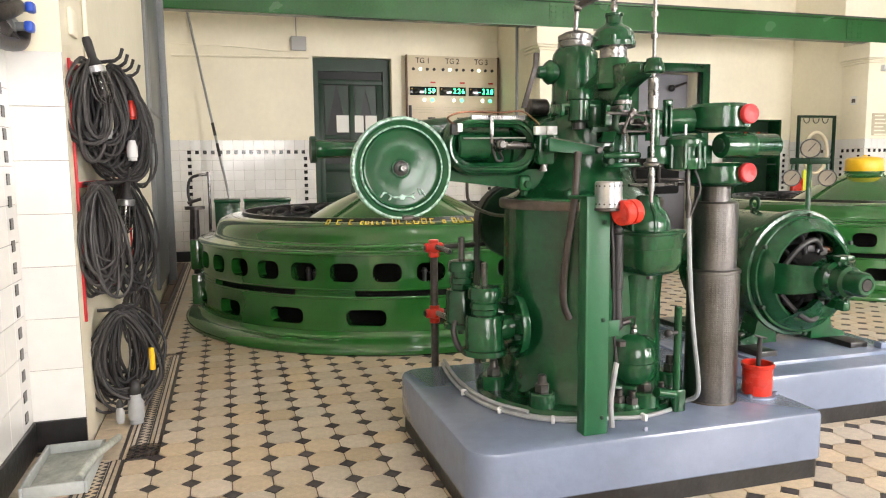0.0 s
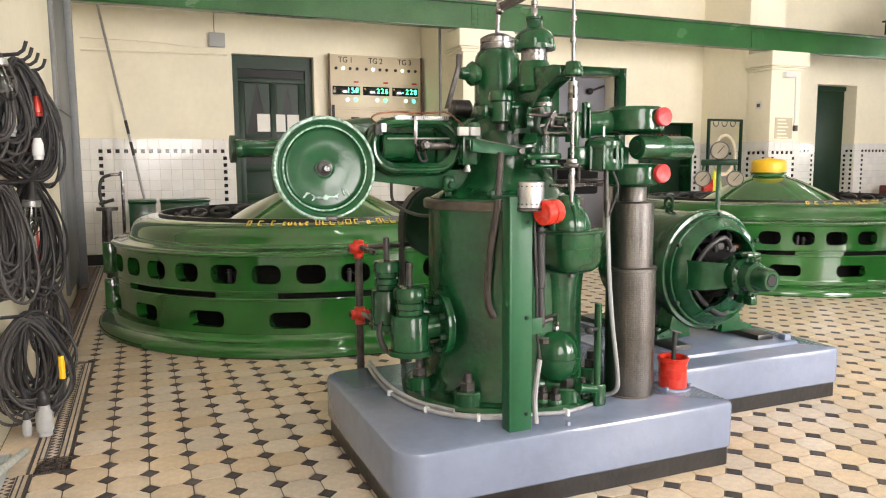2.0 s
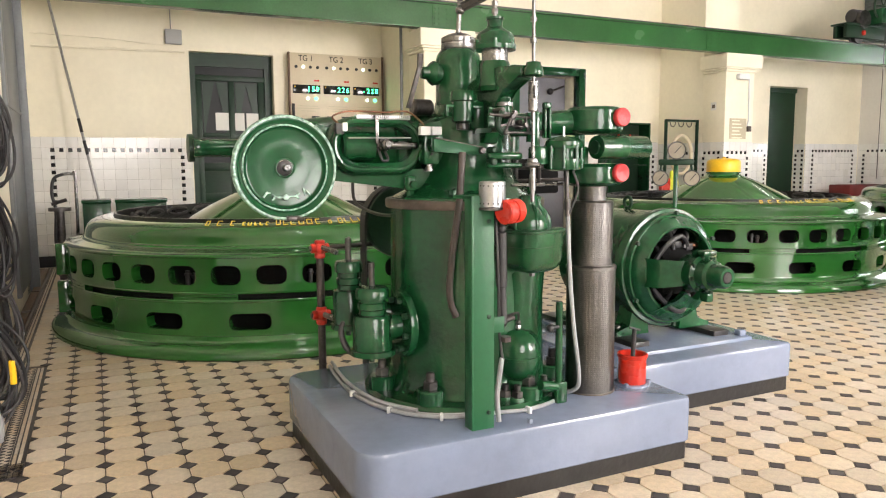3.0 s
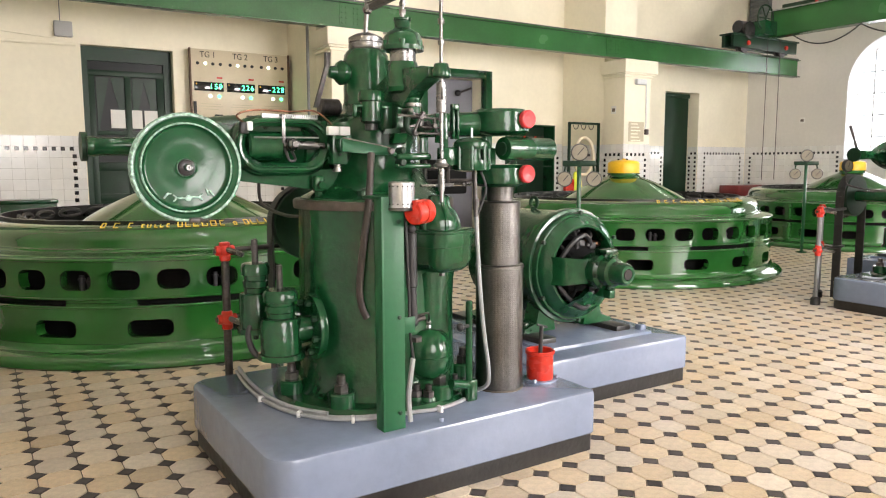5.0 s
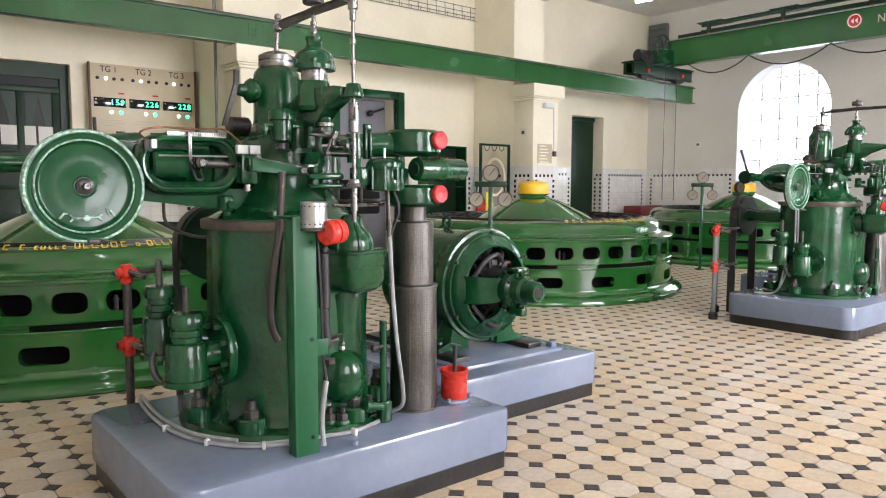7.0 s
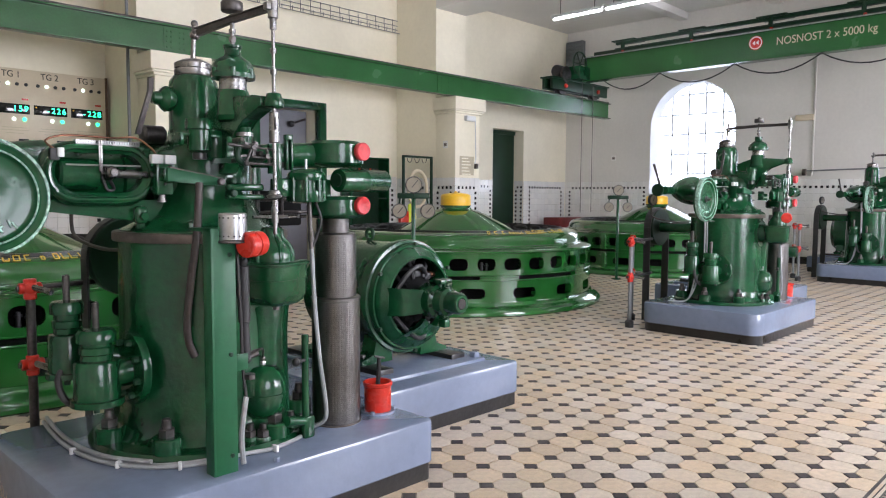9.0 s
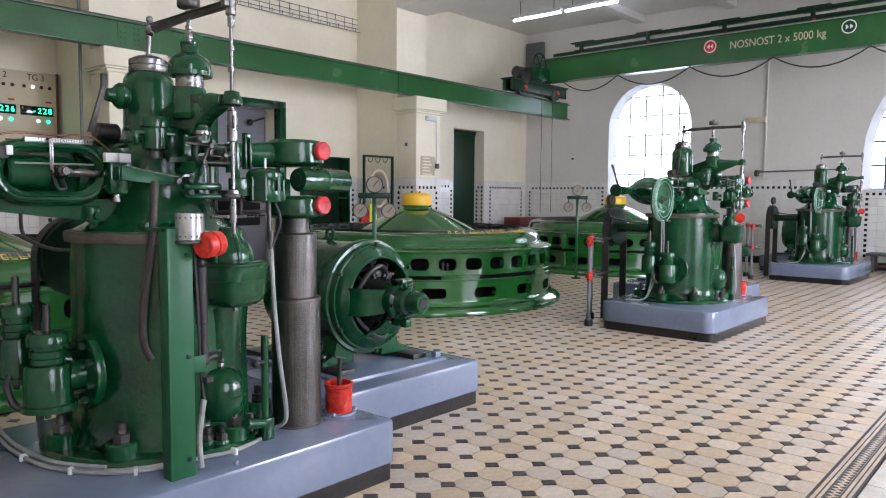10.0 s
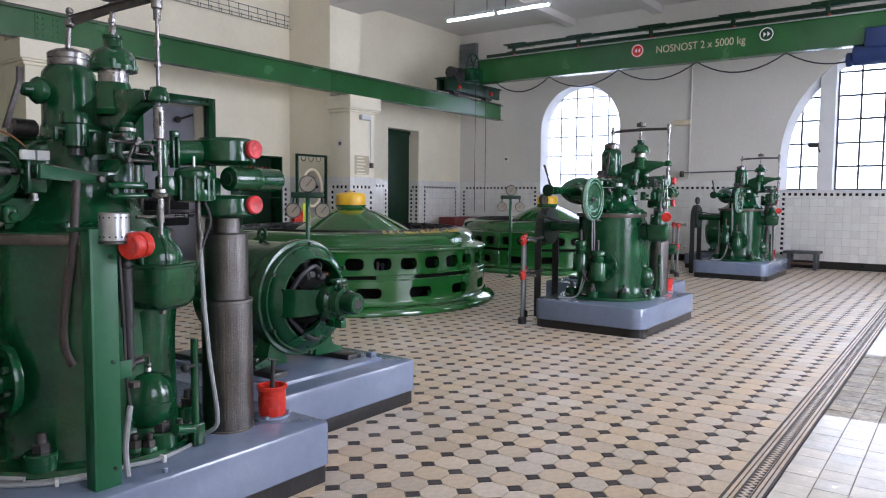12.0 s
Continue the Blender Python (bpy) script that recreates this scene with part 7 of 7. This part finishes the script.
plug(-0.51, 4.05, 0.09, GREY_PLASTIC, "grey industrial plug hanging at the cable end", 1.15)
plug(-0.575, 3.95, 0.09, GREY_PLASTIC, "small white plug on a black cable", 0.6)
plug(-0.555, 3.95, 1.56, GREY_PLASTIC, "white plug on a black cable", 0.8)
plug(-0.46, 4.1, 1.45, WHITE_PLASTIC, "white conical plug with a red base", 0.75)
plug(-0.455, 4.15, 1.66, RED, "red cable coupling among black cables", 0.7)
part("tape_band", Shape().tube([(-0.42 - 0.0 * k, 4.1 - 0.02, 0.28 + 0.04 * k) for k in range(4)], 0.016, 8), YELLOW, bpy.data.objects["hanging_cable.006"], "yellow tape band")

tray = thing("plastic_tray", (-0.74, 3.46, 0), "dirty grey plastic tray on the floor", "tray")
sh = Shape().span((-0.86, 3.22, 0.0), (-0.62, 3.70, 0.012), 0.004)
part("bottom", sh, BEIGE_DIRTY, tray)
for a, b in (((-0.87, 3.21), (-0.855, 3.71)), ((-0.625, 3.21), (-0.61, 3.71)), ((-0.855, 3.21), (-0.625, 3.225)), ((-0.855, 3.695), (-0.625, 3.71))):
    part("side", Shape().span((*a, 0.0), (*b, 0.055), 0.005), mat("grey_tray_rim", (0.42, 0.45, 0.44), 0.45, var=0.15), tray)
part("handle", Shape().tube([(-0.65, 3.25, 0.05), (-0.62, 3.4, 0.075), (-0.57, 3.55, 0.08), (-0.55, 3.69, 0.06)], 0.018, 8, smooth=4), BEIGE_DIRTY, tray)

vp = thing("water_valves", (-0.88, 3.6, 2.15), "grey pipes with two blue tap handles on the wall", "valves")
for z in (1.94, 2.02, 2.12):
    part("pipe", Shape().cyl((-0.88, 2.6, z), (-0.88, 3.72, z - 0.02), 0.026, seg=14), GREY_POST, vp)
for y, z in ((3.62, 1.97), (3.66, 2.06)):
    part("valve_body", Shape().cyl((-0.88, y - 0.05, z), (-0.88, y + 0.05, z), 0.04, seg=16).cyl((-0.88, y, z), (-0.80, y, z), 0.02, seg=12), GREY_POST, vp)
    part("tap_handle", Shape().box((-0.79, y, z), (0.035, 0.06, 0.045), 0.01), BLUE_TAP, vp, "blue tap handle")
for pts, r_ in (([(-0.86, 2.9, 1.86), (-0.85, 3.4, 1.87), (-0.83, 3.62, 1.9), (-0.82, 3.66, 1.98)], 0.03), ([(-0.86, 2.9, 2.2), (-0.85, 3.4, 2.19), (-0.82, 3.7, 2.16)], 0.024), ([(-0.9, 3.3, 1.95), (-0.84, 3.45, 2.0), (-0.83, 3.6, 2.05)], 0.034)):
    part("elbow", Shape().tube(pts, r_, 10, smooth=4), STEEL_DARK, vp)
for y, z in ((3.42, 1.93), (3.5, 2.03), (3.35, 2.1), (3.55, 1.9)):
    part("union_nut", Shape().nut((-0.86, y, z), 0.045, 0.05, (0, 1, 0)), STEEL_DARK, vp)
wc = thing("wall_conduit", (-0.69, 4.3, 1.9), "white painted conduit and box on the wall", "conduit")
part("conduit", Shape().cyl((-0.685, 4.35, 1.9), (-0.685, 4.35, 3.4), 0.012, seg=8), CREAM, wc)
part("box", Shape().span((-0.70, 3.95, 2.0), (-0.68, 4.1, 2.13), 0.006), CREAM, wc)

# ---- dado tiling ----


def dado(name, axis, w, u0, u1, z0, z1, sign_, size=0.15, parts=True, dots=None, colour=None):
    """Glazed tiles on a wall plane; dots are frames (ua, ub, top) of small black squares."""
    def solid(ua, ub, za, zb, proud, inset=0.002):
        def at(u, z, d):
            return (u, w + sign_ * d, z) if axis == "y" else (w + sign_ * d, u, z)
        r = [(ua, za), (ub, za), (ub, zb), (ua, zb)]
        k = [(ua + inset, za + inset), (ub - inset, za + inset), (ub - inset, zb - inset), (ua + inset, zb - inset)]
        vs = [at(*p, proud) for p in k] + [at(*p, proud - 0.0015) for p in r] + [at(*p, 0.0) for p in r]
        fs = [(0, 1, 2, 3)] + [(4 + i, 4 + (i + 1) % 4, (i + 1) % 4, i) for i in range(4)] + [(8 + i, 8 + (i + 1) % 4, 4 + (i + 1) % 4, 4 + i) for i in range(4)]
        return vs, fs
    bed = Shape()
    lo, hi = (w, w + sign_ * 0.003)
    if axis == "y":
        bed.span((u0, min(lo, hi), z0), (u1, max(lo, hi), z1))
    else:
        bed.span((min(lo, hi), u0, z0), (max(lo, hi), u1, z1))
    th = structure(name, bed, GROUT_W, "white glazed tile dado with small black square inlays", "wall tiles")
    n, m_ = max(1, round((u1 - u0) / size)), max(1, round((z1 - z0) / size))
    su, sz = (u1 - u0) / n, (z1 - z0) / m_
    tiles = [solid(u0 + i * su + 0.0012, u0 + (i + 1) * su - 0.0012, z0 + j * sz + 0.0012, z0 + (j + 1) * sz - 0.0012, 0.009 + rng_d.uniform(-0.0006, 0.0006)) for i in range(n) for j in range(m_)]
    if parts:
        for t in tiles:
            ob = new("wall_tile", pydata_d("wall_tile", [t], TILE_WP))
            ob.parent = th
    else:
        ob = new("wall_tiles", pydata_d("wall_tiles", tiles, TILE_W))
        ob.parent = th
        tagged(ob, kind="stuff")
    blk = []
    for ua, ub, top, bottom in dots or ():
        k = ua
        while k <= ub + 1e-6:
            blk.append(solid(k - 0.026, k + 0.026, top - 0.026, top + 0.026, 0.012))
            k += 0.108
        for u in (ua, ub):
            z = top - 0.1
            while z > bottom:
                blk.append(solid(u - 0.026, u + 0.026, z - 0.026, z + 0.026, 0.012))
                z -= 0.1
    if blk:
        ob = new("black_inlays", pydata_d("black_inlays", blk, TILE_K))
        ob.parent = th
        tagged(ob, kind="stuff")
    skirt = Shape()
    if axis == "y":
        skirt.span((u0, min(w, w + sign_ * 0.02), 0), (u1, max(w, w + sign_ * 0.02), 0.15), 0.003)
    else:
        skirt.span((min(w, w + sign_ * 0.02), u0, 0), (max(w, w + sign_ * 0.02), u1, 0.15), 0.003)
    structure("baseboard", skirt, BLACK, "black glazed skirting", "baseboard")


rng_d = random.Random(21)


def pydata_d(name, pieces, material):
    V, F = [], []
    for vs, fs in pieces:
        b = len(V)
        V += vs
        F += [tuple(b + i for i in f) for f in fs]
    me = bpy.data.meshes.new(name)
    me.from_pydata(V, [], F)
    me.materials.append(material)
    b = bmesh.new()
    b.from_mesh(me)
    bmesh.ops.recalc_face_normals(b, faces=b.faces[:])
    b.to_mesh(me)
    b.free()
    return me


dado("dado_back", "y", YB, -0.77, 1.30, 0.15, 1.755, -1, dots=[(-0.49, 1.16, 1.58, 0.3)])
dado("dado_back", "y", YB, 2.52, 4.25, 0.15, 1.755, -1, dots=[(2.7, 4.1, 1.58, 0.3)])
dado("dado_back", "y", YB, 5.09, 6.61, 0.15, 1.755, -1, dots=[(5.2, 6.4, 1.58, 0.3)])
dado("dado_back", "y", YB, 8.17, 10.0, 0.15, 1.755, -1, dots=[(8.3, 9.88, 1.58, 0.3)])
dado("dado_back", "y", YB, 10.85, 13.03, 0.15, 1.755, -1, dots=[(12.2, 12.95, 1.6, 0.3)])
dado("dado_back", "y", YB, 14.21, 15.97, 0.15, 1.755, -1, dots=[(14.45, 15.8, 1.6, 0.3)])
dado("dado_pier", "y", 9.45, 10.0, 10.69, 0.15, 1.72, -1, dots=[(10.1, 10.58, 1.53, 0.3)])
dado("dado_pier", "x", 10.005, 9.46, 11.08, 0.15, 1.72, -1, dots=[(9.55, 9.9, 1.53, 0.3), (10.1, 10.9, 1.53, 0.3)])
dado("dado_reveal", "x", 14.205, YB + 0.01, YB + 0.28, 0.15, 1.755, -1, dots=[(YB + 0.06, YB + 0.22, 1.6, 0.3)])
dado("dado_end", "x", XE, 8.68, 11.08, 0.15, 1.755, -1, dots=[(8.8, 10.95, 1.6, 0.3)])
dado("dado_end", "x", XE, 3.2, 6.61, 0.15, 1.755, -1, dots=[(3.3, 6.5, 1.6, 0.3)])
dado("dado_end", "x", XE, -2.9, 3.19, 0.15, 1.54, -1, dots=[(-2.0, 3.08, 1.47, 0.25)])
dado("dado_end", "x", XE, 6.62, 8.67, 0.15, 1.42, -1)
dado("dado_step", "y", 3.78, -0.935, -0.70, 0.15, 1.89, -1, 0.235, True)
dado("dado_near", "x", XL, 1.6, 3.77, 0.15, 1.89, 1, 0.174, True, dots=[(1.8, 3.66, 1.71, 0.2)])


# ---- floor and wall tiles: the many small pieces last ----
PT = 0.17                       # pitch of the octagons
OX, OY = -0.0286, 3.0138        # a corner of the lattice, where a dark tile sits
HD = 0.0425                     # half diagonal of the dark tiles
GAP = 0.0028
RIGHT_EDGE = 0.862              # where the octagons end against the border


def octagon(cx, cy):
    h, d = PT / 2 - GAP, HD + GAP * 0.4
    pts = [(h, -h + d), (h, h - d), (h - d, h), (-h + d, h), (-h, h - d), (-h, -h + d), (-h + d, -h), (h - d, -h)]
    return [(cx + x, cy + y) for x, y in pts]


def diamond(cx, cy):
    d = HD - GAP
    return [(cx + d, cy), (cx, cy + d), (cx - d, cy), (cx, cy - d)]


def tile_solid(poly, z=0.0, drop=0.006, inset=0.0025):
    """Vertices and faces of a flat tile with eased edges."""
    n = len(poly)
    cx, cy = sum(p[0] for p in poly) / n, sum(p[1] for p in poly) / n
    r = max(math.hypot(p[0] - cx, p[1] - cy) for p in poly)
    k = 1 - inset / r
    vs = [(cx + (x - cx) * k, cy + (y - cy) * k, z) for x, y in poly] + [(x, y, z - inset * 0.7) for x, y in poly] + [(x, y, z - drop) for x, y in poly]
    fs = [tuple(range(n))]
    for lv in (0, n):
        fs += [(lv + n + i, lv + n + (i + 1) % n, lv + (i + 1) % n, lv + i) for i in range(n)]
    return vs, fs


def pydata(name, pieces, material):
    V, F = [], []
    for vs, fs in pieces:
        b = len(V)
        V += vs
        F += [tuple(b + i for i in f) for f in fs]
    me = bpy.data.meshes.new(name)
    me.from_pydata(V, [], F)
    me.materials.append(material)
    me.update()
    return me


def left_edge(y):
    return -0.36 if 3.55 < y < 5.49 else -0.505


def blocked(x, y):
    """Under the middle of a generator or a plinth nothing shows."""
    for gx in (1.58, 7.27, 12.96):
        if (x - gx) ** 2 + (y - GEN_Y) ** 2 < 1.8 ** 2:
            return True
    return 0.95 < x < 2.3 and 2.5 < y < 3.5


def clipped(poly, axis, limit):
    """The part of a polygon past a limit along x or y."""
    out = []
    for p, q in zip(poly, poly[1:] + poly[:1]):
        if p[axis] >= limit:
            out.append(p)
        if (p[axis] >= limit) != (q[axis] >= limit):
            t = (limit - p[axis]) / (q[axis] - p[axis])
            out.append((p[0] + (q[0] - p[0]) * t, p[1] + (q[1] - p[1]) * t))
    return out


rng = random.Random(4)
octs, dias = [], []
cut_octs, cut_dias = [], []
for i in range(-6, 100):
    for j in range(-14, 50):
        dx, dy = OX + i * PT, OY + j * PT
        for x_, y_, h_, shape_, cut in ((dx, dy, HD, diamond, cut_dias), (dx + PT / 2, dy + PT / 2, PT / 2, octagon, cut_octs)):
            le = left_edge(y_)
            inner = y_ - h_ >= RIGHT_EDGE and x_ - h_ >= le
            if not inner and y_ + h_ > RIGHT_EDGE + 0.004 and x_ + h_ > le + 0.004 and x_ < XE and y_ < YB:
                poly = clipped(clipped(shape_(x_, y_), 1, RIGHT_EDGE), 0, le)
                if len(poly) > 2:
                    cut.append(poly)
        if dy - HD >= RIGHT_EDGE and left_edge(dy) <= dx - HD and dx < XE - 0.05 and dy < YB - 0.1 and not blocked(dx, dy):
            dias.append((dx, dy))
        ox, oy = dx + PT / 2, dy + PT / 2
        if oy - PT / 2 >= RIGHT_EDGE and left_edge(oy) <= ox - PT / 2 and ox < XE - 0.1 and oy < YB - 0.1 and not blocked(ox, oy):
            octs.append((ox, oy))
near = lambda p: math.hypot(p[0] - 0.9, p[1] - 1.6)
octs.sort(key=near)
dias.sort(key=near)
one = pydata("octagon_tile", [tile_solid(octagon(0, 0))], OCT_P)
for x, y in octs[:300]:
    ob = new("octagon_tile", one)
    ob.parent, ob.location = floor, (x, y, rng.uniform(-0.0006, 0.0006))
    ob.rotation_euler = (rng.uniform(-0.003, 0.003), rng.uniform(-0.003, 0.003), 0)
one = pydata("dark_tile", [tile_solid(diamond(0, 0), -0.0004)], DIA_P)
for x, y in dias[:300]:
    ob = new("dark_tile", one)
    ob.parent, ob.location = floor, (x, y, rng.uniform(-0.0006, 0.0003))
for nm, rest, cut, shape_, m in (("octagon_tiles", octs[300:], cut_octs, octagon, OCT), ("dark_tiles", dias[300:], cut_dias, diamond, DIA)):
    ob = new(nm, pydata(nm, [tile_solid(shape_(x, y), rng.uniform(-0.0006, 0.0004)) for x, y in rest] + [tile_solid(p, -0.0002, 0.006, 0.0008) for p in cut], m))
    ob.parent = floor
    tagged(ob, kind="stuff")


# patterned border strips: pale and dark lines with a row of dark triangles
def border(name, a, b, side):
    """Strip from a to b along x or y; side points to its outer edge, away from the octagons."""
    a, b, s = Vector(a), Vector(b), Vector(side)
    d = (b - a).normalized()
    ln = (b - a).length

    def quad(u0, u1, v0, v1, z=0.0):
        pts = [a + d * u0 + s * v0, a + d * u1 + s * v0, a + d * u1 + s * v1, a + d * u0 + s * v1]
        return tile_solid([(p.x, p.y) for p in pts], z, 0.006, 0.0008)
    pale, dark = [], []
    k = 0.0
    while k < ln - 0.01:
        e = min(k + 0.15, ln)
        for v0, v1, lst in ((0.0, 0.014, dark), (0.015, 0.03, pale), (0.031, 0.037, dark), (0.038, 0.052, pale), (0.053, 0.06, dark), (0.061, 0.112, pale),
                            (0.113, 0.12, dark), (0.121, 0.135, pale), (0.136, 0.142, dark), (0.143, 0.157, pale), (0.158, 0.17, dark)):
            lst.append(quad(k + 0.0004, e - 0.0004, v0, v1))
        k = e
    k = 0.0
    while k < ln - 0.03:
        for v0, v1, m in ((0.062, 0.087, 1), (0.087, 0.111, -1)):
            base, tip = (v0, v1) if m > 0 else (v1, v0)
            o = 0.0 if m > 0 else 0.02
            pts = [a + d * (k + o) + s * base, a + d * (k + o + 0.036) + s * base, a + d * (k + o + 0.018) + s * tip]
            dark.append(tile_solid([(p.x, p.y) for p in pts], 0.0012, 0.004, 0.0005))
        k += 0.04
    for nm, lst, m in (("border_pale_strips", pale, OCT), ("border_dark_strips", dark, DIA)):
        ob = new(nm, pydata(nm, lst, m))
        ob.parent = floor
        tagged(ob, kind="stuff")


border("front", (-0.94, RIGHT_EDGE, 0), (15.95, RIGHT_EDGE, 0), (0, -1, 0))
border("left_near", (-0.51, RIGHT_EDGE, 0), (-0.51, 3.55, 0), (-1, 0, 0))
border("left_mid", (-0.365, 3.55, 0), (-0.365, 5.49, 0), (-1, 0, 0))
border("left_far", (-0.51, 5.49, 0), (-0.51, 11.0, 0), (-1, 0, 0))
border("step_near", (-0.365, 3.55, 0), (-0.51, 3.55, 0), (0, 1, 0))

# pale square tiles past the border, with a worn stone patch
sq, worn = [], []
S = 0.15
for i in range(int(17 / S)):
    for j in range(int(3.6 / S)):
        x, y = -0.94 + i * S, RIGHT_EDGE - 0.175 - (j + 1) * S
        if y < YF:
            continue
        lst = worn if 5.05 < x < 7.3 and y > 0.0 else sq
        g_ = 0.0018 if lst is sq else 0.004
        p = [(x + g_, y + g_), (x + S - g_, y + g_), (x + S - g_, y + S - g_), (x + g_, y + S - g_)]
        lst.append(tile_solid(p, rng.uniform(-0.001, 0.0008) if lst is sq else rng.uniform(-0.004, 0.0)))
for nm, lst, m in (("square_floor_tiles", sq, SQ), ("worn_stone_tiles", worn, WORN)):
    ob = new(nm, pydata(nm, lst, m))
    ob.parent = floor
    tagged(ob, kind="stuff")
# plain tiles between the left border and the wall
fill = []
for j in range(70):
    y = 0.9 + j * 0.148
    x1 = -0.685 if not 3.55 < y + 0.07 < 5.49 else -0.54
    x0 = -0.93 if y < 3.6 else -0.69
    if x1 - x0 > 0.02:
        fill.append(tile_solid([(x0, y), (x1, y), (x1, y + 0.145), (x0, y + 0.145)], -0.0005))
ob = new("edge_tiles", pydata("edge_tiles", fill, OCT))
ob.parent = floor
tagged(ob, kind="stuff")
